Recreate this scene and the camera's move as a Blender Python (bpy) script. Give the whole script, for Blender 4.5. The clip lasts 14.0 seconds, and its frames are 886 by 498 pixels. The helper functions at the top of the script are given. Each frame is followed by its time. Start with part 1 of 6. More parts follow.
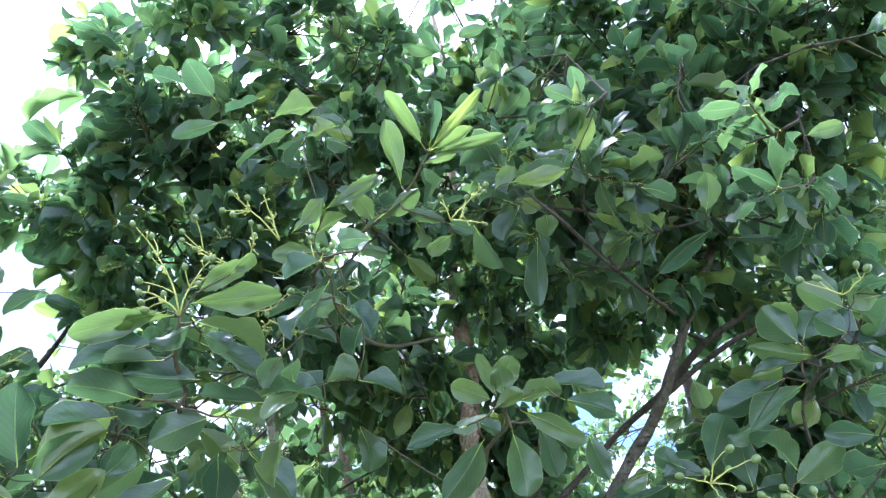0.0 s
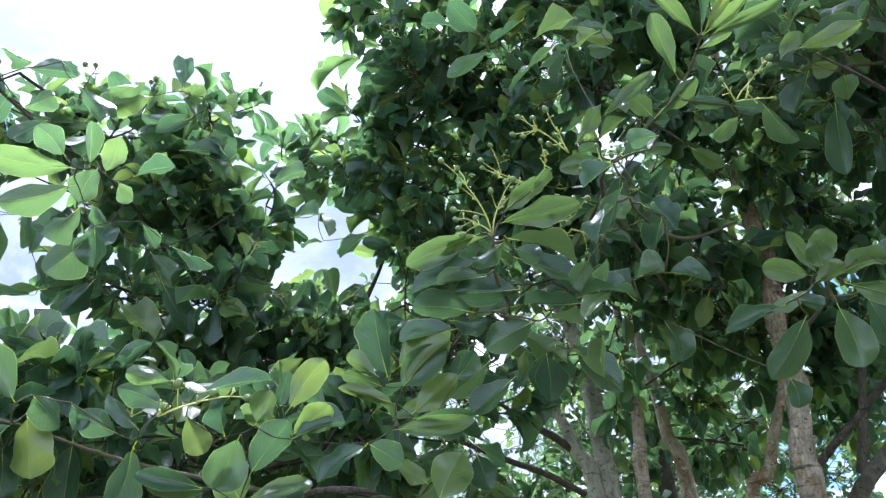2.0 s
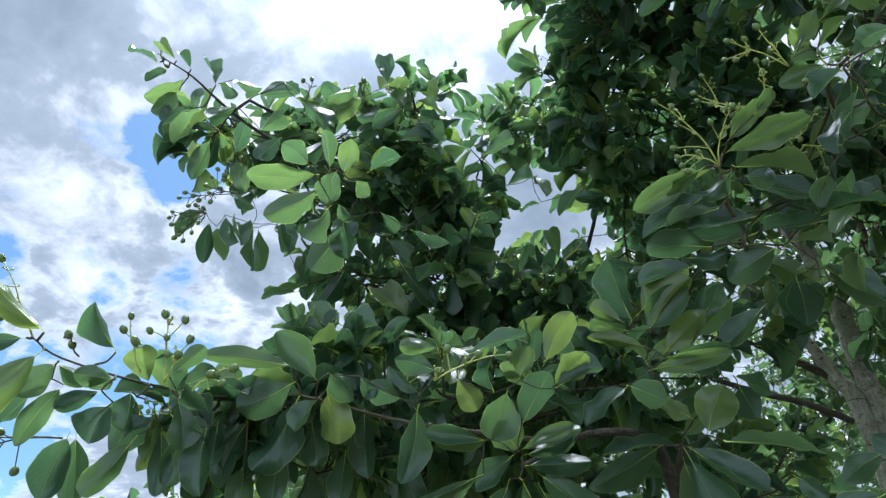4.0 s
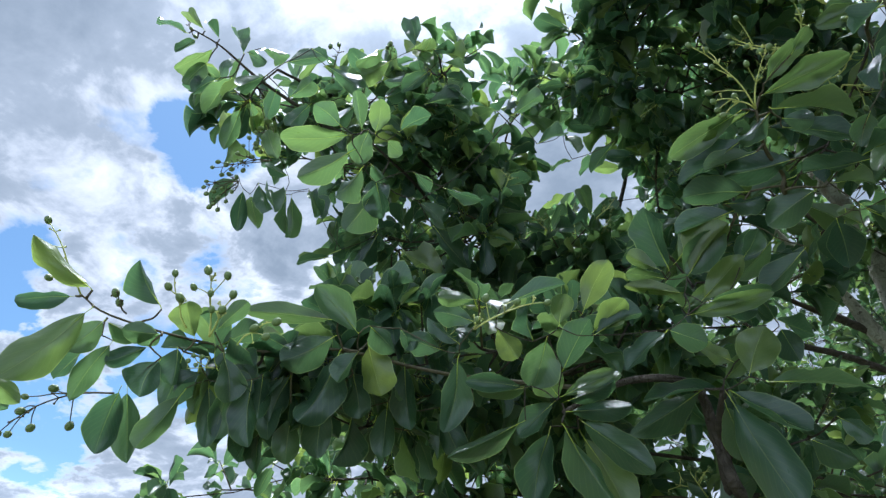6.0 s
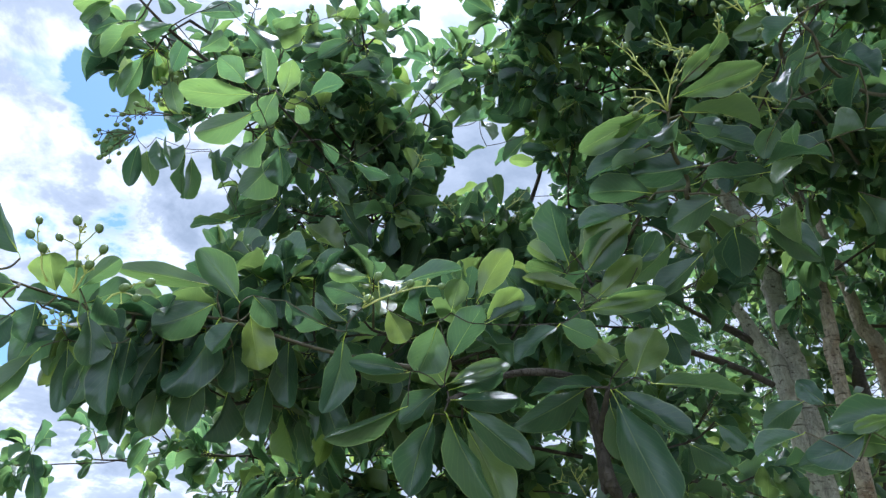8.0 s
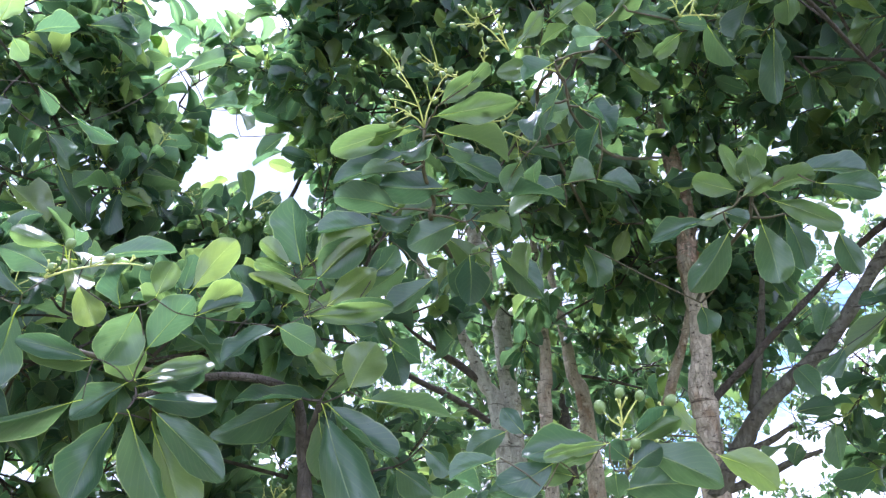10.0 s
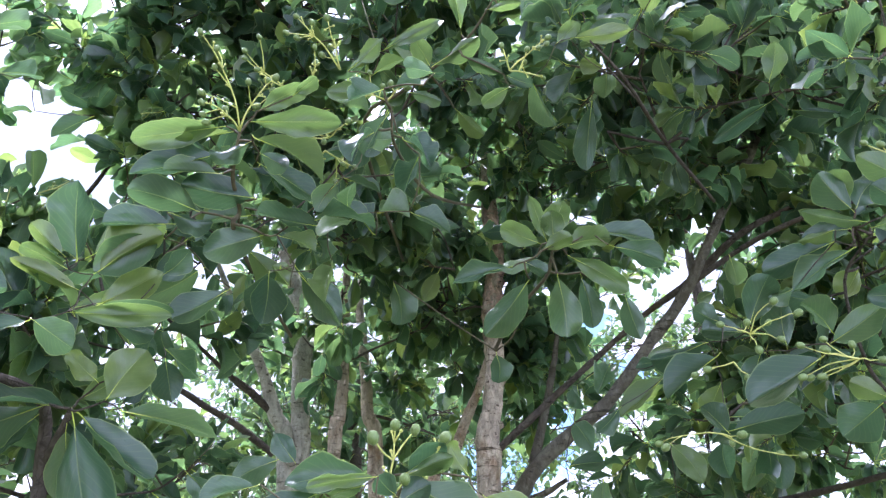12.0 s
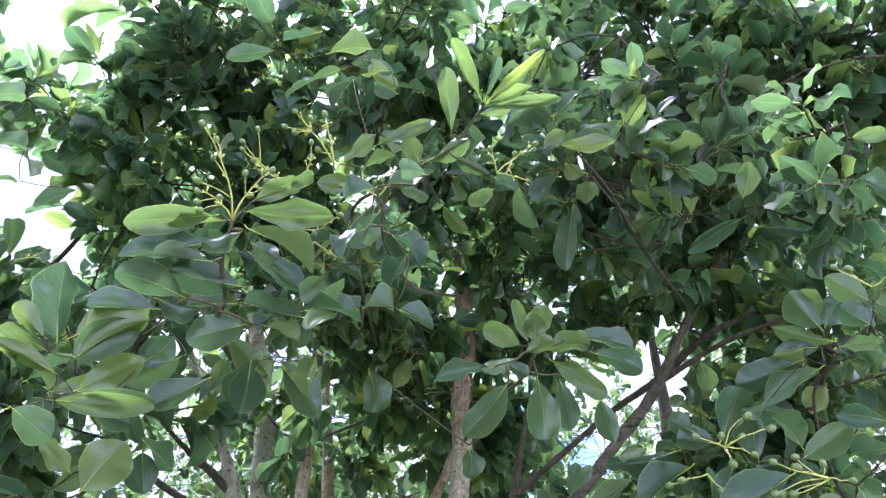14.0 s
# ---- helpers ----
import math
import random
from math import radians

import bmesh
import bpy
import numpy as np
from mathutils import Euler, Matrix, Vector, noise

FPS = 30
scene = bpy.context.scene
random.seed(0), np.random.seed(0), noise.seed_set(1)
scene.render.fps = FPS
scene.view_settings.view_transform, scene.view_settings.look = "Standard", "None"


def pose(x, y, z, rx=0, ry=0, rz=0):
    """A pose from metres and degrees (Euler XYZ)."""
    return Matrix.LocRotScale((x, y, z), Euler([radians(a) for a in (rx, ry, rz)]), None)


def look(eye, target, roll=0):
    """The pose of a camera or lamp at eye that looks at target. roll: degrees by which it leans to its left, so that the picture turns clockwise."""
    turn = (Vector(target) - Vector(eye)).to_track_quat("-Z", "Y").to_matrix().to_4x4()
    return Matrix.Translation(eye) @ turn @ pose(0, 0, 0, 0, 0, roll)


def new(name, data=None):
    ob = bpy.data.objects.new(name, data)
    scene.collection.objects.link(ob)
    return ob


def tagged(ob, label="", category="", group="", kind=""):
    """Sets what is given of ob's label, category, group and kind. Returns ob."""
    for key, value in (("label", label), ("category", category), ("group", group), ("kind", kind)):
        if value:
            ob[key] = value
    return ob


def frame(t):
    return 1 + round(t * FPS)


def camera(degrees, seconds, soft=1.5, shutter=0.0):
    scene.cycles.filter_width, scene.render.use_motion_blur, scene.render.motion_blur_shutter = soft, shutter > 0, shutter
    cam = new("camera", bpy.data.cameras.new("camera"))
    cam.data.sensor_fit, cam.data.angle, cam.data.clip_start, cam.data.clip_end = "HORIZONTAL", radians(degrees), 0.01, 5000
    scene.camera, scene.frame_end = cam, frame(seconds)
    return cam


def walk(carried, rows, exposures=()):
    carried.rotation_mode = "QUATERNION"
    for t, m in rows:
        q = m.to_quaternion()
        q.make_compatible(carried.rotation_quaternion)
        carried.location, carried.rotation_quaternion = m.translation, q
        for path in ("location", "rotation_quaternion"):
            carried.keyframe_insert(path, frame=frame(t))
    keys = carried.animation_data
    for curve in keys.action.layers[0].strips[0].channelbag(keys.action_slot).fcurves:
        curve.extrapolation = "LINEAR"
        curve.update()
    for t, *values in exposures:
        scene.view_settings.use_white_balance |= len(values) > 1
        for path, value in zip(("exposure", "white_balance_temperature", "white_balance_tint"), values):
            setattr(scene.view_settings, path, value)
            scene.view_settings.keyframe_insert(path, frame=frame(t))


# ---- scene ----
# ---------------------------------------------------------------- camera
cam = camera(61.0, 14.0, 1.35)
PATH = [
    (0, (0.000, 0.000, 1.600), (0.144, 1.539, 2.869), -5.9),
    (0.5, (0.002, -0.020, 1.589), (0.075, 1.561, 2.812), -5.7),
    (1, (-0.012, -0.053, 1.577), (-0.148, 1.531, 2.791), -3.0),
    (1.5, (-0.057, -0.073, 1.556), (-0.427, 1.520, 2.707), -0.4),
    (2, (-0.070, -0.070, 1.544), (-0.615, 1.500, 2.656), -0.2),
    (2.5, (-0.055, -0.097, 1.541), (-0.753, 1.421, 2.641), -1.0),
    (3, (-0.076, -0.131, 1.525), (-0.925, 1.330, 2.596), -0.4),
    (3.5, (-0.096, -0.145, 1.509), (-1.055, 1.270, 2.546), 0.1),
    (3.7, (-0.098, -0.146, 1.508), (-1.098, 1.245, 2.538), 0.4),
    (5.8, (-0.129, -0.140, 1.457), (-1.225, 1.211, 2.444), -0.5),
    (6, (-0.129, -0.143, 1.457), (-1.234, 1.210, 2.431), -0.3),
    (6.5, (-0.130, -0.137, 1.460), (-1.260, 1.217, 2.404), -0.3),
    (7, (-0.137, -0.141, 1.464), (-1.266, 1.214, 2.406), 0.2),
    (7.5, (-0.134, -0.122, 1.464), (-1.234, 1.258, 2.404), 1.3),
    (8, (-0.134, -0.073, 1.472), (-1.069, 1.422, 2.416), 1.4),
    (8.5, (-0.145, -0.028, 1.482), (-0.862, 1.579, 2.433), 0.5),
    (8.7, (-0.140, -0.021, 1.491), (-0.786, 1.615, 2.443), 0.2),
    (10.8, (-0.102, 0.059, 1.466), (-0.272, 1.755, 2.511), 0.1),
    (11, (-0.093, 0.057, 1.465), (-0.210, 1.755, 2.515), 0.0),
    (11.5, (-0.096, 0.082, 1.458), (-0.089, 1.768, 2.533), 0.2),
    (12, (-0.094, 0.091, 1.473), (0.034, 1.754, 2.577), -0.4),
    (12.5, (-0.102, 0.075, 1.480), (0.071, 1.698, 2.637), -0.0),
    (13, (-0.124, 0.071, 1.489), (0.069, 1.658, 2.690), -0.1),
    (13.5, (-0.129, 0.058, 1.499), (0.072, 1.622, 2.729), 0.4),
    (14, (-0.144, 0.045, 1.503), (0.072, 1.589, 2.756), 0.5),
]
EXPOSURES = [(0.0, 2.08, 5350, 25), (1.5, 1.74, 5450, 25), (2.5, 1.06, 5680, 14), (3.5, 0.60, 5700, 12), (6.0, 0.48, 5700, 13), (7.5, 0.5, 5700, 13), (8.5, 1.42, 5520, 24), (11.0, 2.0, 5580, 32), (12.5, 1.95, 5680, 33), (14.0, 2.02, 5680, 33)]
walk(cam, [(t, look(eye, target, roll)) for t, eye, target, roll in PATH], EXPOSURES)

# ---------------------------------------------------------------- sky, sun
SUN_AZ, SUN_EL = 38.0, 70.0          # degrees to the left of +y, degrees above the horizon
to_sun = Vector((-math.sin(radians(SUN_AZ)) * math.cos(radians(SUN_EL)), math.cos(radians(SUN_AZ)) * math.cos(radians(SUN_EL)), math.sin(radians(SUN_EL))))


def link(nt, a, b):
    nt.links.new(a, b)


def node(nt, kind, **values):
    n = nt.nodes.new(kind)
    for key, value in values.items():
        if key in n.inputs:
            n.inputs[key].default_value = value
    return n


def math_node(nt, op, a, b=None, clamp=False):
    n = nt.nodes.new("ShaderNodeMath")
    n.operation, n.use_clamp = op, clamp
    for i, v in enumerate((a, b)):
        if v is None:
            continue
        if isinstance(v, (int, float)):
            n.inputs[i].default_value = v
        else:
            link(nt, v, n.inputs[i])
    return n.outputs[0]


def ramp_node(nt, fac, stops):
    n = nt.nodes.new("ShaderNodeValToRGB")
    e = n.color_ramp.elements
    while len(e) < len(stops):
        e.new(0.5)
    for el, (p, c) in zip(e, stops):
        el.position, el.color = p, (*c, 1)
    link(nt, fac, n.inputs[0])
    return n.outputs[0]


def mix_node(nt, fac, a, b, mode="MIX"):
    n = nt.nodes.new("ShaderNodeMix")
    n.data_type, n.blend_type = "RGBA", mode
    for i, v in ((0, fac), (6, a), (7, b)):
        if isinstance(v, (int, float)):
            n.inputs[i].default_value = v
        elif isinstance(v, tuple):
            n.inputs[i].default_value = (*v, 1)
        else:
            link(nt, v, n.inputs[i])
    return n.outputs[2]


def build_sky():
    world = bpy.data.worlds.new("sky")
    scene.world = world
    world.use_nodes = True
    nt = world.node_tree
    nt.nodes.clear()
    sky = nt.nodes.new("ShaderNodeTexSky")
    sky.sky_type, sky.sun_disc = "NISHITA", False
    sky.sun_elevation, sky.sun_rotation = radians(SUN_EL), radians(-SUN_AZ)
    blue = mix_node(nt, 1.0, sky.outputs[0], (0.085, 0.108, 0.112), "MULTIPLY")
    coord = nt.nodes.new("ShaderNodeTexCoord").outputs["Generated"]
    sep = nt.nodes.new("ShaderNodeSeparateXYZ")
    link(nt, coord, sep.inputs[0])
    height = math_node(nt, "ADD", math_node(nt, "MAXIMUM", sep.outputs[2], 0.0), 0.28)
    flat = nt.nodes.new("ShaderNodeCombineXYZ")
    link(nt, math_node(nt, "DIVIDE", sep.outputs[0], height), flat.inputs[0])
    link(nt, math_node(nt, "DIVIDE", sep.outputs[1], height), flat.inputs[1])
    shift = nt.nodes.new("ShaderNodeVectorMath")
    shift.operation = "ADD"
    link(nt, flat.outputs[0], shift.inputs[0])
    shift.inputs[1].default_value = (3.1, 1.7, 0.4)
    big = node(nt, "ShaderNodeTexNoise", Scale=2.6, Detail=9.0, Roughness=0.58, Distortion=0.25)
    link(nt, shift.outputs[0], big.inputs["Vector"])
    fine = node(nt, "ShaderNodeTexNoise", Scale=7.5, Detail=10.0, Roughness=0.6, Distortion=0.25)
    link(nt, shift.outputs[0], fine.inputs["Vector"])
    mass = big.outputs[0]
    # openings of clear sky between the cumulus
    for az, el, size, depth in ((60.5, 35.0, 0.045, 0.24), (74.0, 44.0, 0.2, -0.07), (73.0, 24.0, 0.05, 0.14), (65.0, 28.0, 0.16, 0.05), (60.0, 20.0, 0.12, 0.04), (71.0, 14.0, 0.1, 0.16), (58.0, 27.0, 0.05, 0.14), (48.0, 26.0, 0.05, 0.1), (-14.0, 20.0, 0.16, 0.12), (-2.0, 17.0, 0.08, 0.1)):
        way = Vector((-math.sin(radians(az)) * math.cos(radians(el)), math.cos(radians(az)) * math.cos(radians(el)), math.sin(radians(el))))
        far = nt.nodes.new("ShaderNodeVectorMath")
        far.operation = "DISTANCE"
        link(nt, coord, far.inputs[0])
        far.inputs[1].default_value = way
        ragged = math_node(nt, "ADD", far.outputs["Value"], math_node(nt, "MULTIPLY", math_node(nt, "SUBTRACT", fine.outputs[0], 0.5), size * 3.2))
        near = math_node(nt, "SUBTRACT", 1.0, math_node(nt, "DIVIDE", ragged, size * 1.7), clamp=True)
        mass = math_node(nt, "SUBTRACT", mass, math_node(nt, "MULTIPLY", near, depth * 1.6))
    cover = ramp_node(nt, mass, ((0.29, (0, 0, 0)), (0.38, (1, 1, 1))))
    shade = math_node(nt, "ADD", math_node(nt, "MULTIPLY", mass, 0.55), math_node(nt, "MULTIPLY", fine.outputs[0], 0.45))
    cloud = ramp_node(nt, shade, ((0.37, (0.78, 0.80, 0.83)), (0.43, (0.62, 0.66, 0.70)), (0.49, (0.36, 0.41, 0.46)), (0.60, (0.25, 0.30, 0.35))))
    total = mix_node(nt, cover, blue, cloud)
    # the clouds glow round the hidden sun
    dot = nt.nodes.new("ShaderNodeVectorMath")
    dot.operation = "DOT_PRODUCT"
    link(nt, coord, dot.inputs[0])
    dot.inputs[1].default_value = to_sun
    glow = math_node(nt, "POWER", math_node(nt, "MAXIMUM", dot.outputs["Value"], 0.0), 42.0)
    # added fill light: the unseen sky away from the sun is brightened
    sky_fill = math_node(nt, "MULTIPLY", math_node(nt, "SUBTRACT", 0.5, dot.outputs["Value"], True), 3.2)
    lit = math_node(nt, "ADD", math_node(nt, "ADD", 1.0, sky_fill), math_node(nt, "MULTIPLY", glow, 26.0))
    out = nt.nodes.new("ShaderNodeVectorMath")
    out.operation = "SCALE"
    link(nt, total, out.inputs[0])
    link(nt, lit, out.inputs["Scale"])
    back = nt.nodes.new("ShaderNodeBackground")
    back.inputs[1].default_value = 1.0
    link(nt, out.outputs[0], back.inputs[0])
    link(nt, back.outputs[0], nt.nodes.new("ShaderNodeOutputWorld").inputs[0])


build_sky()
sun = new("sun", bpy.data.lights.new("sun", "SUN"))
sun.data.energy, sun.data.angle, sun.data.color = 5.0, radians(30.0), (1.0, 0.97, 0.91)
sun.matrix_world = look(to_sun * 50, (0, 0, 0))


# ---------------------------------------------------------------- materials
def material(name):
    m = bpy.data.materials.new(name)
    m.use_nodes = True
    nt = m.node_tree
    return m, nt, nt.nodes["Principled BSDF"], nt.nodes["Material Output"]


def leaf_material(name, per_island, young=0.0, through_part=0.44):
    """Leathery blade: waxy dark face, paler midrib, faint side veins, insect flecks, yellow-green petiole (UV v below 0)."""
    m, nt, bsdf, out = material(name)
    if per_island:
        rnd = nt.nodes.new("ShaderNodeNewGeometry").outputs["Random Per Island"]
    else:
        rnd = nt.nodes.new("ShaderNodeObjectInfo").outputs["Random"]
    uv = nt.nodes.new("ShaderNodeTexCoord").outputs["UV"]
    sep = nt.nodes.new("ShaderNodeSeparateXYZ")
    link(nt, uv, sep.inputs[0])
    across = math_node(nt, "ABSOLUTE", math_node(nt, "SUBTRACT", sep.outputs[0], 0.5))
    # side veins run forward from the midrib
    slant = math_node(nt, "SUBTRACT", math_node(nt, "MULTIPLY", sep.outputs[1], 9.0), math_node(nt, "MULTIPLY", across, 7.0))
    saw = math_node(nt, "ABSOLUTE", math_node(nt, "SUBTRACT", math_node(nt, "FRACT", slant), 0.5))
    vein = math_node(nt, "SUBTRACT", 1.0, math_node(nt, "DIVIDE", saw, 0.12), clamp=True)
    rib_wide = math_node(nt, "ADD", 0.006, math_node(nt, "MULTIPLY", math_node(nt, "SUBTRACT", 1.0, sep.outputs[1]), 0.026))
    rib = math_node(nt, "SUBTRACT", 1.0, math_node(nt, "DIVIDE", across, rib_wide), clamp=True)
    edge = math_node(nt, "MULTIPLY", math_node(nt, "SUBTRACT", across, 0.470), 33.0, clamp=True)
    stem = math_node(nt, "MULTIPLY", sep.outputs[1], -8.0, True)
    obj = nt.nodes.new("ShaderNodeTexCoord").outputs["Object"]
    patch = node(nt, "ShaderNodeTexNoise", Scale=3.0 if not per_island else 14.0, Detail=4.0, Roughness=0.6)
    link(nt, obj, patch.inputs["Vector"])
    swell = node(nt, "ShaderNodeTexNoise", Scale=4.0 if not per_island else 22.0, Detail=1.0, Roughness=0.4)
    link(nt, obj, swell.inputs["Vector"])
    fleck = node(nt, "ShaderNodeTexNoise", Scale=26.0 if not per_island else 130.0, Detail=3.0, Roughness=0.6)
    link(nt, obj, fleck.inputs["Vector"])
    base = ramp_node(nt, rnd, ((0.0, (0.024, 0.056, 0.038)), (0.45, (0.041, 0.083, 0.050)), (0.8, (0.063, 0.110, 0.052)), (0.94, (0.098, 0.142, 0.050)), (1.0, (0.125, 0.165, 0.050))))
    if young:
        base = mix_node(nt, young, base, (0.13, 0.185, 0.05))
    base = mix_node(nt, math_node(nt, "MULTIPLY", math_node(nt, "SUBTRACT", patch.outputs[0], 0.35), 0.9, True), base, (0.043, 0.080, 0.048), "MIX")
    light_vein = math_node(nt, "ADD", math_node(nt, "MULTIPLY", vein, 0.07), math_node(nt, "MULTIPLY", rib, 0.42), True)
    base = mix_node(nt, light_vein, base, (0.22, 0.28, 0.11))
    base = mix_node(nt, math_node(nt, "MULTIPLY", edge, 0.5), base, (0.26, 0.33, 0.15))
    spot = math_node(nt, "MULTIPLY", math_node(nt, "SUBTRACT", fleck.outputs[0], 0.67), 6.0, True)
    base = mix_node(nt, math_node(nt, "MULTIPLY", spot, 0.7), base, (0.09, 0.065, 0.03))
    base = mix_node(nt, stem, base, (0.36, 0.40, 0.11))
    link(nt, base, bsdf.inputs["Base Color"])
    rough = math_node(nt, "ADD", 0.22, math_node(nt, "MULTIPLY", patch.outputs[0], 0.16))
    link(nt, rough, bsdf.inputs["Roughness"])
    bsdf.inputs["Specular IOR Level"].default_value = 0.5 if per_island else 0.65
    bump = node(nt, "ShaderNodeBump", Strength=0.28, Distance=0.012)
    relief = math_node(nt, "ADD", math_node(nt, "MULTIPLY", math_node(nt, "ADD", vein, math_node(nt, "MULTIPLY", rib, 5.0)), -0.045), math_node(nt, "MULTIPLY", swell.outputs[0], 1.1))
    link(nt, relief, bump.inputs["Height"])
    link(nt, bump.outputs[0], bsdf.inputs["Normal"])
    trans = nt.nodes.new("ShaderNodeBsdfTranslucent")
    through_color = mix_node(nt, 1.0, base, (2.9, 3.0, 1.85), "MULTIPLY")
    link(nt, through_color, trans.inputs[0])
    mix = nt.nodes.new("ShaderNodeMixShader")
    mix.inputs[0].default_value = through_part
    link(nt, bsdf.outputs[0], mix.inputs[1])
    link(nt, trans.outputs[0], mix.inputs[2])
    link(nt, mix.outputs[0], out.inputs[0])
    return m


def bark_material(name, pale, dark, rust, scale, cracked=0.12):
    m, nt, bsdf, out = material(name)
    obj = nt.nodes.new("ShaderNodeTexCoord").outputs["Object"]

    def stretched(sx, sz):
        n = nt.nodes.new("ShaderNodeMapping")
        link(nt, obj, n.inputs[0])
        n.inputs["Scale"].default_value = (sx, sx, sz)
        return n.outputs[0]

    def noise_of(vector, size, detail=6.0, rough=0.6):
        n = node(nt, "ShaderNodeTexNoise", Scale=size, Detail=detail, Roughness=rough)
        link(nt, vector, n.inputs["Vector"])
        return n.outputs[0]

    def band(value, low, gain):
        return math_node(nt, "MULTIPLY", math_node(nt, "SUBTRACT", value, low), gain, True)

    grain = noise_of(stretched(1, 0.45), scale, 8.0, 0.7)
    patch = noise_of(stretched(1, 0.6), 9.0, 6.0, 0.65)
    lichen = noise_of(obj, 26.0, 6.0, 0.65)
    rings = noise_of(stretched(0.30, 3.6), 26.0, 4.0)
    crack = node(nt, "ShaderNodeTexVoronoi", Scale=scale * 2.0)
    crack.feature = "DISTANCE_TO_EDGE"
    link(nt, stretched(1, 0.35), crack.inputs["Vector"])
    split = math_node(nt, "SUBTRACT", 1.0, math_node(nt, "DIVIDE", crack.outputs[0], 0.09), True)
    colour = ramp_node(nt, grain, ((0.34, tuple(c * 0.55 for c in pale)), (0.5, pale), (0.66, tuple(c * 1.3 for c in pale))))
    colour = mix_node(nt, band(patch, 0.52, 7.0), colour, rust)
    # pale lichen, dark lenticels lying across, dark pits
    colour = mix_node(nt, math_node(nt, "MULTIPLY", band(lichen, 0.55, 8.0), 0.7), colour, tuple(min(0.8, c * 1.55) for c in pale))
    colour = mix_node(nt, math_node(nt, "MULTIPLY", band(rings, 0.60, 12.0), 0.85), colour, dark)
    fleck = noise_of(stretched(1, 1.5), 48.0, 4.0)
    colour = mix_node(nt, math_node(nt, "MULTIPLY", band(fleck, 0.60, 12.0), 0.9), colour, dark)
    colour = mix_node(nt, math_node(nt, "MULTIPLY", split, cracked), colour, dark)
    link(nt, colour, bsdf.inputs["Base Color"])
    bsdf.inputs["Roughness"].default_value = 0.9
    bsdf.inputs["Specular IOR Level"].default_value = 0.25
    bump = node(nt, "ShaderNodeBump", Strength=1.0, Distance=0.010)
    ridges = math_node(nt, "ADD", math_node(nt, "ADD", grain, patch), math_node(nt, "MULTIPLY", band(rings, 0.55, 5.0), 0.5))
    link(nt, math_node(nt, "SUBTRACT", ridges, math_node(nt, "MULTIPLY", split, cracked * 2)), bump.inputs["Height"])
    link(nt, bump.outputs[0], bsdf.inputs["Normal"])
    return m


def plain_material(name, a, b, scale, roughness, spec=0.4):
    m, nt, bsdf, out = material(name)
    obj = nt.nodes.new("ShaderNodeTexCoord").outputs["Object"]
    n = node(nt, "ShaderNodeTexNoise", Scale=scale, Detail=5.0, Roughness=0.6)
    link(nt, obj, n.inputs["Vector"])
    link(nt, ramp_node(nt, n.outputs[0], ((0.35, a), (0.65, b))), bsdf.inputs["Base Color"])
    bsdf.inputs["Roughness"].default_value = roughness
    bsdf.inputs["Specular IOR Level"].default_value = spec
    bump = node(nt, "ShaderNodeBump", Strength=0.3, Distance=0.002)
    link(nt, n.outputs[0], bump.inputs["Height"])
    link(nt, bump.outputs[0], bsdf.inputs["Normal"])
    return m


LEAF = leaf_material("leaf_green", False)
YOUNG = leaf_material("leaf_young", False, 0.38, 0.45)
FOLIAGE = leaf_material("foliage_green", True, 0.0, 0.52)
FAR_FOLIAGE = leaf_material("foliage_rear", True, 0.05, 0.36)
BARK = bark_material("bark_grey", (0.42, 0.40, 0.325), (0.08, 0.064, 0.044), (0.24, 0.19, 0.13), 42.0)
BARK_BROWN = bark_material("bark_brown", (0.43, 0.36, 0.27), (0.09, 0.066, 0.044), (0.28, 0.19, 0.115), 42.0, 0.2)
BARK_FLAKE = bark_material("bark_flake", (0.56, 0.40, 0.30), (0.15, 0.09, 0.06), (0.38, 0.22, 0.14), 42.0, 0.25)
# limb bark darkened well below the trunk's: shade put into the colour
BARK_LIMB_SHADED = bark_material("bark_limb_shaded", (0.12, 0.11, 0.084), (0.038, 0.033, 0.025), (0.088, 0.073, 0.05), 44.0)
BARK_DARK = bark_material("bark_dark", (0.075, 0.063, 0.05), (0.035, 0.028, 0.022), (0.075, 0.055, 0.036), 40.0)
TWIG = plain_material("twig_bark", (0.055, 0.045, 0.026), (0.10, 0.088, 0.042), 60.0, 0.75)
STALK = plain_material("stalk_green", (0.40, 0.45, 0.12), (0.52, 0.53, 0.16), 40.0, 0.5)
FRUIT = plain_material("fruit_green", (0.10, 0.16, 0.045), (0.17, 0.24, 0.075), 90.0, 0.38, 0.5)
EARTH = plain_material("grass_ground", (0.055, 0.075, 0.030), (0.12, 0.115, 0.065), 3.0, 0.95, 0.2)


# ---------------------------------------------------------------- building blocks
def mesh_object(name, bm, mat, parent=None, label="", smooth=True):
    me = bpy.data.meshes.new(name)
    bm.to_mesh(me)
    bm.free()
    me.materials.append(mat)
    if smooth:
        me.polygons.foreach_set("use_smooth", [True] * len(me.polygons))
    ob = new(name, me)
    if parent:
        ob.parent = parent
    return tagged(ob, label)


def smooth_line(points, steps):
    """A Catmull-Rom line through points (x, y, z, radius)."""
    pts = [np.array(p, float) for p in points]
    pts = [2 * pts[0] - pts[1]] + pts + [2 * pts[-1] - pts[-2]]
    line = []
    for i in range(1, len(pts) - 2):
        a, b, c, d = pts[i - 1:i + 3]
        for k in range(steps):
            u = k / steps
            line.append(0.5 * (2 * b + (c - a) * u + (2 * a - 5 * b + 4 * c - d) * u * u + (3 * b - a - 3 * c + d) * u ** 3))
    line.append(pts[-2])
    return line


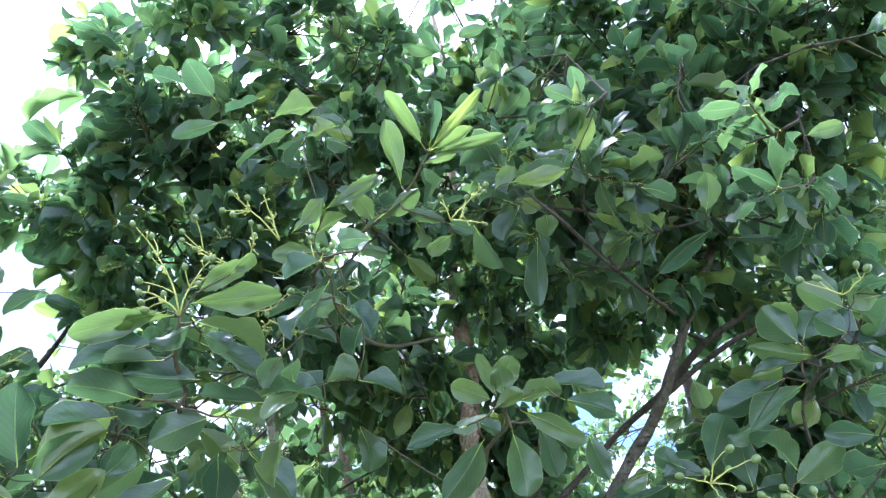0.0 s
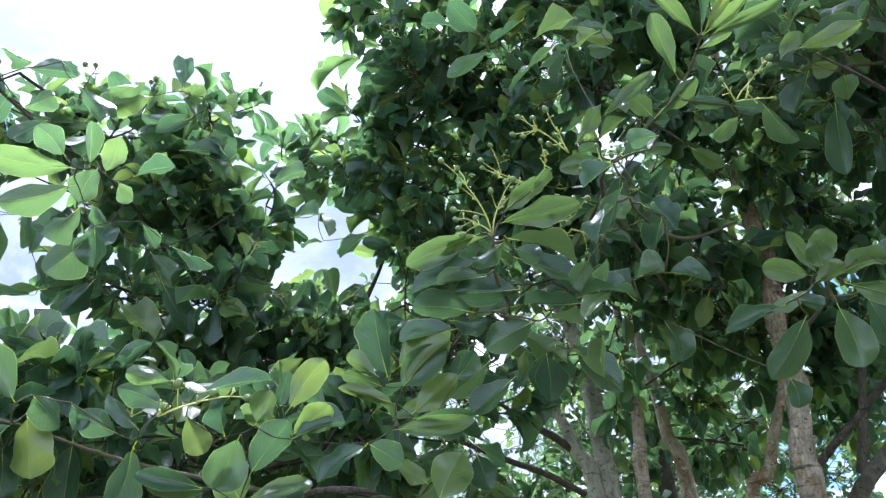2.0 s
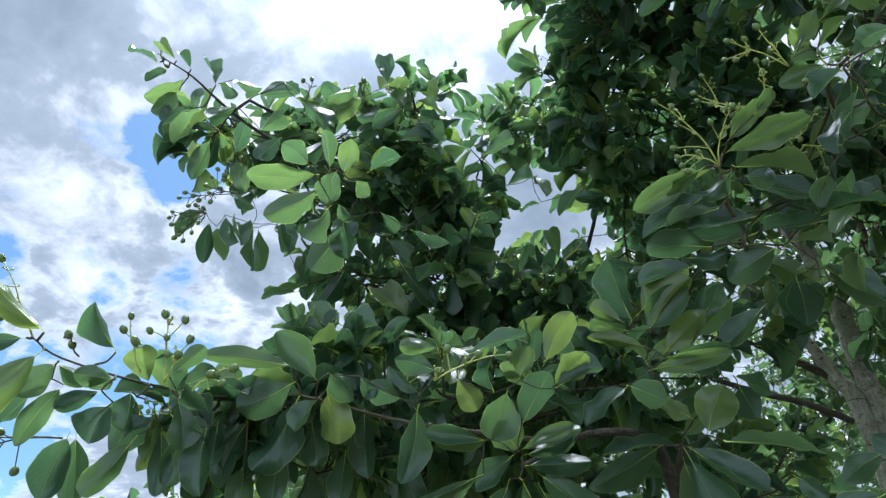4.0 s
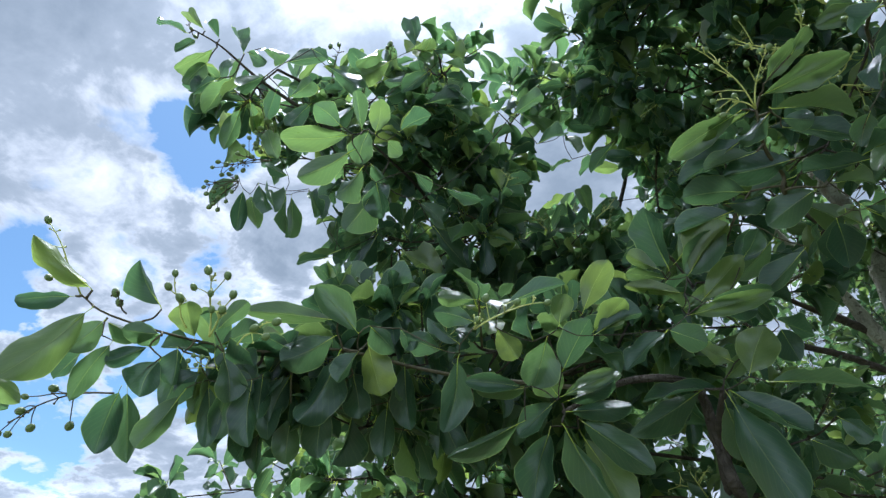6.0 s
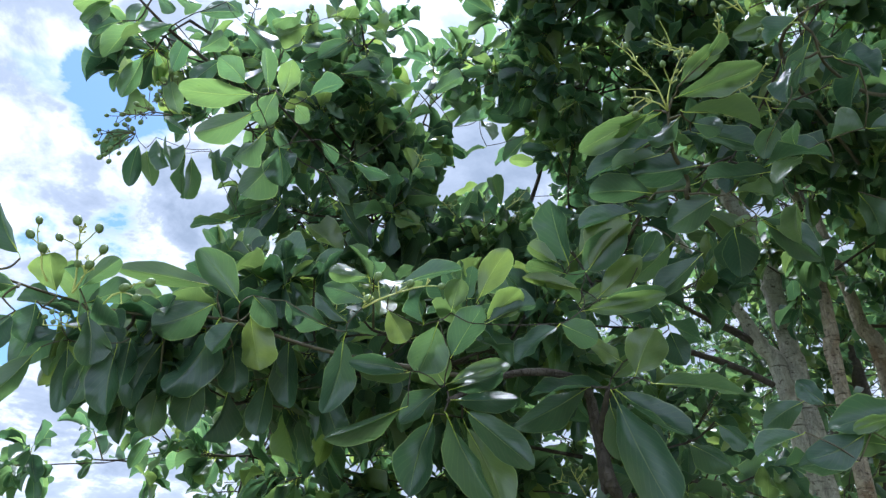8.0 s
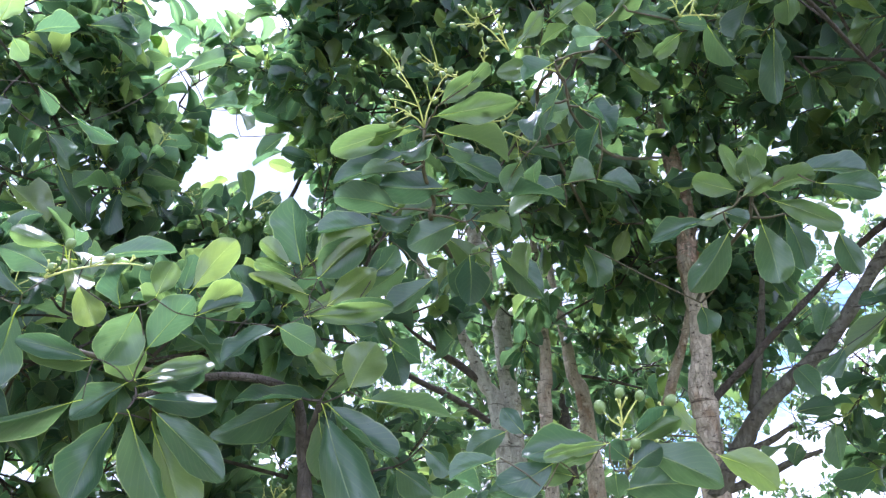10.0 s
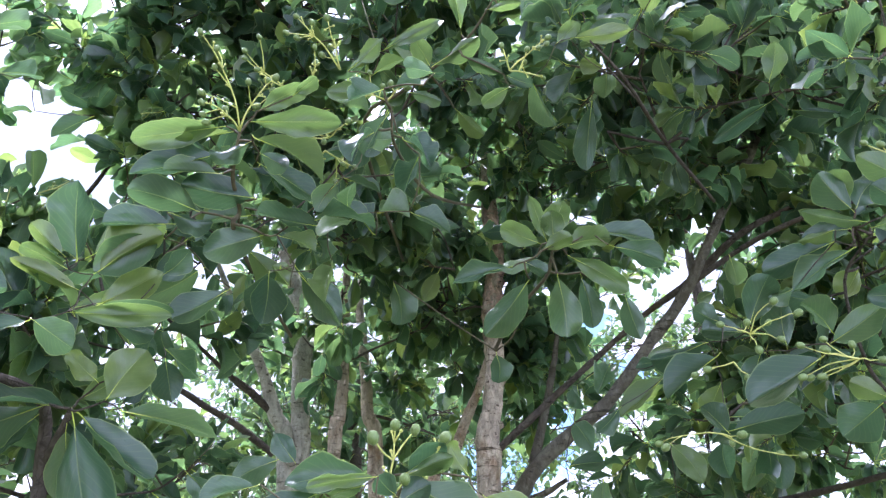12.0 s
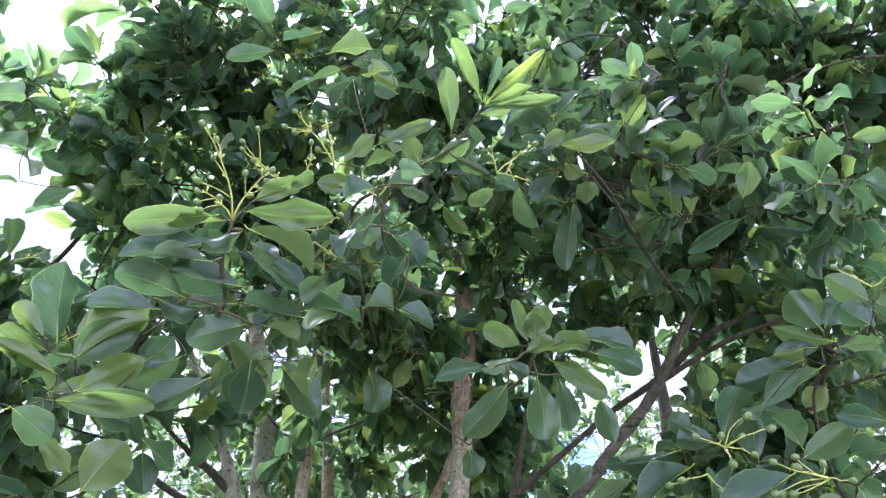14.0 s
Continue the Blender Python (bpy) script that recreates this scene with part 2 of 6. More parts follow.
def tube(bm, points, sides=8, steps=4, rough=0.0, cap=True):
    """A tapered limb along points (x, y, z, radius), joined into bm."""
    line = smooth_line(points, steps) if len(points) > 2 or steps > 1 else [np.array(p, float) for p in points]
    rings, last = [], None
    for i, p in enumerate(line):
        way = Vector(line[min(i + 1, len(line) - 1)][:3] - line[max(i - 1, 0)][:3])
        way = way.normalized() if way.length > 1e-9 else Vector((0, 0, 1))
        side = (last - way * last.dot(way)) if last else way.orthogonal()
        side.normalize()
        last = side
        other = way.cross(side)
        ring = []
        for k in range(sides):
            a = 2 * math.pi * k / sides
            r = max(p[3], 0.0004)
            if rough:
                r *= 1 + rough * noise.noise(Vector((p[0] * 9 + math.cos(a) * 1.3, p[1] * 9 + math.sin(a) * 1.3, p[2] * 7)))
                r *= 1 + 0.6 * rough * noise.noise(Vector((p[0] * 30 + math.cos(a) * 2.2, p[1] * 30 + math.sin(a) * 2.2, p[2] * 24)))
            ring.append(bm.verts.new(Vector(p[:3]) + (side * math.cos(a) + other * math.sin(a)) * r))
        rings.append(ring)
    for a, b in zip(rings, rings[1:]):
        for k in range(sides):
            bm.faces.new((a[k], a[(k + 1) % sides], b[(k + 1) % sides], b[k]))
    if cap:
        bm.faces.new(rings[-1])
        bm.faces.new(rings[0][::-1])


def leaf_outline(s, base, tip):
    """Half width of an obovate blade, 0 to 0.5, at s from base to tip: a wedge at the base, widest past the middle, blunt at the tip."""
    if not 0 < s < 1:
        return 0.0
    top = base / (base + tip)
    return 0.5 * s ** base * (1 - s) ** tip / (top ** base * (1 - top) ** tip)


def leaf_points(rng, stations, cross, petiole):
    """Rows of points of a blade of length 1 along +y and width 1 along x, with its petiole; normal +z."""
    base, tip = rng.uniform(0.78, 1.02), rng.uniform(0.52, 0.76)
    fold, sag, curl = rng.uniform(0.2, 0.8), rng.uniform(-0.1, 0.6), rng.uniform(-0.8, 0.2)
    wave, phase, twist = rng.uniform(0.03, 0.1), rng.uniform(0, 6), rng.uniform(-0.7, 0.7)
    side = rng.uniform(-0.1, 0.1)
    rows = []
    for i in range(stations + 1):
        s = 0.35 * i / stations + 0.65 * (0.5 - 0.5 * math.cos(math.pi * i / stations))
        h = leaf_outline(s, base, tip) * (1 + 0.05 * math.sin(13 * s + phase))
        y = petiole + (1 - petiole) * s
        row = []
        for j in range(cross + 1):
            v = 2 * j / cross - 1
            a = abs(v) ** 1.25
            v = math.copysign(a, v)
            x = v * h + side * math.sin(math.pi * s)
            z = fold * (0.75 * a + 0.25 * a * a) * h + wave * (math.sin(9 * s + phase + (2 if v > 0 else 0)) + 0.35 * math.sin(21 * s + 2.3 * phase + v)) * a * min(1.0, 4 * s) + sag * (s - s * s) * 0.9 + curl * v * v * h + twist * v * h * s * 0.5
            row.append((x, y, z, 0.5 + 0.5 * v, s))
        rows.append(row)
    return rows


def make_leaf(rng, mat, petiole, stations=13, cross=8):
    bm = bmesh.new()
    uv = bm.loops.layers.uv.new("UVMap")
    rows = leaf_points(rng, stations, cross, petiole)
    verts, place = [], {}
    for i, row in enumerate(rows):
        if i in (0, len(rows) - 1):
            x = sum(p[0] for p in row) / len(row)
            v = bm.verts.new((x, row[0][1], sum(p[2] for p in row) / len(row)))
            place[v] = (0.5, row[0][4])
            verts.append([v] * len(row))
        else:
            ring = []
            for p in row:
                v = bm.verts.new(p[:3])
                place[v] = p[3:]
                ring.append(v)
            verts.append(ring)
    for a, b in zip(verts, verts[1:]):
        for j in range(len(a) - 1):
            corner = []
            for v in (a[j], a[j + 1], b[j + 1], b[j]):
                if v not in corner:
                    corner.append(v)
            f = bm.faces.new(corner)
            for loop in f.loops:
                loop[uv].uv = place[loop.vert]
    # petiole and midrib
    mid, low, high = cross // 2, stations * 2 // 5, stations * 3 // 4
    zero = rows[0][mid]
    tube(bm, [(0, 0, 0.01, 0.013), (zero[0] * 0.5, petiole * 0.5, -0.012, 0.011), (zero[0], petiole, zero[2] - 0.006, 0.011), (rows[low][mid][0], rows[low][mid][1], rows[low][mid][2] - 0.008, 0.006), (rows[high][mid][0], rows[high][mid][1], rows[high][mid][2] - 0.004, 0.003)], 4, 1)
    for f in bm.faces:
        for loop in f.loops:
            if loop.vert not in place:
                loop[uv].uv = (0.5, -0.2 if loop.vert.co.y < petiole * 1.1 else 0.0)
    me = bpy.data.meshes.new("leaf")
    bm.to_mesh(me)
    bm.free()
    me.materials.append(mat)
    me.polygons.foreach_set("use_smooth", [True] * len(me.polygons))
    return me


LEAF_RNG = random.Random(5)
LEAF_SHAPES = [make_leaf(LEAF_RNG, LEAF, LEAF_RNG.uniform(0.06, 0.12)) for _ in range(22)]
YOUNG_SHAPES = [make_leaf(LEAF_RNG, YOUNG, LEAF_RNG.uniform(0.05, 0.1)) for _ in range(9)]
CROWN_SHAPES = [make_leaf(LEAF_RNG, LEAF, LEAF_RNG.uniform(0.09, 0.16), 9, 4) for _ in range(16)]


def basis(base, tip, twist):
    """Axis, side and normal of a leaf: the normal is the upright one, turned about the axis by twist degrees."""
    axis = (tip - base).normalized()
    up = Vector((0, 0, 1)) - axis * axis.z
    if up.length < 0.05:
        up = Vector((0, -1, 0)) - axis * -axis.y
    up.normalize()
    side = axis.cross(up)
    a = radians(twist)
    normal = up * math.cos(a) + side * math.sin(a)
    return axis, axis.cross(normal), normal


def leafy_branch(tree, line, bark, groups, young, rng):
    """A branch along line, with twigs to its leaves: groups of rows of base x, y, z, tip x, y, z, width, twist."""
    bm = bmesh.new()
    tube(bm, line, 7, 5, 0.1)
    leaves = [(*row, LEAF_SHAPES) for rows in groups for row in rows] + [(*row, YOUNG_SHAPES) for rows in young for row in rows]
    spine = [Vector(p[:3]) for p in smooth_line(line, 6)]
    joined = [(p, 0.0032) for p in spine[len(spine) // 3:]]
    todo = [Vector(row[:3]) for row in leaves]
    while todo:
        far, i, k = min(((p - q).length, i, k) for i, p in enumerate(todo) for k, (q, _) in enumerate(joined))
        p, (q, thick) = todo.pop(i), joined[k]
        thin = max(0.0011, thick * 0.78)
        if far > 0.012:
            bend = p.lerp(q, 0.5) + Vector((rng.uniform(-1, 1), rng.uniform(-1, 1), rng.uniform(-1.2, 0.4))) * far * 0.10
            tube(bm, [(*q, thick * 0.9), (*bend, thin), (*p, thin * 0.9)], 5, 3)
        joined.append((p, thin))
    branch = mesh_object("branch", bm, bark, tree)
    for bx, by, bz, tx, ty, tz, width, twist, shapes in leaves:
        base, tip = Vector((bx, by, bz)), Vector((tx, ty, tz))
        axis, side, normal = basis(base, tip, twist + rng.gauss(0, 20))
        length = (tip - base).length
        width = min(width, 0.8 * length)
        m = Matrix((side * width * 1.06, axis * length, normal * length * 0.8)).transposed().to_4x4()
        m.translation = base
        ob = new("leaf", rng.choice(shapes))
        ob.parent = branch
        ob.matrix_basis = m
    return branch


def fruit_mesh(rng):
    bm = bmesh.new()
    bmesh.ops.create_uvsphere(bm, u_segments=10, v_segments=7, radius=1.0)
    for v in bm.verts:
        v.co.z *= 1.22
        v.co += v.co * 0.05 * noise.noise(v.co * 1.7 + Vector((rng.random() * 9, 0, 0)))
    bmesh.ops.create_cone(bm, segments=6, radius1=0.12, radius2=0.05, depth=0.3, matrix=Matrix.Translation((0, 0, 1.3)), cap_ends=True)
    me = bpy.data.meshes.new("fruit")
    bm.to_mesh(me)
    bm.free()
    me.materials.append(FRUIT)
    me.polygons.foreach_set("use_smooth", [True] * len(me.polygons))
    return me


FRUIT_SHAPES = [fruit_mesh(LEAF_RNG) for _ in range(3)]


def fruit_cluster(tree, foot, fruits, radius, rng, stalk_mat=None, umbel=False):
    """A panicle: bowed peduncles fan out from foot, pedicels leave them by turns, and a fruit sits at every tip; a few tips are bare.
    An umbel has a stalk of its own for nearly every fruit."""
    foot = Vector(foot)
    todo = [Vector(f) for f in fruits]
    ends = list(todo)
    bm = bmesh.new()
    r = 0.00095 if umbel else 0.0013

    def jitter(size):
        return Vector((rng.uniform(-1, 1), rng.uniform(-1, 1), rng.uniform(-1, 1))) * size

    while todo:
        first = max(todo, key=lambda e: (e - foot).length)
        span = first - foot
        some = sorted(todo, key=lambda e: (e - first).length)[:rng.choice((1, 1, 2) if umbel else (3, 4, 4))]
        some = [e for e in some if (e - first).length < 0.8 * span.length + 0.01]
        for e in some:
            todo.remove(e)
        # the peduncle bows and steps a little at every fork; the pedicels leave it one by one
        bow = span.cross(jitter(1.0)).normalized() * span.length * rng.uniform(0.05, 0.14)
        line = [foot + span * u + bow * 4 * u * (1 - u) + (jitter(radius * 0.3) if 0 < k < 5 else Vector()) for k, u in enumerate((0, 0.22, 0.42, 0.62, 0.82, 1))]
        tube(bm, [(*p, r * (1.5 - 0.16 * k)) for k, p in enumerate(line)], 5, 2)
        bare = [(rng.randint(2, 4), radius * rng.uniform(1.3, 2.6)) for _ in range(0 if umbel else rng.randint(4, 6))]
        for e in some[1:]:
            along = (e - foot).dot(span) / span.length_squared
            node = line[max(1, min(4, int(along * 4.2)))]
            knee = node.lerp(e, 0.5) + jitter(radius * 0.4) + bow * 0.15
            tube(bm, [(*node, r), (*knee, r * 0.85), (*e, r * 0.75)], 5, 3)
        for k, reach in bare:
            e = line[k] + (span.normalized() * 0.7 + jitter(1.0)).normalized() * reach
            tube(bm, [(*line[k], r * 0.9), (*e, r * 0.75)], 5, 1)
            bmesh.ops.create_icosphere(bm, subdivisions=1, radius=r * 1.9, matrix=Matrix.Translation(e))
    stalk = mesh_object("fruit_stalk", bm, stalk_mat or STALK, tree, "yellow-green forked fruit stalk" if not stalk_mat else "thin brown forked fruit stalk")
    for e in ends:
        ob = new("fruit", rng.choice(FRUIT_SHAPES))
        ob.parent = stalk
        away = (foot - e).normalized() + jitter(0.35)
        turn = away.to_track_quat("Z", "Y").to_matrix().to_4x4()
        s = radius * rng.uniform(0.8, 1.15)
        ob.matrix_basis = Matrix.Translation(e) @ turn @ Matrix.Diagonal((s, s, s, 1))
    return stalk


def limb(tree, name, points, mat, sides=10, rough=0.12, label=""):
    """A limb with uneven girth and the knots that shed twigs leave."""
    bm = bmesh.new()
    tube(bm, points, sides, 12, rough * 2.2)
    grown = random.Random(len(points) * 7 + round(abs(points[0][0]) * 1000))
    line = [p for p in smooth_line(points, 4) if p[2] > 1.6 and p[3] > 0.008]
    for _ in range(len(line) // 3):
        p = grown.choice(line)
        a, r = grown.uniform(0, 6.28), p[3]
        way = Vector((math.cos(a), math.sin(a), grown.uniform(0.1, 0.9))).normalized()
        at = Vector(p[:3]) + way * r * 0.55
        tube(bm, [(*at, r * 0.42), (*(at + way * r * 0.45), r * 0.34), (*(at + way * r * 0.75), r * grown.uniform(0.12, 0.24))], 7, 2, 0.2)
    return mesh_object(name, bm, mat, tree, label)


def bark_flakes(tree, points, low, high, count, mat, rng):
    """Loose curled chips of bark on a trunk between two heights, held at their upper end."""
    line = [p for p in smooth_line(points, 12) if low < p[2] < high]
    bm = bmesh.new()
    for _ in range(count):
        p = rng.choice(line)
        a, wide, tall = rng.uniform(0, 6.28), rng.uniform(0.006, 0.015), rng.uniform(0.012, 0.034)
        lift, lean = rng.uniform(0.001, 0.007), rng.uniform(-0.25, 0.25)
        rows = []
        for i in range(4):
            v = i / 3
            ring = []
            for u in (-1, 0, 1):
                turn = a + (u * wide * (1 - 0.35 * v * abs(u)) + lean * tall * v) / p[3]
                far = p[3] * 1.03 + lift * v * v + 0.0012 * (u * u) * v
                ring.append(bm.verts.new((p[0] + math.cos(turn) * far, p[1] + math.sin(turn) * far, p[2] - tall * v)))
            rows.append(ring)
        for x, y in zip(rows, rows[1:]):
            for k in range(2):
                bm.faces.new((x[k], x[k + 1], y[k + 1], y[k]))
    return tagged(mesh_object("bark_flake", bm, mat, tree), "loose red-brown curls of flaking bark", kind="stuff")


# ---------------------------------------------------------------- loose foliage
def foliage_template(rng, stations, cross):
    """A leaf as arrays: points, UVs, corner indices, corners per face; the petiole is a thin strip."""
    petiole = rng.uniform(0.09, 0.17)
    rows = leaf_points(rng, stations, cross, petiole)
    verts, uvs, corners, sizes, index = [], [], [], [], []
    for i, row in enumerate(rows):
        if i in (0, stations):
            verts.append(row[cross // 2][:3])
            uvs.append((0.5, row[0][4]))
            index.append([len(verts) - 1] * (cross + 1))
        else:
            index.append(list(range(len(verts), len(verts) + cross + 1)))
            verts += [p[:3] for p in row]
            uvs += [p[3:] for p in row]
    for a, b in zip(index, index[1:]):
        for j in range(cross):
            f = list(dict.fromkeys((a[j], a[j + 1], b[j + 1], b[j])))
            corners += f
            sizes.append(len(f))
    n, top = len(verts), rows[0][cross // 2]
    verts += [(-0.016, 0, 0), (0.016, 0, 0), (top[0] + 0.02, petiole * 1.12, top[2] - 0.004), (top[0] - 0.02, petiole * 1.12, top[2] - 0.004)]
    uvs += [(0.5, -0.2)] * 4
    corners += [n, n + 1, n + 2, n + 3]
    sizes.append(4)
    return np.array(verts), np.array(uvs), np.array(corners), np.array(sizes)


TEMPLATES = [foliage_template(LEAF_RNG, 9, 4) for _ in range(16)]
FAR_TEMPLATES = [foliage_template(LEAF_RNG, 5, 2) for _ in range(8)]


def bead(bm, centre, r):
    """A small fruit of fourteen points, joined into bm."""
    top, low = bm.verts.new(centre + Vector((0, 0, r * 1.15))), bm.verts.new(centre - Vector((0, 0, r * 1.15)))
    rings = [[bm.verts.new(centre + Vector((math.cos(a * 1.047) * r * 0.9, math.sin(a * 1.047) * r * 0.9, z * r))) for a in range(6)] for z in (0.45, -0.45)]
    for k in range(6):
        j = (k + 1) % 6
        bm.faces.new((top, rings[0][k], rings[0][j]))
        bm.faces.new((rings[0][k], rings[1][k], rings[1][j], rings[0][j]))
        bm.faces.new((rings[1][k], low, rings[1][j]))


def panicle(stalks, beads, foot, way, rng):
    """A small fruit stalk that forks twice, among the leaves of the crown."""
    way = (way + Vector((rng.uniform(-0.5, 0.5), rng.uniform(-0.5, 0.5), rng.uniform(-0.1, 0.7)))).normalized()
    end = foot + way * rng.uniform(0.05, 0.10)
    tube(stalks, [(*foot, 0.0017), (*foot.lerp(end, 0.5), 0.0015), (*end, 0.0012)], 4, 1, cap=False)
    for k in range(rng.randint(3, 5)):
        fork = foot.lerp(end, rng.uniform(0.35, 1.0))
        arm = fork + (way * 0.6 + Vector((rng.gauss(0, 1), rng.gauss(0, 1), rng.gauss(0.3, 0.7))).normalized()).normalized() * rng.uniform(0.018, 0.04)
        tube(stalks, [(*fork, 0.0012), (*arm, 0.0010)], 4, 1, cap=False)
        for _ in range(rng.randint(1, 3)):
            tip = arm + Vector((rng.gauss(0, 1), rng.gauss(0, 1), rng.gauss(0, 1))).normalized() * rng.uniform(0.008, 0.018)
            tube(stalks, [(*arm, 0.0009), (*tip, 0.0008)], 3, 1, cap=False)
            bead(beads, tip, rng.uniform(0.0035, 0.0058))


def foliage(tree, sprays, rng, name="foliage", label="", reach=(0.11, 0.165), far=False, fruiting=0.0):
    """Whorls of leaves at twig ends: sprays are rows of foot, tip of the twig and the branch whose leaves are single, or None for the joined rest."""
    verts, uvs, corners, sizes, count = [], [], [], [], 0
    wood, stalks, beads = bmesh.new(), bmesh.new(), bmesh.new()
    templates = FAR_TEMPLATES if far else TEMPLATES
    for foot, tip, branch in sprays:
        way = (tip - foot).normalized()
        tube(wood, [(*foot, 0.0032), (*tip, 0.0016)], 4, 1, cap=False)
        side = way.orthogonal().normalized()
        other = way.cross(side)
        if rng.random() < fruiting:
            panicle(stalks, beads, tip, way, rng)
        start = rng.uniform(0, 6.28)
        full = rng.uniform(0.85, 1.1)
        for k in range(rng.randint(6, 10)):
            a = start + 2.4 * k
            spread = rng.uniform(0.6, 1.4)
            axis = way * math.cos(spread) + (side * math.cos(a) + other * math.sin(a)) * math.sin(spread)
            axis = (axis + Vector((0, 0, rng.uniform(-0.95, 0.15)))).normalized()
            base = tip - way * (0.008 * k)
            length = rng.uniform(*reach) * full * (0.72 if k < 2 else 1.0)
            width = length * rng.uniform(0.33, 0.44)
            _, across, normal = basis(base, base + axis, rng.gauss(0, 34))
            if branch:
                ob = new("leaf", rng.choice(CROWN_SHAPES))
                ob.parent = branch
                m = Matrix((across * width, axis * length, normal * length)).transposed().to_4x4()
                m.translation = base
                ob.matrix_basis = m
                continue
            t_verts, t_uvs, t_corners, t_sizes = rng.choice(templates)
            verts.append(t_verts @ np.array((across * width, axis * length, normal * length)) + np.array(base))
            uvs.append(t_uvs)
            corners.append(t_corners + count)
            sizes.append(t_sizes)
            count += len(t_verts)
    verts, uvs, corners, sizes = (np.concatenate(rows) for rows in (verts, uvs, corners, sizes))
    me = bpy.data.meshes.new(name)
    me.vertices.add(len(verts))
    me.vertices.foreach_set("co", verts.astype(np.float32).ravel())
    me.loops.add(len(corners))
    me.loops.foreach_set("vertex_index", corners.astype(np.int32))
    me.polygons.add(len(sizes))
    me.polygons.foreach_set("loop_start", (np.cumsum(sizes) - sizes).astype(np.int32))
    me.update(calc_edges=True)
    layer = me.uv_layers.new(name="UVMap")
    layer.data.foreach_set("uv", uvs[corners].astype(np.float32).ravel())
    me.materials.append(FAR_FOLIAGE if far else FOLIAGE)
    me.polygons.foreach_set("use_smooth", [True] * len(me.polygons))
    ob = new(name, me)
    ob.parent = tree
    tagged(ob, label, kind="stuff")
    twigs = mesh_object("twig", wood, TWIG, tree)
    tagged(twigs, "thin brown leaf-bearing wood", kind="stuff")
    if fruiting:
        tagged(mesh_object("fruit_stalk", stalks, STALK, tree), "thin yellow-green fruit stalks among the leaves", kind="stuff")
        tagged(mesh_object("fruit", beads, FRUIT, tree), "small unripe green fruits among the leaves", kind="stuff")
    else:
        stalks.free()
        beads.free()
    return ob


def crown(tree, stems, clumps, rng, label, bark, reach=(0.095, 0.15), thick=1.0, singles=0, near=2.0, far=False, fruiting=0.0):
    """Branches from the stems to clumps (x, y, z, radius, sprays); each clump forks into side branches that carry the leaf whorls.
    Up to singles leaves of the clumps on this side of the plan's line y = near are objects of their own."""
    sprays = []
    knots = [(Vector(p[:3]), 0.008) for s in stems for p in s if p[2] > 1.2]
    todo = [(Vector(c[:3]), c[3], c[4]) for c in clumps]
    while todo:
        # the branches grow outwards: the clump nearest to what stands is joined next
        cost, i, k = min(((c - q).length + 0.7 * max(0.0, q.z - c.z), i, k) for i, (c, _, _) in enumerate(todo) for k, (q, _) in enumerate(knots))
        centre, r, n = todo.pop(i)
        root, stout = knots[k]
        side = Vector((rng.uniform(-1, 1), rng.uniform(-1, 1), rng.uniform(-0.3, 0.6)))
        gap = (centre - root).length
        mid1 = root.lerp(centre, 0.35) + side * gap * 0.09
        mid2 = root.lerp(centre, 0.7) + side * gap * 0.05
        bough = max(0.0028, min(stout * 0.85, 0.003 + 0.006 * gap))
        knots.append((centre, bough * 0.75))
        bm = bmesh.new()
        tube(bm, [(*root, bough), (*mid1, bough * 0.9), (*mid2, bough * 0.8), (*centre, bough * 0.6)], 7, 4, 0.15)
        own, left = [], round(n * thick)
        while left > 0:
            way = Vector((rng.gauss(0, 1), rng.gauss(0, 1), rng.gauss(0.15, 0.7))).normalized()
            long = r * rng.uniform(0.45, 1.75)
            foot = centre.lerp(mid2, rng.uniform(0.0, 0.6))
            end = centre + way * long
            knee = foot.lerp(end, 0.5) + Vector((0, 0, -0.06 * long)) + Vector((rng.uniform(-1, 1), rng.uniform(-1, 1), rng.uniform(-1, 1))) * long * 0.1
            start = end - (end - knee).normalized() * min(0.05, long * 0.3)
            tube(bm, [(*foot, 0.004), (*knee, 0.003), (*start, 0.0022)], 5, 3)
            own.append((start, end))
            left -= 1
            for s in range(rng.randint(1, 3)):
                if left <= 0:
                    break
                fork = knee.lerp(end, rng.uniform(-0.5, 0.6)) if s else knee
                turn = (way + Vector((rng.gauss(0, 0.9), rng.gauss(0, 0.9), rng.gauss(0.1, 0.6)))).normalized()
                tip = fork + turn * rng.uniform(0.07, 0.16)
                own.append((fork, tip))
                left -= 1
        branch = mesh_object("branch", bm, bark, tree)
        alone = singles >= len(own) * 8 and centre.y < near
        if alone:
            singles -= len(own) * 8
        sprays += [(foot, tip, branch if alone else None) for foot, tip in own]
    foliage(tree, sprays, rng, "foliage", label, reach, far, fruiting)


def thing(name, label, category, group=""):
    ob = new(name)
    ob.empty_display_size = 0.2
    return tagged(ob, label, category, group)


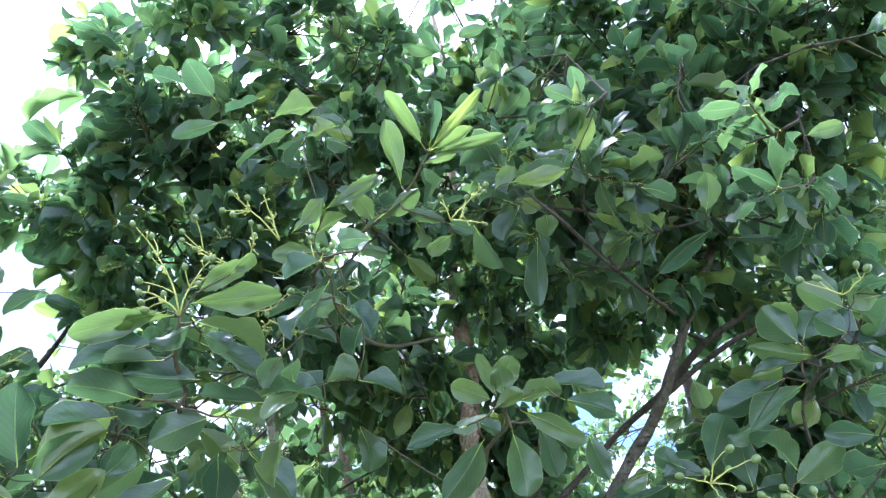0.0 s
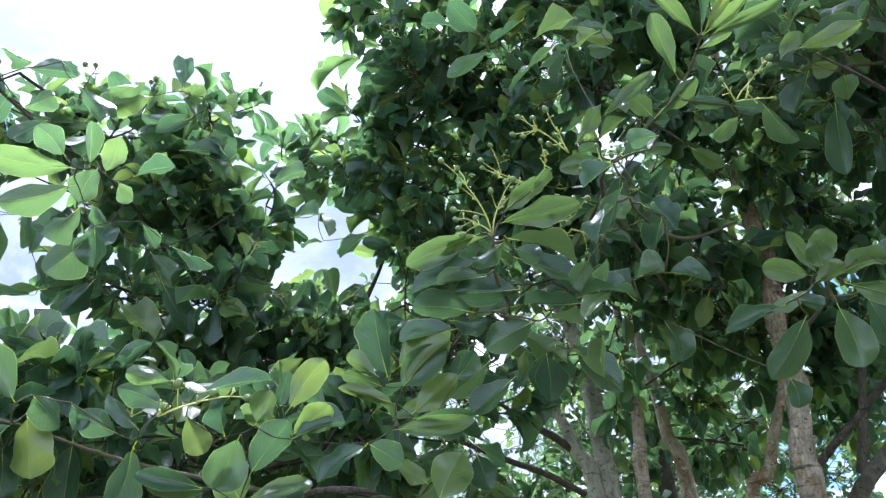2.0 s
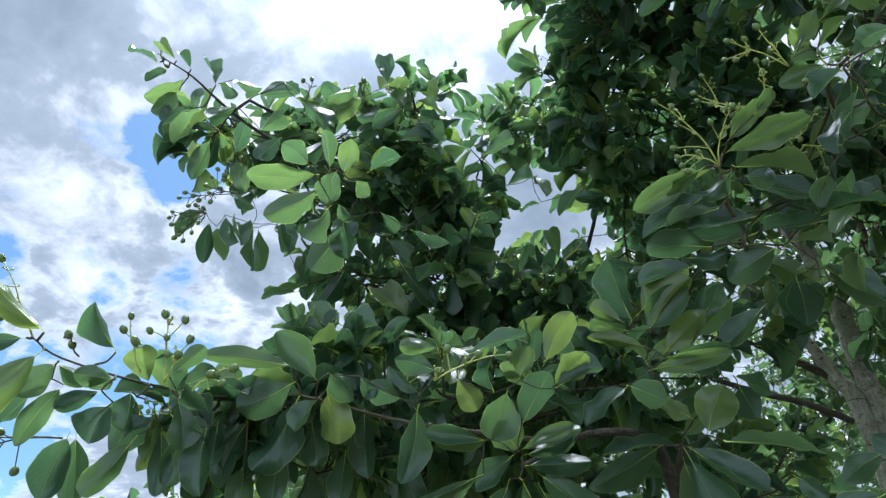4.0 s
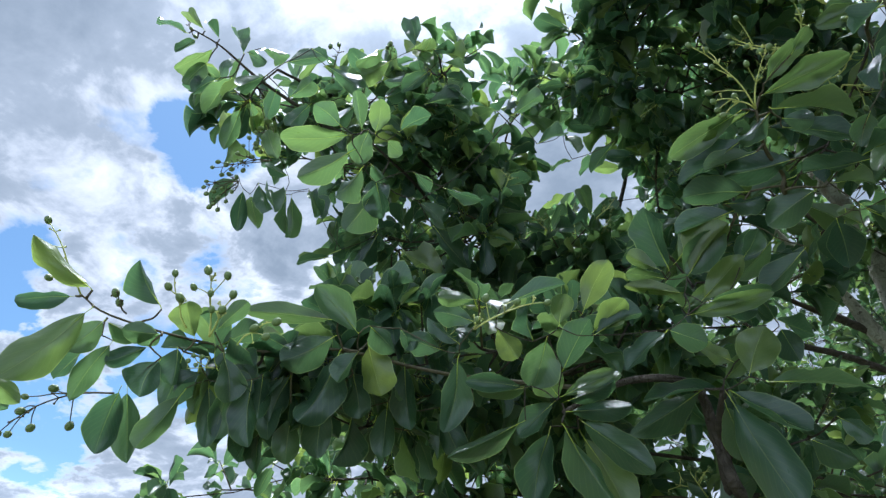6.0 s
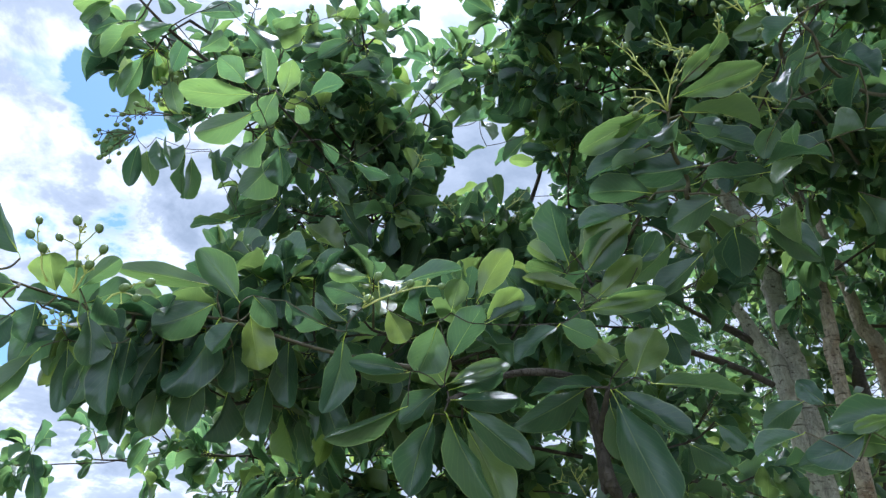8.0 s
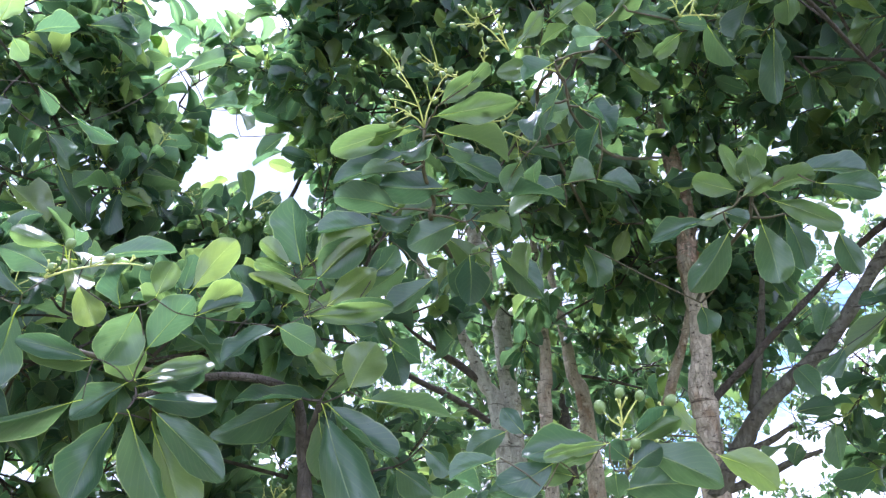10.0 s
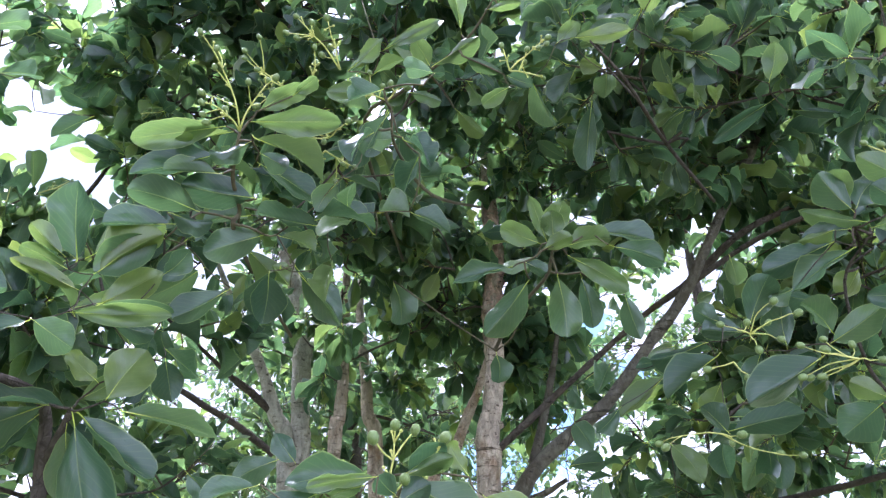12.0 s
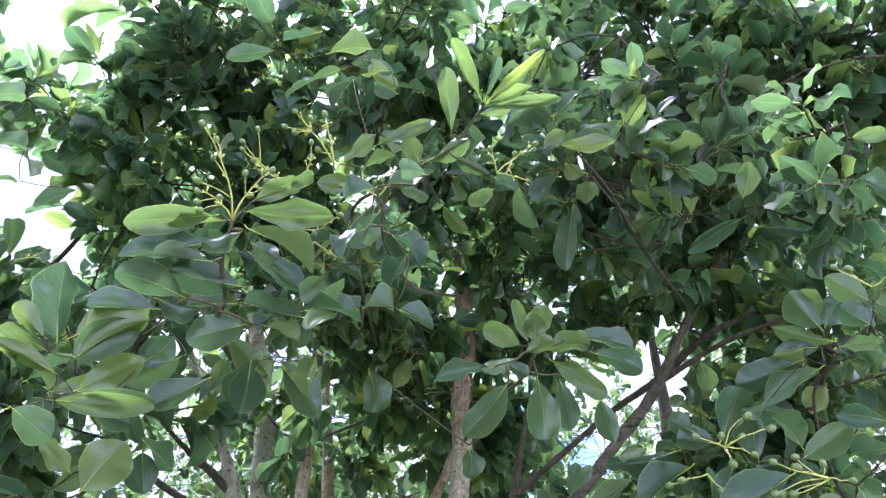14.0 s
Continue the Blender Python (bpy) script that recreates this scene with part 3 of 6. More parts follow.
# ---------------------------------------------------------------- ground
def build_ground():
    bm = bmesh.new()
    radii = [0, 1, 2, 3.5, 5, 8, 14, 30, 80, 300, 1500, 4000]
    rings = []
    for r in radii[1:]:
        ring = []
        for k in range(48):
            a = 2 * math.pi * k / 48
            x, y = r * math.cos(a), r * math.sin(a) + 2
            z = 0.05 * noise.noise(Vector((x * 0.4, y * 0.4, 0))) if r < 30 else 0.0
            ring.append(bm.verts.new((x, y, z)))
        rings.append(ring)
    centre = bm.verts.new((0, 2, 0))
    for k in range(48):
        bm.faces.new((centre, rings[0][k], rings[0][(k + 1) % 48]))
    for a, b in zip(rings, rings[1:]):
        for k in range(48):
            bm.faces.new((a[k], b[k], b[(k + 1) % 48], a[(k + 1) % 48]))
    ob = mesh_object("ground", bm, EARTH)
    tagged(ob, "short grass and bare earth under the trees", "ground", kind="structure")


build_ground()

# ---------------------------------------------------------------- the forked tree
rng = random.Random(11)
forked_tree = thing("tree", "slim broadleaf tree with a pale flaking trunk and dark forked limbs", "tree", "trees")
STEM_A = [(0.16, 2.42, -0.05, 0.062), (0.17, 2.4, 0.5, 0.05), (0.19, 2.36, 1.4, 0.044), (0.218, 2.352, 2.220, 0.0380), (0.231, 2.351, 2.364, 0.0330), (0.250, 2.348, 2.538, 0.0310), (0.247, 2.348, 2.728, 0.0310), (0.268, 2.345, 2.959, 0.0270), (0.254, 2.347, 3.216, 0.0250), (0.278, 2.343, 3.657, 0.0210), (0.299, 2.340, 4.071, 0.0220), (0.324, 2.335, 4.595, 0.0180), (0.284, 2.342, 5.340, 0.0080)]
LIMB_R = [(0.2, 2.34, 1.95, 0.03), (0.364, 2.245, 2.174, 0.0220), (0.542, 2.126, 2.308, 0.0190), (0.657, 2.033, 2.453, 0.0160), (0.751, 1.939, 2.564, 0.0160), (0.810, 1.854, 2.682, 0.0140), (0.887, 1.813, 2.823, 0.0140), (0.970, 1.763, 2.966, 0.0140), (1.055, 1.706, 3.135, 0.0090)]
LIMB_R2 = [(0.235, 2.350, 2.227, 0.0130), (0.372, 2.274, 2.340, 0.0110), (0.527, 2.204, 2.466, 0.0100), (0.685, 2.129, 2.594, 0.0090), (0.824, 2.015, 2.670, 0.0120), (0.941, 1.898, 2.759, 0.0100), (1.118, 1.784, 2.819, 0.0060)]
LIMB_R3 = [(0.779, 1.926, 2.606, 0.0100), (0.926, 1.790, 2.668, 0.0080), (1.057, 1.643, 2.674, 0.0060), (1.152, 1.502, 2.625, 0.0040)]
LIMB_R4 = [(0.386, 2.527, 2.252, 0.0160), (0.431, 2.517, 2.396, 0.0140), (0.482, 2.506, 2.600, 0.0110), (0.515, 2.498, 2.777, 0.0070)]
LIMB_U = [(0.927, 1.995, 3.631, 0.0120), (1.065, 1.925, 3.756, 0.0120), (1.260, 1.803, 3.997, 0.0100), (1.422, 1.678, 4.154, 0.0080)]
STEM_A2 = [(0.150, 2.470, 0.300, 0.024), (-0.020, 2.560, 1.300, 0.022), (0.062, 2.667, 2.213, 0.0200), (0.126, 2.635, 2.305, 0.0185), (0.169, 2.593, 2.412, 0.0165), (0.212, 2.528, 2.511, 0.0140), (0.246, 2.458, 2.607, 0.0100)]
LIMB_R5 = [(0.272, 2.315, 2.048, 0.0130), (0.314, 2.282, 2.065, 0.0110), (0.366, 2.246, 2.080, 0.0085), (0.419, 2.206, 2.105, 0.0060)]
LIMB_R6 = [(0.225, 2.381, 1.972, 0.0130), (0.329, 2.338, 1.996, 0.0110), (0.415, 2.292, 2.028, 0.0095), (0.488, 2.249, 2.043, 0.0060)]
limb(forked_tree, "trunk", STEM_A, BARK_BROWN, 14, 0.16, "brown trunk with pale flaking bark")
bark_flakes(forked_tree, STEM_A, 2.72, 3.5, 620, BARK_FLAKE, rng)
# these limbs take dark bark colours in place of the crown's shade
limb(forked_tree, "limb", LIMB_R, BARK_LIMB_SHADED, 10, 0.14, "limb with shade put into its dark bark colour")
limb(forked_tree, "limb", LIMB_R2, BARK_DARK, 10, 0.14, "limb with shade put into its dark bark colour")
limb(forked_tree, "limb", LIMB_R3, BARK_DARK, 10, 0.14, "limb with shade put into its dark bark colour")
limb(forked_tree, "limb", LIMB_R4, BARK_LIMB_SHADED, 10, 0.14, "limb with shade put into its dark bark colour")
limb(forked_tree, "stem", STEM_A2, BARK_BROWN, 12, 0.16, "thin brown second stem")
limb(forked_tree, "limb", LIMB_R5, BARK_LIMB_SHADED, 10, 0.14, "limb with shade put into its dark bark colour")
limb(forked_tree, "limb", LIMB_R6, BARK_LIMB_SHADED, 10, 0.14, "limb with shade put into its dark bark colour")
limb(forked_tree, "limb", LIMB_U, BARK_DARK, 10, 0.14, "limb with shade put into its dark bark colour")
BRANCH_A = [(-0.443, 2.471, 2.666, 0.006), (-0.403, 1.363, 2.308, 0.005), (-0.393, 1.278, 2.332, 0.0045), (-0.399, 1.207, 2.359, 0.004), (-0.386, 1.151, 2.416, 0.003)]
leafy_branch(forked_tree, BRANCH_A, TWIG, [[
    (-0.398, 1.161, 2.431, -0.505, 1.166, 2.387, 0.036, 28),
    (-0.361, 1.141, 2.404, -0.228, 1.163, 2.321, 0.061, -36),
    (-0.362, 1.159, 2.405, -0.432, 1.149, 2.362, 0.038, 73),
    (-0.418, 1.162, 2.374, -0.574, 1.177, 2.33, 0.053, 60),
    (-0.409, 1.179, 2.343, -0.515, 1.169, 2.336, 0.039, 51),
    (-0.353, 1.187, 2.402, -0.297, 1.195, 2.374, 0.042, -67),
    (-0.453, 1.242, 2.3, -0.572, 1.181, 2.301, 0.06, 47),
    (-0.356, 1.239, 2.334, -0.486, 1.196, 2.328, 0.068, 77),
    (-0.358, 1.2, 2.391, -0.247, 1.247, 2.341, 0.048, -36),
    (-0.206, 1.214, 2.364, -0.242, 1.235, 2.306, 0.046, 47),
    (-0.484, 1.232, 2.265, -0.607, 1.203, 2.24, 0.054, 35),
    (-0.509, 1.248, 2.243, -0.612, 1.235, 2.162, 0.068, 69),
], [
    (-0.5, 1.202, 2.268, -0.427, 1.238, 2.275, 0.046, -66),
    (-0.338, 1.271, 2.274, -0.445, 1.274, 2.23, 0.064, 80),
    (-0.326, 1.306, 2.217, -0.338, 1.369, 2.137, 0.066, 0),
    (-0.282, 1.309, 2.234, -0.193, 1.368, 2.136, 0.05, -48),
    (-0.317, 1.279, 2.281, -0.243, 1.297, 2.256, 0.036, -41),
    (-0.118, 1.251, 2.592, -0.161, 1.318, 2.514, 0.052, 29),
    (-0.172, 1.279, 2.561, -0.195, 1.333, 2.494, 0.041, 15),
    (-0.476, 1.273, 2.244, -0.511, 1.283, 2.176, 0.049, 36),
    (-0.439, 1.285, 2.207, -0.541, 1.315, 2.157, 0.053, 58),
    (-0.392, 1.311, 2.179, -0.484, 1.302, 2.11, 0.051, 51),
    (-0.288, 1.329, 2.197, -0.325, 1.316, 2.235, 0.039, 46),
    (-0.396, 1.369, 2.313, -0.322, 1.421, 2.246, 0.052, -52),
]], [[
    (-0.41, 1.141, 2.423, -0.565, 1.123, 2.368, 0.053, 60),
    (-0.373, 1.148, 2.443, -0.203, 1.153, 2.458, 0.055, -34),
    (-0.358, 1.132, 2.453, -0.27, 1.114, 2.506, 0.039, -60),
    (-0.293, 1.113, 2.479, -0.249, 1.092, 2.509, 0.029, -29),
]], rng)
BRANCH_T = [(-0.067, 2.061, 2.732, 0.005), (-0.175, 1.409, 2.657, 0.0045), (-0.092, 1.298, 2.69, 0.004), (-0.01, 1.235, 2.72, 0.0035), (0.052, 1.179, 2.751, 0.003), (0.096, 1.118, 2.796, 0.002)]
leafy_branch(forked_tree, BRANCH_T, TWIG, [[
    (0.098, 1.121, 2.808, 0.112, 1.034, 2.866, 0.018, -22),
    (0.035, 1.194, 2.701, 0.126, 1.223, 2.691, 0.03, -21),
    (-0.052, 1.257, 2.709, 0.002, 1.247, 2.703, 0.034, -24),
    (0.264, 1.16, 2.734, 0.378, 1.104, 2.709, 0.034, -43),
    (0.186, 1.228, 2.678, 0.248, 1.296, 2.607, 0.045, -26),
    (0.339, 1.297, 2.692, 0.338, 1.402, 2.573, 0.055, 16),
    (-0.098, 1.337, 2.604, -0.02, 1.394, 2.544, 0.03, -52),
    (0.339, 1.183, 2.662, 0.346, 1.238, 2.639, 0.05, -3),
    (-0.189, 1.315, 3.161, -0.104, 1.335, 3.147, 0.036, -36),
    (-0.172, 1.363, 3.166, -0.085, 1.385, 3.148, 0.04, -37),
    (-0.208, 1.358, 3.128, -0.254, 1.423, 3.071, 0.036, 19),
    (-0.081, 1.274, 2.668, -0.002, 1.293, 2.662, 0.032, -53),
], [
    (0.143, 1.241, 2.666, 0.086, 1.283, 2.647, 0.035, 44),
    (0.128, 1.225, 2.684, 0.188, 1.216, 2.649, 0.031, -57),
    (0.034, 1.377, 2.726, 0.107, 1.412, 2.675, 0.038, -38),
]], [[
    (0.089, 1.109, 2.792, 0.006, 1.012, 2.875, 0.032, 18),
    (0.035, 1.191, 2.762, 0.003, 1.077, 2.859, 0.04, 5),
    (0.095, 1.105, 2.785, 0.206, 0.992, 2.847, 0.025, -32),
    (0.097, 1.104, 2.783, 0.191, 1.069, 2.817, 0.03, -59),
    (0.105, 1.115, 2.789, 0.258, 1.07, 2.788, 0.027, -40),
    (0.081, 1.121, 2.763, 0.153, 1.106, 2.776, 0.02, -37),
    (-0.144, 1.221, 2.727, -0.007, 1.161, 2.77, 0.033, -47),
    (-0.028, 1.248, 2.717, -0.071, 1.208, 2.764, 0.043, 15),
    (-0.03, 1.225, 2.694, 0.069, 1.169, 2.739, 0.031, -45),
    (-0.208, 1.236, 2.68, -0.134, 1.188, 2.742, 0.034, -45),
    (-0.159, 1.264, 2.701, -0.087, 1.228, 2.719, 0.033, -27),
    (-0.155, 1.267, 2.652, -0.254, 1.28, 2.66, 0.045, 54),
], [
    (0.231, 1.164, 2.716, 0.279, 1.137, 2.762, 0.035, -35),
]], rng)
BRANCH_B = [(0.157, 1.914, 2.840, 0.0040), (-0.014, 1.430, 2.506, 0.0040), (-0.097, 1.203, 2.439, 0.0030), (-0.110, 1.123, 2.468, 0.0020)]
leafy_branch(forked_tree, BRANCH_B, TWIG, [[
    (-0.114, 1.126, 2.463, -0.157, 1.162, 2.385, 0.035, 14),
    (-0.137, 1.147, 2.437, -0.175, 1.114, 2.328, 0.043, -22),
    (-0.069, 1.23, 2.311, 0.014, 1.308, 2.318, 0.041, -15),
    (-0.221, 1.262, 2.289, -0.348, 1.22, 2.289, 0.048, 17),
    (-0.13, 1.261, 2.276, -0.224, 1.303, 2.365, 0.049, 26),
    (-0.259, 1.256, 2.302, -0.13, 1.24, 2.275, 0.048, -12),
    (-0.088, 1.151, 2.424, -0.035, 1.115, 2.324, 0.043, 50),
    (-0.054, 1.166, 2.398, -0.08, 1.286, 2.392, 0.044, -21),
    (-0.307, 1.311, 2.233, -0.362, 1.441, 2.188, 0.054, 15),
    (-0.274, 1.315, 2.222, -0.189, 1.356, 2.131, 0.047, 1),
    (-0.209, 1.301, 2.233, -0.211, 1.25, 2.12, 0.044, 25),
    (-0.185, 1.242, 2.311, -0.174, 1.146, 2.305, 0.035, 14),
], [
    (-0.132, 1.237, 2.311, -0.066, 1.306, 2.351, 0.037, -29),
    (-0.162, 1.159, 2.424, -0.098, 1.224, 2.487, 0.04, -17),
    (-0.125, 1.102, 2.498, -0.182, 1.048, 2.411, 0.042, 30),
    (-0.051, 1.091, 2.502, -0.104, 1.157, 2.555, 0.036, 22),
    (-0.031, 1.077, 2.52, -0.086, 1.02, 2.469, 0.034, 26),
    (-0.174, 1.247, 2.302, -0.226, 1.183, 2.217, 0.043, -40),
    (-0.366, 1.261, 2.311, -0.477, 1.334, 2.341, 0.049, 42),
]], [], rng)
BRANCH_D = [(0.217, 2.117, 2.464, 0.006), (0.201, 1.72, 2.359, 0.005), (0.223, 1.433, 2.295, 0.004), (0.207, 1.295, 2.253, 0.0034), (0.197, 1.23, 2.244, 0.0026)]
leafy_branch(forked_tree, BRANCH_D, TWIG, [[
    (0.27, 1.226, 2.278, 0.378, 1.194, 2.24, 0.042, -48),
    (0.296, 1.207, 2.236, 0.382, 1.181, 2.185, 0.048, -49),
    (0.13, 1.278, 2.227, 0.016, 1.299, 2.197, 0.046, 68),
    (0.177, 1.274, 2.248, 0.101, 1.275, 2.218, 0.033, 70),
    (0.16, 1.282, 2.202, 0.078, 1.334, 2.108, 0.058, 61),
    (0.212, 1.275, 2.213, 0.23, 1.319, 2.103, 0.063, -6),
    (0.281, 1.359, 2.27, 0.307, 1.407, 2.169, 0.047, -9),
    (0.165, 1.762, 2.286, 0.17, 1.793, 2.215, 0.065, 0),
    (0.147, 1.252, 2.222, 0.187, 1.249, 2.199, 0.028, -68),
    (0.403, 1.462, 2.282, 0.436, 1.497, 2.194, 0.046, -20),
    (-0.094, 1.806, 2.505, -0.071, 1.861, 2.402, 0.082, -18),
]], [[
    (0.189, 1.236, 2.256, 0.154, 1.193, 2.33, 0.026, 24),
    (0.197, 1.234, 2.277, 0.218, 1.195, 2.323, 0.05, -36),
    (0.2, 1.229, 2.256, 0.193, 1.198, 2.304, 0.044, 8),
    (0.183, 1.256, 2.265, 0.105, 1.251, 2.3, 0.042, 58),
    (0.219, 1.249, 2.256, 0.306, 1.218, 2.258, 0.053, -48),
    (0.228, 1.248, 2.238, 0.337, 1.253, 2.168, 0.039, -49),
    (0.176, 1.234, 2.236, 0.23, 1.207, 2.253, 0.032, -46),
]], rng)
BRANCH_E = [(0.778, 1.685, 2.721, 0.0050), (0.536, 1.389, 2.654, 0.0045), (0.359, 1.141, 2.596, 0.0040), (0.272, 1.069, 2.624, 0.0020)]
leafy_branch(forked_tree, BRANCH_E, BARK_DARK, [[
    (0.456, 1.055, 2.832, 0.431, 1.13, 2.796, 0.051, 34),
    (0.679, 1.162, 2.587, 0.577, 1.265, 2.549, 0.034, 50),
    (0.819, 1.036, 2.587, 0.764, 1.105, 2.583, 0.046, 51),
    (0.825, 1.071, 2.563, 0.81, 1.172, 2.521, 0.04, 43),
    (0.41, 1.157, 2.772, 0.315, 1.188, 2.785, 0.044, 23),
    (0.354, 1.213, 2.712, 0.303, 1.233, 2.743, 0.033, 32),
], [
    (0.704, 1.15, 2.603, 0.743, 1.119, 2.597, 0.028, -34),
    (0.7, 1.166, 2.56, 0.773, 1.118, 2.51, 0.018, -56),
    (0.661, 1.14, 2.606, 0.664, 1.084, 2.669, 0.045, -33),
    (0.855, 1.074, 2.538, 0.854, 1.116, 2.482, 0.034, 29),
    (0.534, 1.13, 2.68, 0.609, 1.141, 2.65, 0.046, -48),
]], [[
    (0.443, 1.032, 2.843, 0.382, 1.095, 2.811, 0.05, 60),
    (0.819, 0.97, 2.647, 0.886, 0.94, 2.64, 0.033, -63),
    (0.365, 1.169, 2.753, 0.3, 1.209, 2.772, 0.023, 37),
]], rng)
BRANCH_R = [(0.94, 2.163, 2.026, 0.01), (0.936, 1.475, 1.930, 0.006), (0.849, 1.359, 1.999, 0.005), (0.759, 1.272, 2.048, 0.0035), (0.743, 1.233, 2.191, 0.003), (0.749, 1.133, 2.228, 0.002)]
leafy_branch(forked_tree, BRANCH_R, BARK_DARK, [[
    (0.558, 1.278, 2.109, 0.582, 1.203, 2.181, 0.06, -22),
    (0.516, 1.284, 2.121, 0.469, 1.295, 2.158, 0.04, 56),
    (0.564, 1.297, 2.112, 0.481, 1.301, 2.116, 0.046, 41),
    (0.64, 1.203, 2.023, 0.51, 1.249, 1.951, 0.073, 56),
    (0.504, 1.295, 2.068, 0.426, 1.39, 2.013, 0.062, 46),
    (0.68, 1.134, 2.212, 0.577, 1.215, 2.191, 0.054, 77),
    (0.712, 1.131, 2.2, 0.617, 1.205, 2.144, 0.059, 79),
    (0.707, 1.255, 2.088, 0.658, 1.252, 2.154, 0.072, 46),
    (0.669, 1.225, 2.055, 0.748, 1.162, 2.102, 0.048, -66),
    (0.631, 1.295, 2.075, 0.623, 1.255, 2.159, 0.058, -18),
    (0.78, 1.111, 2.085, 0.716, 1.154, 2.113, 0.04, 78),
    (0.785, 1.127, 2.046, 0.743, 1.185, 2.056, 0.054, 47),
], [
    (0.674, 1.117, 2.224, 0.635, 1.17, 2.234, 0.03, 72),
    (0.724, 1.216, 1.945, 0.683, 1.289, 1.912, 0.072, 68),
    (0.755, 1.234, 1.96, 0.701, 1.251, 1.999, 0.038, 79),
    (0.742, 1.196, 2.003, 0.754, 1.19, 1.922, 0.054, -59),
    (0.757, 1.199, 1.926, 0.753, 1.259, 1.869, 0.049, 28),
    (0.538, 1.408, 1.961, 0.658, 1.339, 1.973, 0.059, -62),
    (0.518, 1.357, 1.937, 0.475, 1.358, 1.989, 0.05, 51),
    (0.573, 1.281, 2.065, 0.557, 1.319, 2.015, 0.039, 40),
    (0.629, 1.211, 2.159, 0.59, 1.246, 2.164, 0.051, 83),
    (0.77, 1.218, 2.214, 0.747, 1.262, 2.17, 0.051, 54),
    (0.54, 1.405, 2.145, 0.432, 1.46, 2.128, 0.051, 66),
    (0.554, 1.419, 2.067, 0.527, 1.455, 2.01, 0.048, 56),
], [
    (0.683, 1.506, 2.427, 0.702, 1.537, 2.361, 0.043, -3),
    (0.673, 1.569, 2.393, 0.672, 1.595, 2.349, 0.02, 26),
    (0.669, 1.588, 2.373, 0.634, 1.614, 2.358, 0.029, 61),
    (0.724, 1.119, 2.264, 0.663, 1.096, 2.334, 0.058, 36),
    (0.732, 1.105, 2.234, 0.65, 1.158, 2.294, 0.035, 85),
    (0.721, 1.134, 2.241, 0.645, 1.171, 2.243, 0.035, 79),
    (0.733, 1.128, 2.278, 0.766, 1.099, 2.324, 0.053, -75),
    (0.782, 1.07, 2.255, 0.743, 1.08, 2.299, 0.055, 34),
    (0.817, 1.056, 2.327, 0.863, 1.02, 2.325, 0.057, -38),
    (0.851, 1.085, 2.204, 0.805, 1.083, 2.225, 0.029, 26),
    (0.763, 1, 2.103, 0.727, 1.023, 2.108, 0.038, 68),
    (0.736, 1.299, 2.191, 0.674, 1.323, 2.213, 0.048, 67),
], [
    (0.745, 1.709, 2.099, 0.633, 1.643, 2.021, 0.057, -74),
    (0.751, 1.89, 2.119, 0.718, 1.82, 1.999, 0.065, 0),
    (0.612, 1.888, 2.107, 0.664, 1.849, 1.996, 0.065, 86),
    (0.767, 1.862, 2.166, 0.833, 1.776, 2.158, 0.054, -70),
    (0.744, 1.992, 1.953, 0.563, 1.98, 1.953, 0.067, 75),
    (0.442, 1.927, 2.024, 0.415, 1.88, 1.904, 0.061, -17),
    (0.535, 1.992, 1.929, 0.445, 2.082, 1.924, 0.057, 75),
    (0.759, 1.971, 1.989, 0.741, 1.929, 1.884, 0.054, 1),
    (0.367, 1.801, 2.219, 0.369, 1.759, 2.138, 0.037, 25),
    (0.408, 1.639, 2.202, 0.352, 1.58, 2.102, 0.052, -46),
    (0.597, 1.799, 2.249, 0.487, 1.866, 2.16, 0.056, 37),
    (0.605, 1.781, 2.278, 0.546, 1.852, 2.299, 0.034, 33),
], [
    (0.62, 1.76, 2.314, 0.524, 1.706, 2.252, 0.045, 53),
    (0.363, 1.849, 2.142, 0.389, 1.792, 2.05, 0.054, 55),
    (0.346, 1.906, 2.048, 0.422, 1.834, 2.036, 0.048, -74),
    (0.483, 1.835, 2.178, 0.397, 1.793, 2.092, 0.048, -76),
    (0.357, 1.943, 1.988, 0.361, 2.06, 1.96, 0.045, 22),
    (0.351, 1.936, 2, 0.257, 1.882, 1.927, 0.047, -16),
    (0.634, 1.962, 1.989, 0.727, 2.112, 1.941, 0.066, 9),
    (0.861, 1.905, 2.107, 0.863, 2.06, 2.041, 0.064, 35),
    (0.827, 1.998, 1.953, 0.916, 2.147, 1.918, 0.064, 13),
]], [[
    (0.792, 1.055, 2.294, 0.737, 1.079, 2.366, 0.05, 72),
    (0.734, 1.137, 2.296, 0.699, 1.102, 2.349, 0.051, 21),
    (0.853, 1.039, 2.31, 0.803, 1.059, 2.317, 0.053, 70),
    (0.759, 1.141, 2.249, 0.804, 1.087, 2.23, 0.027, -77),
]], rng)
fruit_cluster(forked_tree, (-0.384, 1.141, 2.412), [(-0.445, 1.002, 2.513), (-0.427, 1.050, 2.526), (-0.424, 1.052, 2.481), (-0.453, 1.099, 2.463), (-0.366, 1.072, 2.469), (-0.321, 1.081, 2.492), (-0.446, 1.092, 2.432), (-0.412, 1.122, 2.447), (-0.448, 1.118, 2.428), (-0.443, 1.129, 2.418)], 0.0062, rng)
fruit_cluster(forked_tree, (-0.281, 1.146, 2.520), [(-0.363, 1.075, 2.591), (-0.390, 1.094, 2.573), (-0.386, 1.090, 2.548), (-0.366, 1.113, 2.544), (-0.346, 1.125, 2.528), (-0.258, 1.076, 2.572), (-0.258, 1.116, 2.573), (-0.337, 1.142, 2.520), (-0.368, 1.166, 2.500)], 0.0062, rng)
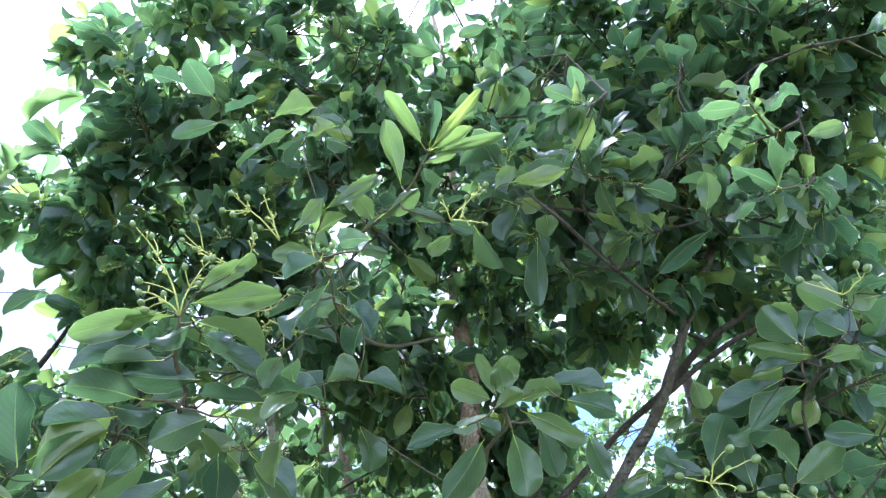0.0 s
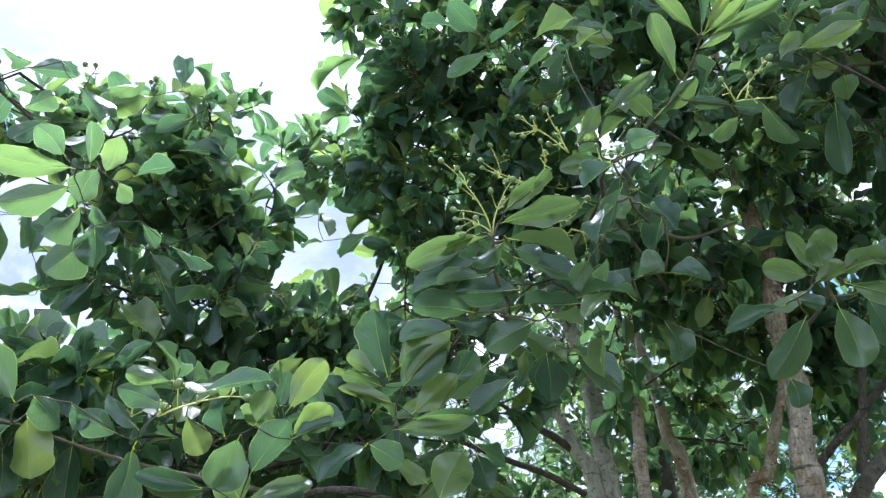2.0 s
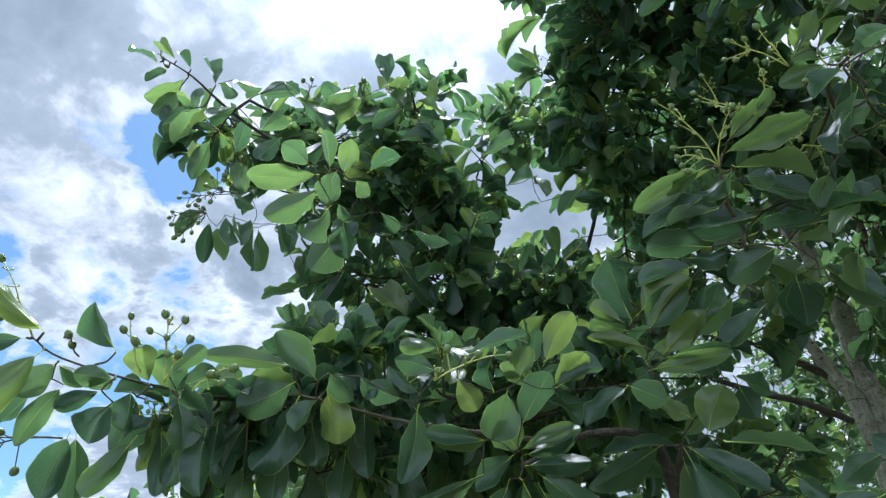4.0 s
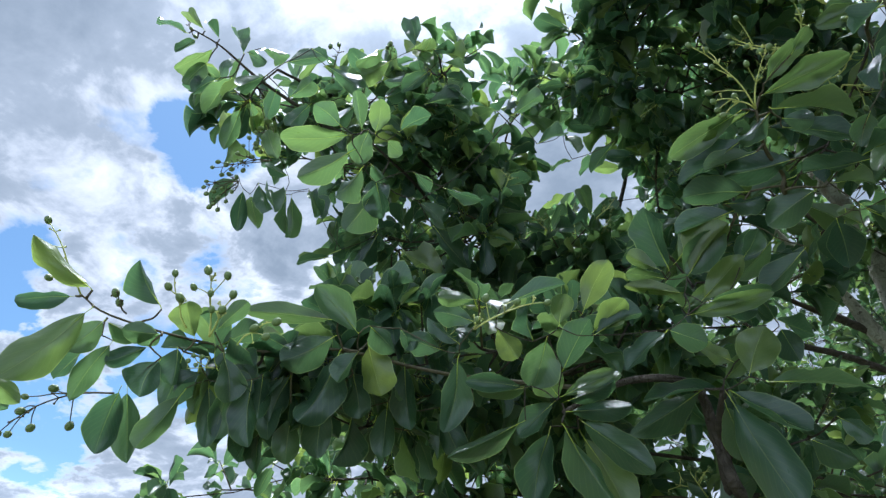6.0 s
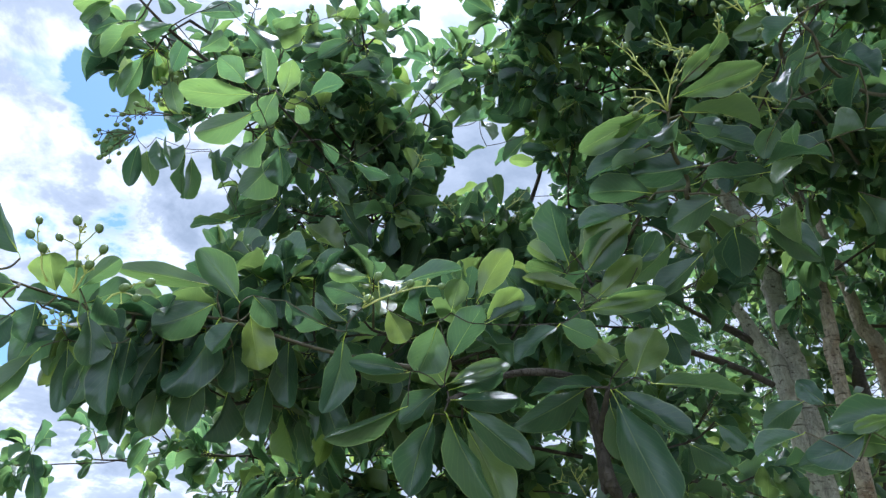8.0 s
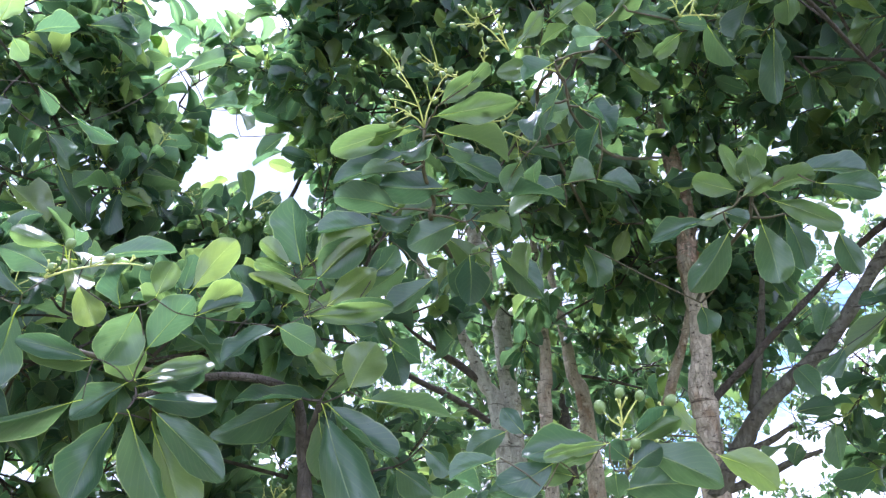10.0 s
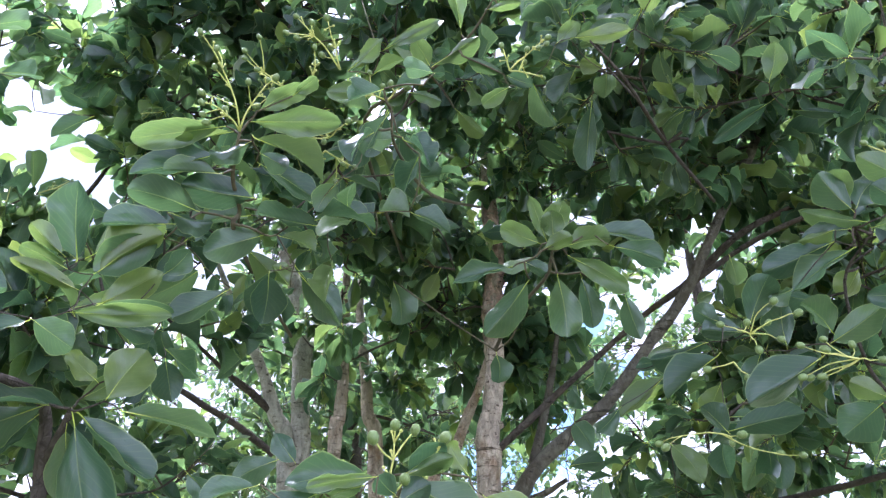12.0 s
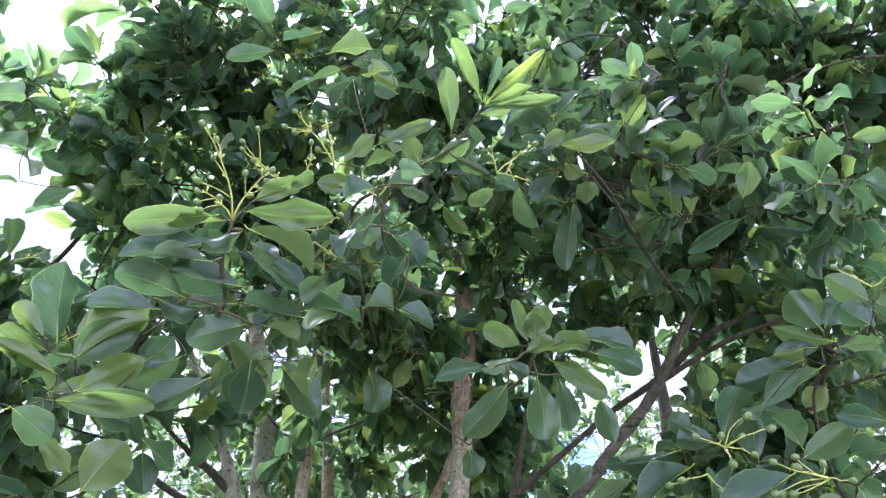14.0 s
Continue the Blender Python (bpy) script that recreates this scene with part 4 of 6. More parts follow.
fruit_cluster(forked_tree, (-0.212, 1.131, 2.573), [(-0.313, 1.071, 2.602), (-0.297, 1.058, 2.634), (-0.267, 1.065, 2.627), (-0.240, 1.065, 2.644), (-0.293, 1.075, 2.594), (-0.231, 1.095, 2.597), (-0.247, 1.110, 2.589)], 0.0062, rng)
fruit_cluster(forked_tree, (-0.119, 1.192, 2.556), [(-0.194, 1.169, 2.553), (-0.171, 1.178, 2.573), (-0.156, 1.161, 2.601), (-0.129, 1.170, 2.574), (-0.114, 1.172, 2.585), (-0.087, 1.160, 2.594), (-0.079, 1.164, 2.567)], 0.0062, rng)
fruit_cluster(forked_tree, (-0.231, 1.204, 2.462), [(-0.288, 1.200, 2.449), (-0.251, 1.187, 2.509), (-0.219, 1.175, 2.486), (-0.221, 1.193, 2.471), (-0.237, 1.196, 2.444), (-0.272, 1.175, 2.473), (-0.191, 1.174, 2.479)], 0.0062, rng)
fruit_cluster(forked_tree, (-0.238, 1.235, 2.455), [(-0.180, 1.269, 2.445), (-0.203, 1.259, 2.442), (-0.217, 1.285, 2.417), (-0.254, 1.264, 2.447)], 0.0062, rng)
fruit_cluster(forked_tree, (0.135, 1.196, 2.665), [(0.115, 1.164, 2.705), (0.171, 1.170, 2.705), (0.192, 1.153, 2.693), (0.206, 1.142, 2.693), (0.212, 1.146, 2.717), (0.166, 1.190, 2.686), (0.209, 1.207, 2.660)], 0.0062, rng)
fruit_cluster(forked_tree, (0.521, 1.210, 2.063), [(0.471, 1.207, 2.078), (0.515, 1.200, 2.079), (0.556, 1.203, 2.083), (0.548, 1.156, 2.098), (0.590, 1.163, 2.081), (0.527, 1.204, 2.030), (0.557, 1.180, 2.039)], 0.0066, rng, umbel=True)
fruit_cluster(forked_tree, (0.665, 1.154, 1.994), [(0.659, 1.153, 2.019), (0.617, 1.164, 2.014), (0.611, 1.151, 2.026), (0.585, 1.196, 1.978), (0.605, 1.207, 1.982), (0.619, 1.196, 1.980), (0.581, 1.170, 2.023), (0.686, 1.130, 1.982)], 0.0066, rng, umbel=True)
fruit_cluster(forked_tree, (0.486, 1.323, 1.925), [(0.394, 1.383, 1.926), (0.394, 1.355, 1.910), (0.502, 1.325, 1.909), (0.515, 1.308, 1.919), (0.574, 1.305, 1.887), (0.601, 1.284, 1.877)], 0.0066, rng, umbel=True)
fruit_cluster(forked_tree, (0.509, 1.266, 2.036), [(0.454, 1.310, 2.029), (0.470, 1.290, 2.031), (0.525, 1.258, 2.002)], 0.0066, rng, umbel=True)
fruit_cluster(forked_tree, (0.760, 1.008, 2.293), [(0.773, 0.960, 2.319), (0.697, 1.005, 2.327), (0.735, 1.015, 2.335), (0.785, 0.955, 2.307)], 0.0066, rng, umbel=True)
CLUMPS_A = [
    (0.36, 1.88, 4.33, 0.36, 20),
    (0.57, 1.70, 3.72, 0.22, 16),
    (0.76, 1.51, 3.62, 0.24, 22),
    (1.02, 1.43, 3.53, 0.25, 26),
    (1.23, 1.29, 3.36, 0.25, 26),
    (1.43, 1.28, 3.36, 0.18, 20),
    (0.89, 1.57, 3.22, 0.22, 24),
    (1.07, 1.48, 3.16, 0.20, 22),
    (1.33, 1.47, 3.29, 0.22, 20),
    (0.52, 1.57, 3.11, 0.20, 20),
    (0.78, 1.82, 3.09, 0.22, 22),
    (1.06, 1.81, 3.07, 0.22, 20),
    (1.32, 1.77, 3.09, 0.22, 18),
    (0.95, 2.13, 3.01, 0.21, 16),
    (0.74, 2.27, 3.02, 0.20, 8),
    (1.27, 1.95, 2.87, 0.20, 14),
]
CLUMPS_NEAR = [
    (0.51, 1.08, 2.93, 0.11, 2),
    (0.46, 1.22, 2.84, 0.11, 2),
    (0.72, 1.19, 2.64, 0.11, 2),
    (0.46, 1.29, 2.78, 0.11, 2),
    (0.85, 1.04, 2.60, 0.11, 2),
    (0.84, 0.98, 2.73, 0.11, 2),
    (0.40, 1.25, 2.84, 0.11, 2),
    (0.65, 1.32, 2.72, 0.11, 2),
    (0.30, 1.26, 2.83, 0.11, 2),
    (0.81, 1.21, 2.64, 0.11, 2),
    (0.66, 1.27, 2.84, 0.11, 2),
    (0.84, 1.16, 2.81, 0.11, 2),
    (0.75, 1.20, 2.98, 0.11, 2),
    (0.86, 1.04, 2.96, 0.11, 2),
    (0.93, 0.94, 2.90, 0.11, 2),
    (0.93, 1.12, 2.53, 0.11, 2),
] + [
    (0.63, 1.46, 2.74, 0.11, 2),
    (0.44, 1.50, 2.79, 0.11, 2),
    (0.77, 1.15, 3.15, 0.11, 2),
    (0.48, 1.17, 3.20, 0.11, 2),
    (0.31, 1.31, 3.28, 0.11, 2),
    (0.39, 1.32, 3.12, 0.11, 2),
]
CLUMPS_NEAR += [
    (0.84, 1.37, 2.29, 0.10, 2),
    (0.85, 1.43, 2.11, 0.10, 2),
    (0.91, 1.34, 2.20, 0.10, 2),
    (0.79, 1.51, 2.07, 0.10, 2),
    (0.64, 1.66, 2.09, 0.10, 2),
    (0.91, 1.47, 2.03, 0.10, 2),
    (0.73, 1.65, 2.04, 0.10, 2),
    (0.94, 1.27, 2.35, 0.10, 2),
    (-0.55, 1.48, 2.46, 0.10, 2),
    (-0.46, 1.55, 2.43, 0.10, 2),
    (-0.34, 1.54, 2.52, 0.10, 2),
    (-0.62, 1.54, 2.34, 0.10, 2),
    (-0.39, 1.67, 2.36, 0.10, 2),
    (-0.25, 1.52, 2.63, 0.10, 2),
    (-0.54, 1.43, 2.54, 0.10, 2),
    (-0.30, 1.70, 2.53, 0.10, 2),
    (-0.15, 1.53, 2.75, 0.10, 2),
    (-0.07, 1.48, 2.83, 0.10, 2),
    (0.04, 1.42, 2.88, 0.10, 2),
]
CLUMPS_A2 = [
    (1.08, 2.72, 2.44, 0.22, 18),
    (1.16, 2.75, 2.20, 0.21, 18),
    (0.96, 3.07, 2.23, 0.17, 10),
    (1.31, 2.54, 2.64, 0.23, 14),
    (1.61, 2.38, 2.64, 0.22, 16),
    (0.52, 1.70, 4.21, 0.16, 7),
    (0.46, 2.47, 3.28, 0.23, 14),
    (0.65, 2.22, 3.25, 0.21, 14),
    (0.63, 2.76, 3.23, 0.22, 12),
    (0.43, 2.52, 3.54, 0.19, 10),
    (0.49, 2.68, 2.93, 0.18, 10),
    (0.48, 2.86, 2.72, 0.18, 9),
    (0.40, 2.62, 3.10, 0.20, 12),
    (0.33, 2.75, 2.80, 0.18, 9),
    (0.10, 2.62, 2.85, 0.20, 11),
] + [
    (-0.12, 3.09, 2.76, 0.15, 7),
    (0.08, 3.23, 2.68, 0.15, 7),
    (0.48, 3.05, 2.73, 0.16, 8),
    (0.65, 3.16, 2.64, 0.14, 5),
    (0.79, 2.75, 2.45, 0.13, 5),
    (0.84, 2.66, 3.16, 0.15, 6),
    (-0.13, 1.72, 3.69, 0.17, 9),
    (-0.08, 1.81, 3.56, 0.16, 8),
    (0.23, 1.90, 3.35, 0.17, 9),
    (0.16, 1.93, 3.55, 0.18, 9),
    (0.38, 2.11, 3.32, 0.18, 8),
    (-0.37, 1.96, 3.35, 0.18, 8),
    (0.22, 1.87, 3.47, 0.18, 9),
    (0.05, 2.70, 3.10, 0.20, 11),
    (0.44, 1.78, 4.11, 0.20, 14),
    (0.40, 1.81, 3.77, 0.17, 12),
] + [
    (0.22, 1.80, 3.80, 0.19, 14),
    (1.23, 2.11, 2.57, 0.18, 12),
    (0.57, 2.57, 3.46, 0.22, 14),
    (0.47, 2.14, 3.52, 0.17, 12),
    (1.29, 1.83, 2.70, 0.15, 12),
    (1.16, 2.25, 2.56, 0.17, 14),
    (1.38, 2.16, 2.49, 0.20, 16),
    (1.03, 2.40, 2.37, 0.15, 10),
    (1.37, 2.43, 2.28, 0.21, 14),
    (1.54, 2.08, 2.74, 0.17, 12),
    (1.19, 1.30, 3.83, 0.34, 26),
    (0.72, 1.52, 4.24, 0.35, 18),
    (0.08, 1.71, 4.55, 0.38, 18),
]
rng = random.Random(310)
crown(forked_tree, (STEM_A, LIMB_R, LIMB_R2, LIMB_R3, LIMB_U), CLUMPS_A + CLUMPS_A2, rng, "dense dark-green leathery leaves in whorls", BARK_DARK, thick=1.25, fruiting=0.16)
rng = random.Random(102)
crown(forked_tree, (BRANCH_E, BRANCH_R, BRANCH_A, BRANCH_T, LIMB_R), CLUMPS_NEAR, rng, "small dark-green leaves of the lower twigs", BARK_DARK, (0.07, 0.118), thick=1.0, singles=300, near=1.6)

# ---------------------------------------------------------------- the many-stemmed tree
stemmed_tree = thing("tree", "many-stemmed broadleaf tree with pale grey slender stems", "tree", "trees")
STEM_B = [(-0.35, 2.9, -0.05, 0.07), (-0.37, 2.88, 0.9, 0.056), (-0.41, 2.86, 1.8, 0.05), (-0.425, 2.856, 2.422, 0.0400), (-0.441, 2.854, 2.619, 0.0370), (-0.453, 2.853, 2.858, 0.0350), (-0.501, 2.846, 3.060, 0.0310), (-0.549, 2.839, 3.220, 0.0340), (-0.606, 2.829, 3.510, 0.0280), (-0.747, 2.800, 3.985, 0.0200), (-0.881, 2.764, 4.535, 0.0120)]
STEM_B2 = [(-0.42, 2.84, 1.7, 0.03), (-0.467, 2.811, 2.364, 0.0300), (-0.515, 2.784, 2.499, 0.0270), (-0.566, 2.755, 2.639, 0.0220), (-0.627, 2.723, 2.760, 0.0180), (-0.694, 2.709, 2.881, 0.0140), (-0.804, 2.682, 3.102, 0.0090)]
STEM_B3 = [(-0.518, 2.783, 2.503, 0.0160), (-0.613, 2.726, 2.569, 0.0140), (-0.680, 2.661, 2.603, 0.0110), (-0.812, 2.576, 2.700, 0.0070)]
STEM_C = [(-0.2, 2.75, -0.05, 0.045), (-0.26, 2.7, 1.0, 0.034), (-0.279, 2.669, 2.305, 0.0230), (-0.269, 2.669, 2.445, 0.0220), (-0.265, 2.670, 2.660, 0.0180), (-0.273, 2.669, 2.896, 0.0160), (-0.287, 2.668, 3.183, 0.0120), (-0.283, 2.669, 3.570, 0.0070)]
STEM_D = [(-0.05, 3.0, -0.05, 0.05), (-0.09, 2.98, 1.0, 0.04), (-0.136, 2.975, 2.364, 0.0300), (-0.178, 2.974, 2.585, 0.0270), (-0.201, 2.973, 2.802, 0.0230), (-0.233, 2.972, 3.037, 0.0180), (-0.244, 2.971, 3.387, 0.0120)]
STEM_E = [(-0.471, 2.548, 2.278, 0.0120), (-0.551, 2.331, 2.289, 0.0110), (-0.625, 2.109, 2.277, 0.0090), (-0.691, 1.881, 2.264, 0.0070)]
limb(stemmed_tree, "stem", STEM_B, BARK, 12, 0.12, "pale grey slender stem")
limb(stemmed_tree, "stem", STEM_B2, BARK, 12, 0.12, "pale grey slender stem")
limb(stemmed_tree, "stem", STEM_C, BARK_BROWN, 12, 0.12, "thin brown stem")
limb(stemmed_tree, "stem", STEM_D, BARK_BROWN, 12, 0.12, "thin brown stem")
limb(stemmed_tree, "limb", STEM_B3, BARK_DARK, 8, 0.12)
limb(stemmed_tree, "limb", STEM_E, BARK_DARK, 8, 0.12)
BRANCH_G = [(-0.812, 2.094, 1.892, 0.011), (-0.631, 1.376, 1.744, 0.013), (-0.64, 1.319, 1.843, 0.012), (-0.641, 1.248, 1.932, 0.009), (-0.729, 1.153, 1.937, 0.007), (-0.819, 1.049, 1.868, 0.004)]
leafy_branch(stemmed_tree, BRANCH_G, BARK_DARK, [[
    (-0.813, 1.038, 1.882, -0.719, 1.073, 1.914, 0.029, -77),
    (-0.811, 1.042, 1.866, -0.703, 1.102, 1.87, 0.04, -67),
    (-0.814, 1.019, 1.883, -0.898, 1.017, 1.831, 0.05, 65),
    (-0.866, 0.994, 1.85, -1, 0.932, 1.793, 0.036, 69),
    (-0.804, 1.078, 1.861, -0.697, 1.145, 1.757, 0.059, -65),
    (-0.81, 1.026, 1.842, -0.749, 1.099, 1.694, 0.048, -64),
    (-0.852, 0.977, 1.906, -0.942, 0.914, 1.92, 0.034, 67),
    (-0.803, 0.988, 1.997, -0.853, 1.004, 1.911, 0.068, 63),
    (-0.888, 0.944, 2.022, -0.864, 0.977, 1.964, 0.046, -53),
    (-0.829, 0.978, 1.989, -0.801, 0.932, 2.042, 0.056, 12),
    (-0.848, 0.91, 2.046, -0.752, 0.983, 2.086, 0.036, -59),
    (-0.779, 0.99, 2.008, -0.753, 0.982, 2.066, 0.04, -41),
], [
    (-0.8, 1.024, 1.935, -0.726, 1.013, 2.018, 0.062, -55),
    (-0.735, 1.034, 1.994, -0.64, 1.053, 2.019, 0.047, -60),
    (-0.781, 1.085, 2.064, -0.702, 1.074, 2.158, 0.054, -48),
    (-0.61, 1.085, 1.988, -0.689, 1.065, 1.921, 0.065, -86),
    (-0.611, 1.085, 1.989, -0.55, 1.104, 1.952, 0.05, -58),
    (-0.877, 1.098, 1.864, -0.929, 1.104, 1.719, 0.074, 75),
    (-0.837, 1.135, 1.86, -0.784, 1.201, 1.696, 0.072, -43),
    (-0.658, 1.302, 1.932, -0.718, 1.303, 1.852, 0.053, 64),
    (-0.652, 1.253, 2.188, -0.656, 1.178, 2.314, 0.087, 26),
    (-0.648, 1.269, 2.207, -0.521, 1.262, 2.291, 0.074, -46),
    (-0.612, 1.239, 2.157, -0.505, 1.225, 2.237, 0.073, -38),
    (-0.652, 1.211, 2.172, -0.701, 1.16, 2.207, 0.033, 39),
], [
    (-0.498, 1.243, 2.159, -0.454, 1.226, 2.205, 0.043, -29),
    (-0.615, 1.216, 2.111, -0.724, 1.178, 2.147, 0.032, 82),
    (-0.549, 1.138, 2.045, -0.438, 1.167, 2.048, 0.026, -67),
    (-0.573, 1.271, 2.081, -0.502, 1.287, 2.067, 0.032, -79),
    (-0.753, 1.304, 2.131, -0.801, 1.244, 2.206, 0.059, 55),
    (-0.564, 1.365, 2.074, -0.585, 1.329, 2.144, 0.053, 42),
]], [[
    (-0.826, 1.057, 1.897, -0.838, 0.998, 1.945, 0.063, 63),
    (-0.816, 1.033, 1.892, -0.719, 1.099, 1.937, 0.037, -84),
    (-0.839, 0.985, 1.906, -0.932, 0.93, 1.908, 0.021, 77),
    (-0.74, 1.046, 2.005, -0.659, 1.031, 2.045, 0.048, -39),
    (-0.594, 1.241, 2.095, -0.495, 1.238, 2.166, 0.053, -78),
    (-0.636, 1.241, 2.089, -0.564, 1.265, 2.133, 0.031, -80),
    (-0.591, 1.14, 2.029, -0.427, 1.124, 2.02, 0.036, -52),
    (-0.631, 1.269, 2.085, -0.672, 1.216, 2.135, 0.048, 34),
    (-0.65, 1.229, 2.159, -0.72, 1.185, 2.177, 0.034, 59),
]], rng)
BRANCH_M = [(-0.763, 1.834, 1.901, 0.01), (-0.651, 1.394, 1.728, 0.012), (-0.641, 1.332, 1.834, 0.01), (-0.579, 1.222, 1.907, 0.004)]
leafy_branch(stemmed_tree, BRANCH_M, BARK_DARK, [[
    (-0.58, 1.229, 1.911, -0.728, 1.201, 1.904, 0.039, -86),
    (-0.609, 1.215, 1.911, -0.763, 1.202, 1.848, 0.055, 65),
    (-0.483, 1.159, 1.883, -0.317, 1.086, 1.815, 0.047, -75),
    (-0.569, 1.207, 1.896, -0.475, 1.18, 1.675, 0.085, 80),
    (-0.571, 1.222, 1.903, -0.458, 1.297, 1.823, 0.068, -82),
    (-0.515, 1.179, 1.903, -0.465, 1.164, 1.981, 0.071, -53),
    (-0.467, 1.244, 2.024, -0.405, 1.246, 1.975, 0.061, -64),
    (-0.457, 1.227, 1.999, -0.447, 1.277, 1.944, 0.051, -14),
    (-0.578, 1.22, 1.885, -0.585, 1.271, 1.783, 0.052, 20),
    (-0.429, 1.362, 1.858, -0.381, 1.381, 1.813, 0.052, -72),
    (-0.513, 1.481, 1.855, -0.438, 1.507, 1.804, 0.059, -75),
    (-0.667, 1.336, 1.701, -0.595, 1.348, 1.767, 0.06, -77),
]], [[
    (-0.546, 1.219, 1.948, -0.589, 1.178, 1.982, 0.038, 61),
    (-0.577, 1.235, 1.926, -0.517, 1.214, 1.956, 0.032, -69),
]], rng)
BRANCH_F = [(-0.121, 1.932, 1.553, 0.0080), (-0.118, 1.273, 1.618, 0.0060), (-0.103, 1.085, 1.672, 0.0040), (-0.081, 1.037, 1.728, 0.0030)]
leafy_branch(stemmed_tree, BRANCH_F, TWIG, [[
    (-0.106, 1.047, 1.758, -0.217, 1.016, 1.737, 0.05, 86),
    (-0.075, 1.028, 1.747, 0.026, 1.011, 1.689, 0.048, -75),
    (-0.071, 1.036, 1.759, -0.023, 0.997, 1.786, 0.04, -74),
    (-0.08, 1.02, 1.726, -0.105, 0.999, 1.745, 0.032, 44),
    (-0.08, 1.014, 1.717, -0.04, 1.014, 1.741, 0.034, -63),
    (-0.119, 1.031, 1.744, -0.179, 1.045, 1.723, 0.034, 51),
    (-0.169, 1.014, 1.729, -0.246, 0.983, 1.695, 0.044, 86),
    (-0.243, 0.999, 1.733, -0.304, 0.975, 1.702, 0.028, 61),
    (-0.19, 1.01, 1.693, -0.264, 1.029, 1.696, 0.034, 62),
    (-0.099, 1.036, 1.694, 0.003, 1.055, 1.701, 0.057, -63),
    (-0.225, 1.178, 1.814, -0.257, 1.161, 1.853, 0.037, 62),
    (-0.261, 1.278, 1.854, -0.334, 1.278, 1.814, 0.042, 71),
], [
    (-0.101, 0.996, 1.709, -0.099, 1.03, 1.683, 0.03, 0),
]], [[
    (-0.104, 0.99, 1.742, -0.188, 0.99, 1.728, 0.022, 74),
    (0.022, 1.005, 1.726, 0.087, 1.014, 1.683, 0.044, -85),
    (-0.075, 1.007, 1.747, -0.013, 0.997, 1.77, 0.021, -72),
    (0.009, 1.028, 1.754, -0.018, 1.016, 1.794, 0.022, 69),
    (-0.149, 1.036, 1.714, -0.204, 1.038, 1.724, 0.035, 55),
]], rng)
BRANCH_L = [(-0.807, 1.140, 1.934, 0.005), (-1.045, 0.978, 1.977, 0.0036), (-1.178, 0.821, 2.013, 0.003), (-1.272, 0.700, 1.998, 0.0027), (-1.330, 0.574, 1.999, 0.0024), (-1.364, 0.431, 2.009, 0.002), (-1.368, 0.376, 2.029, 0.0016)]
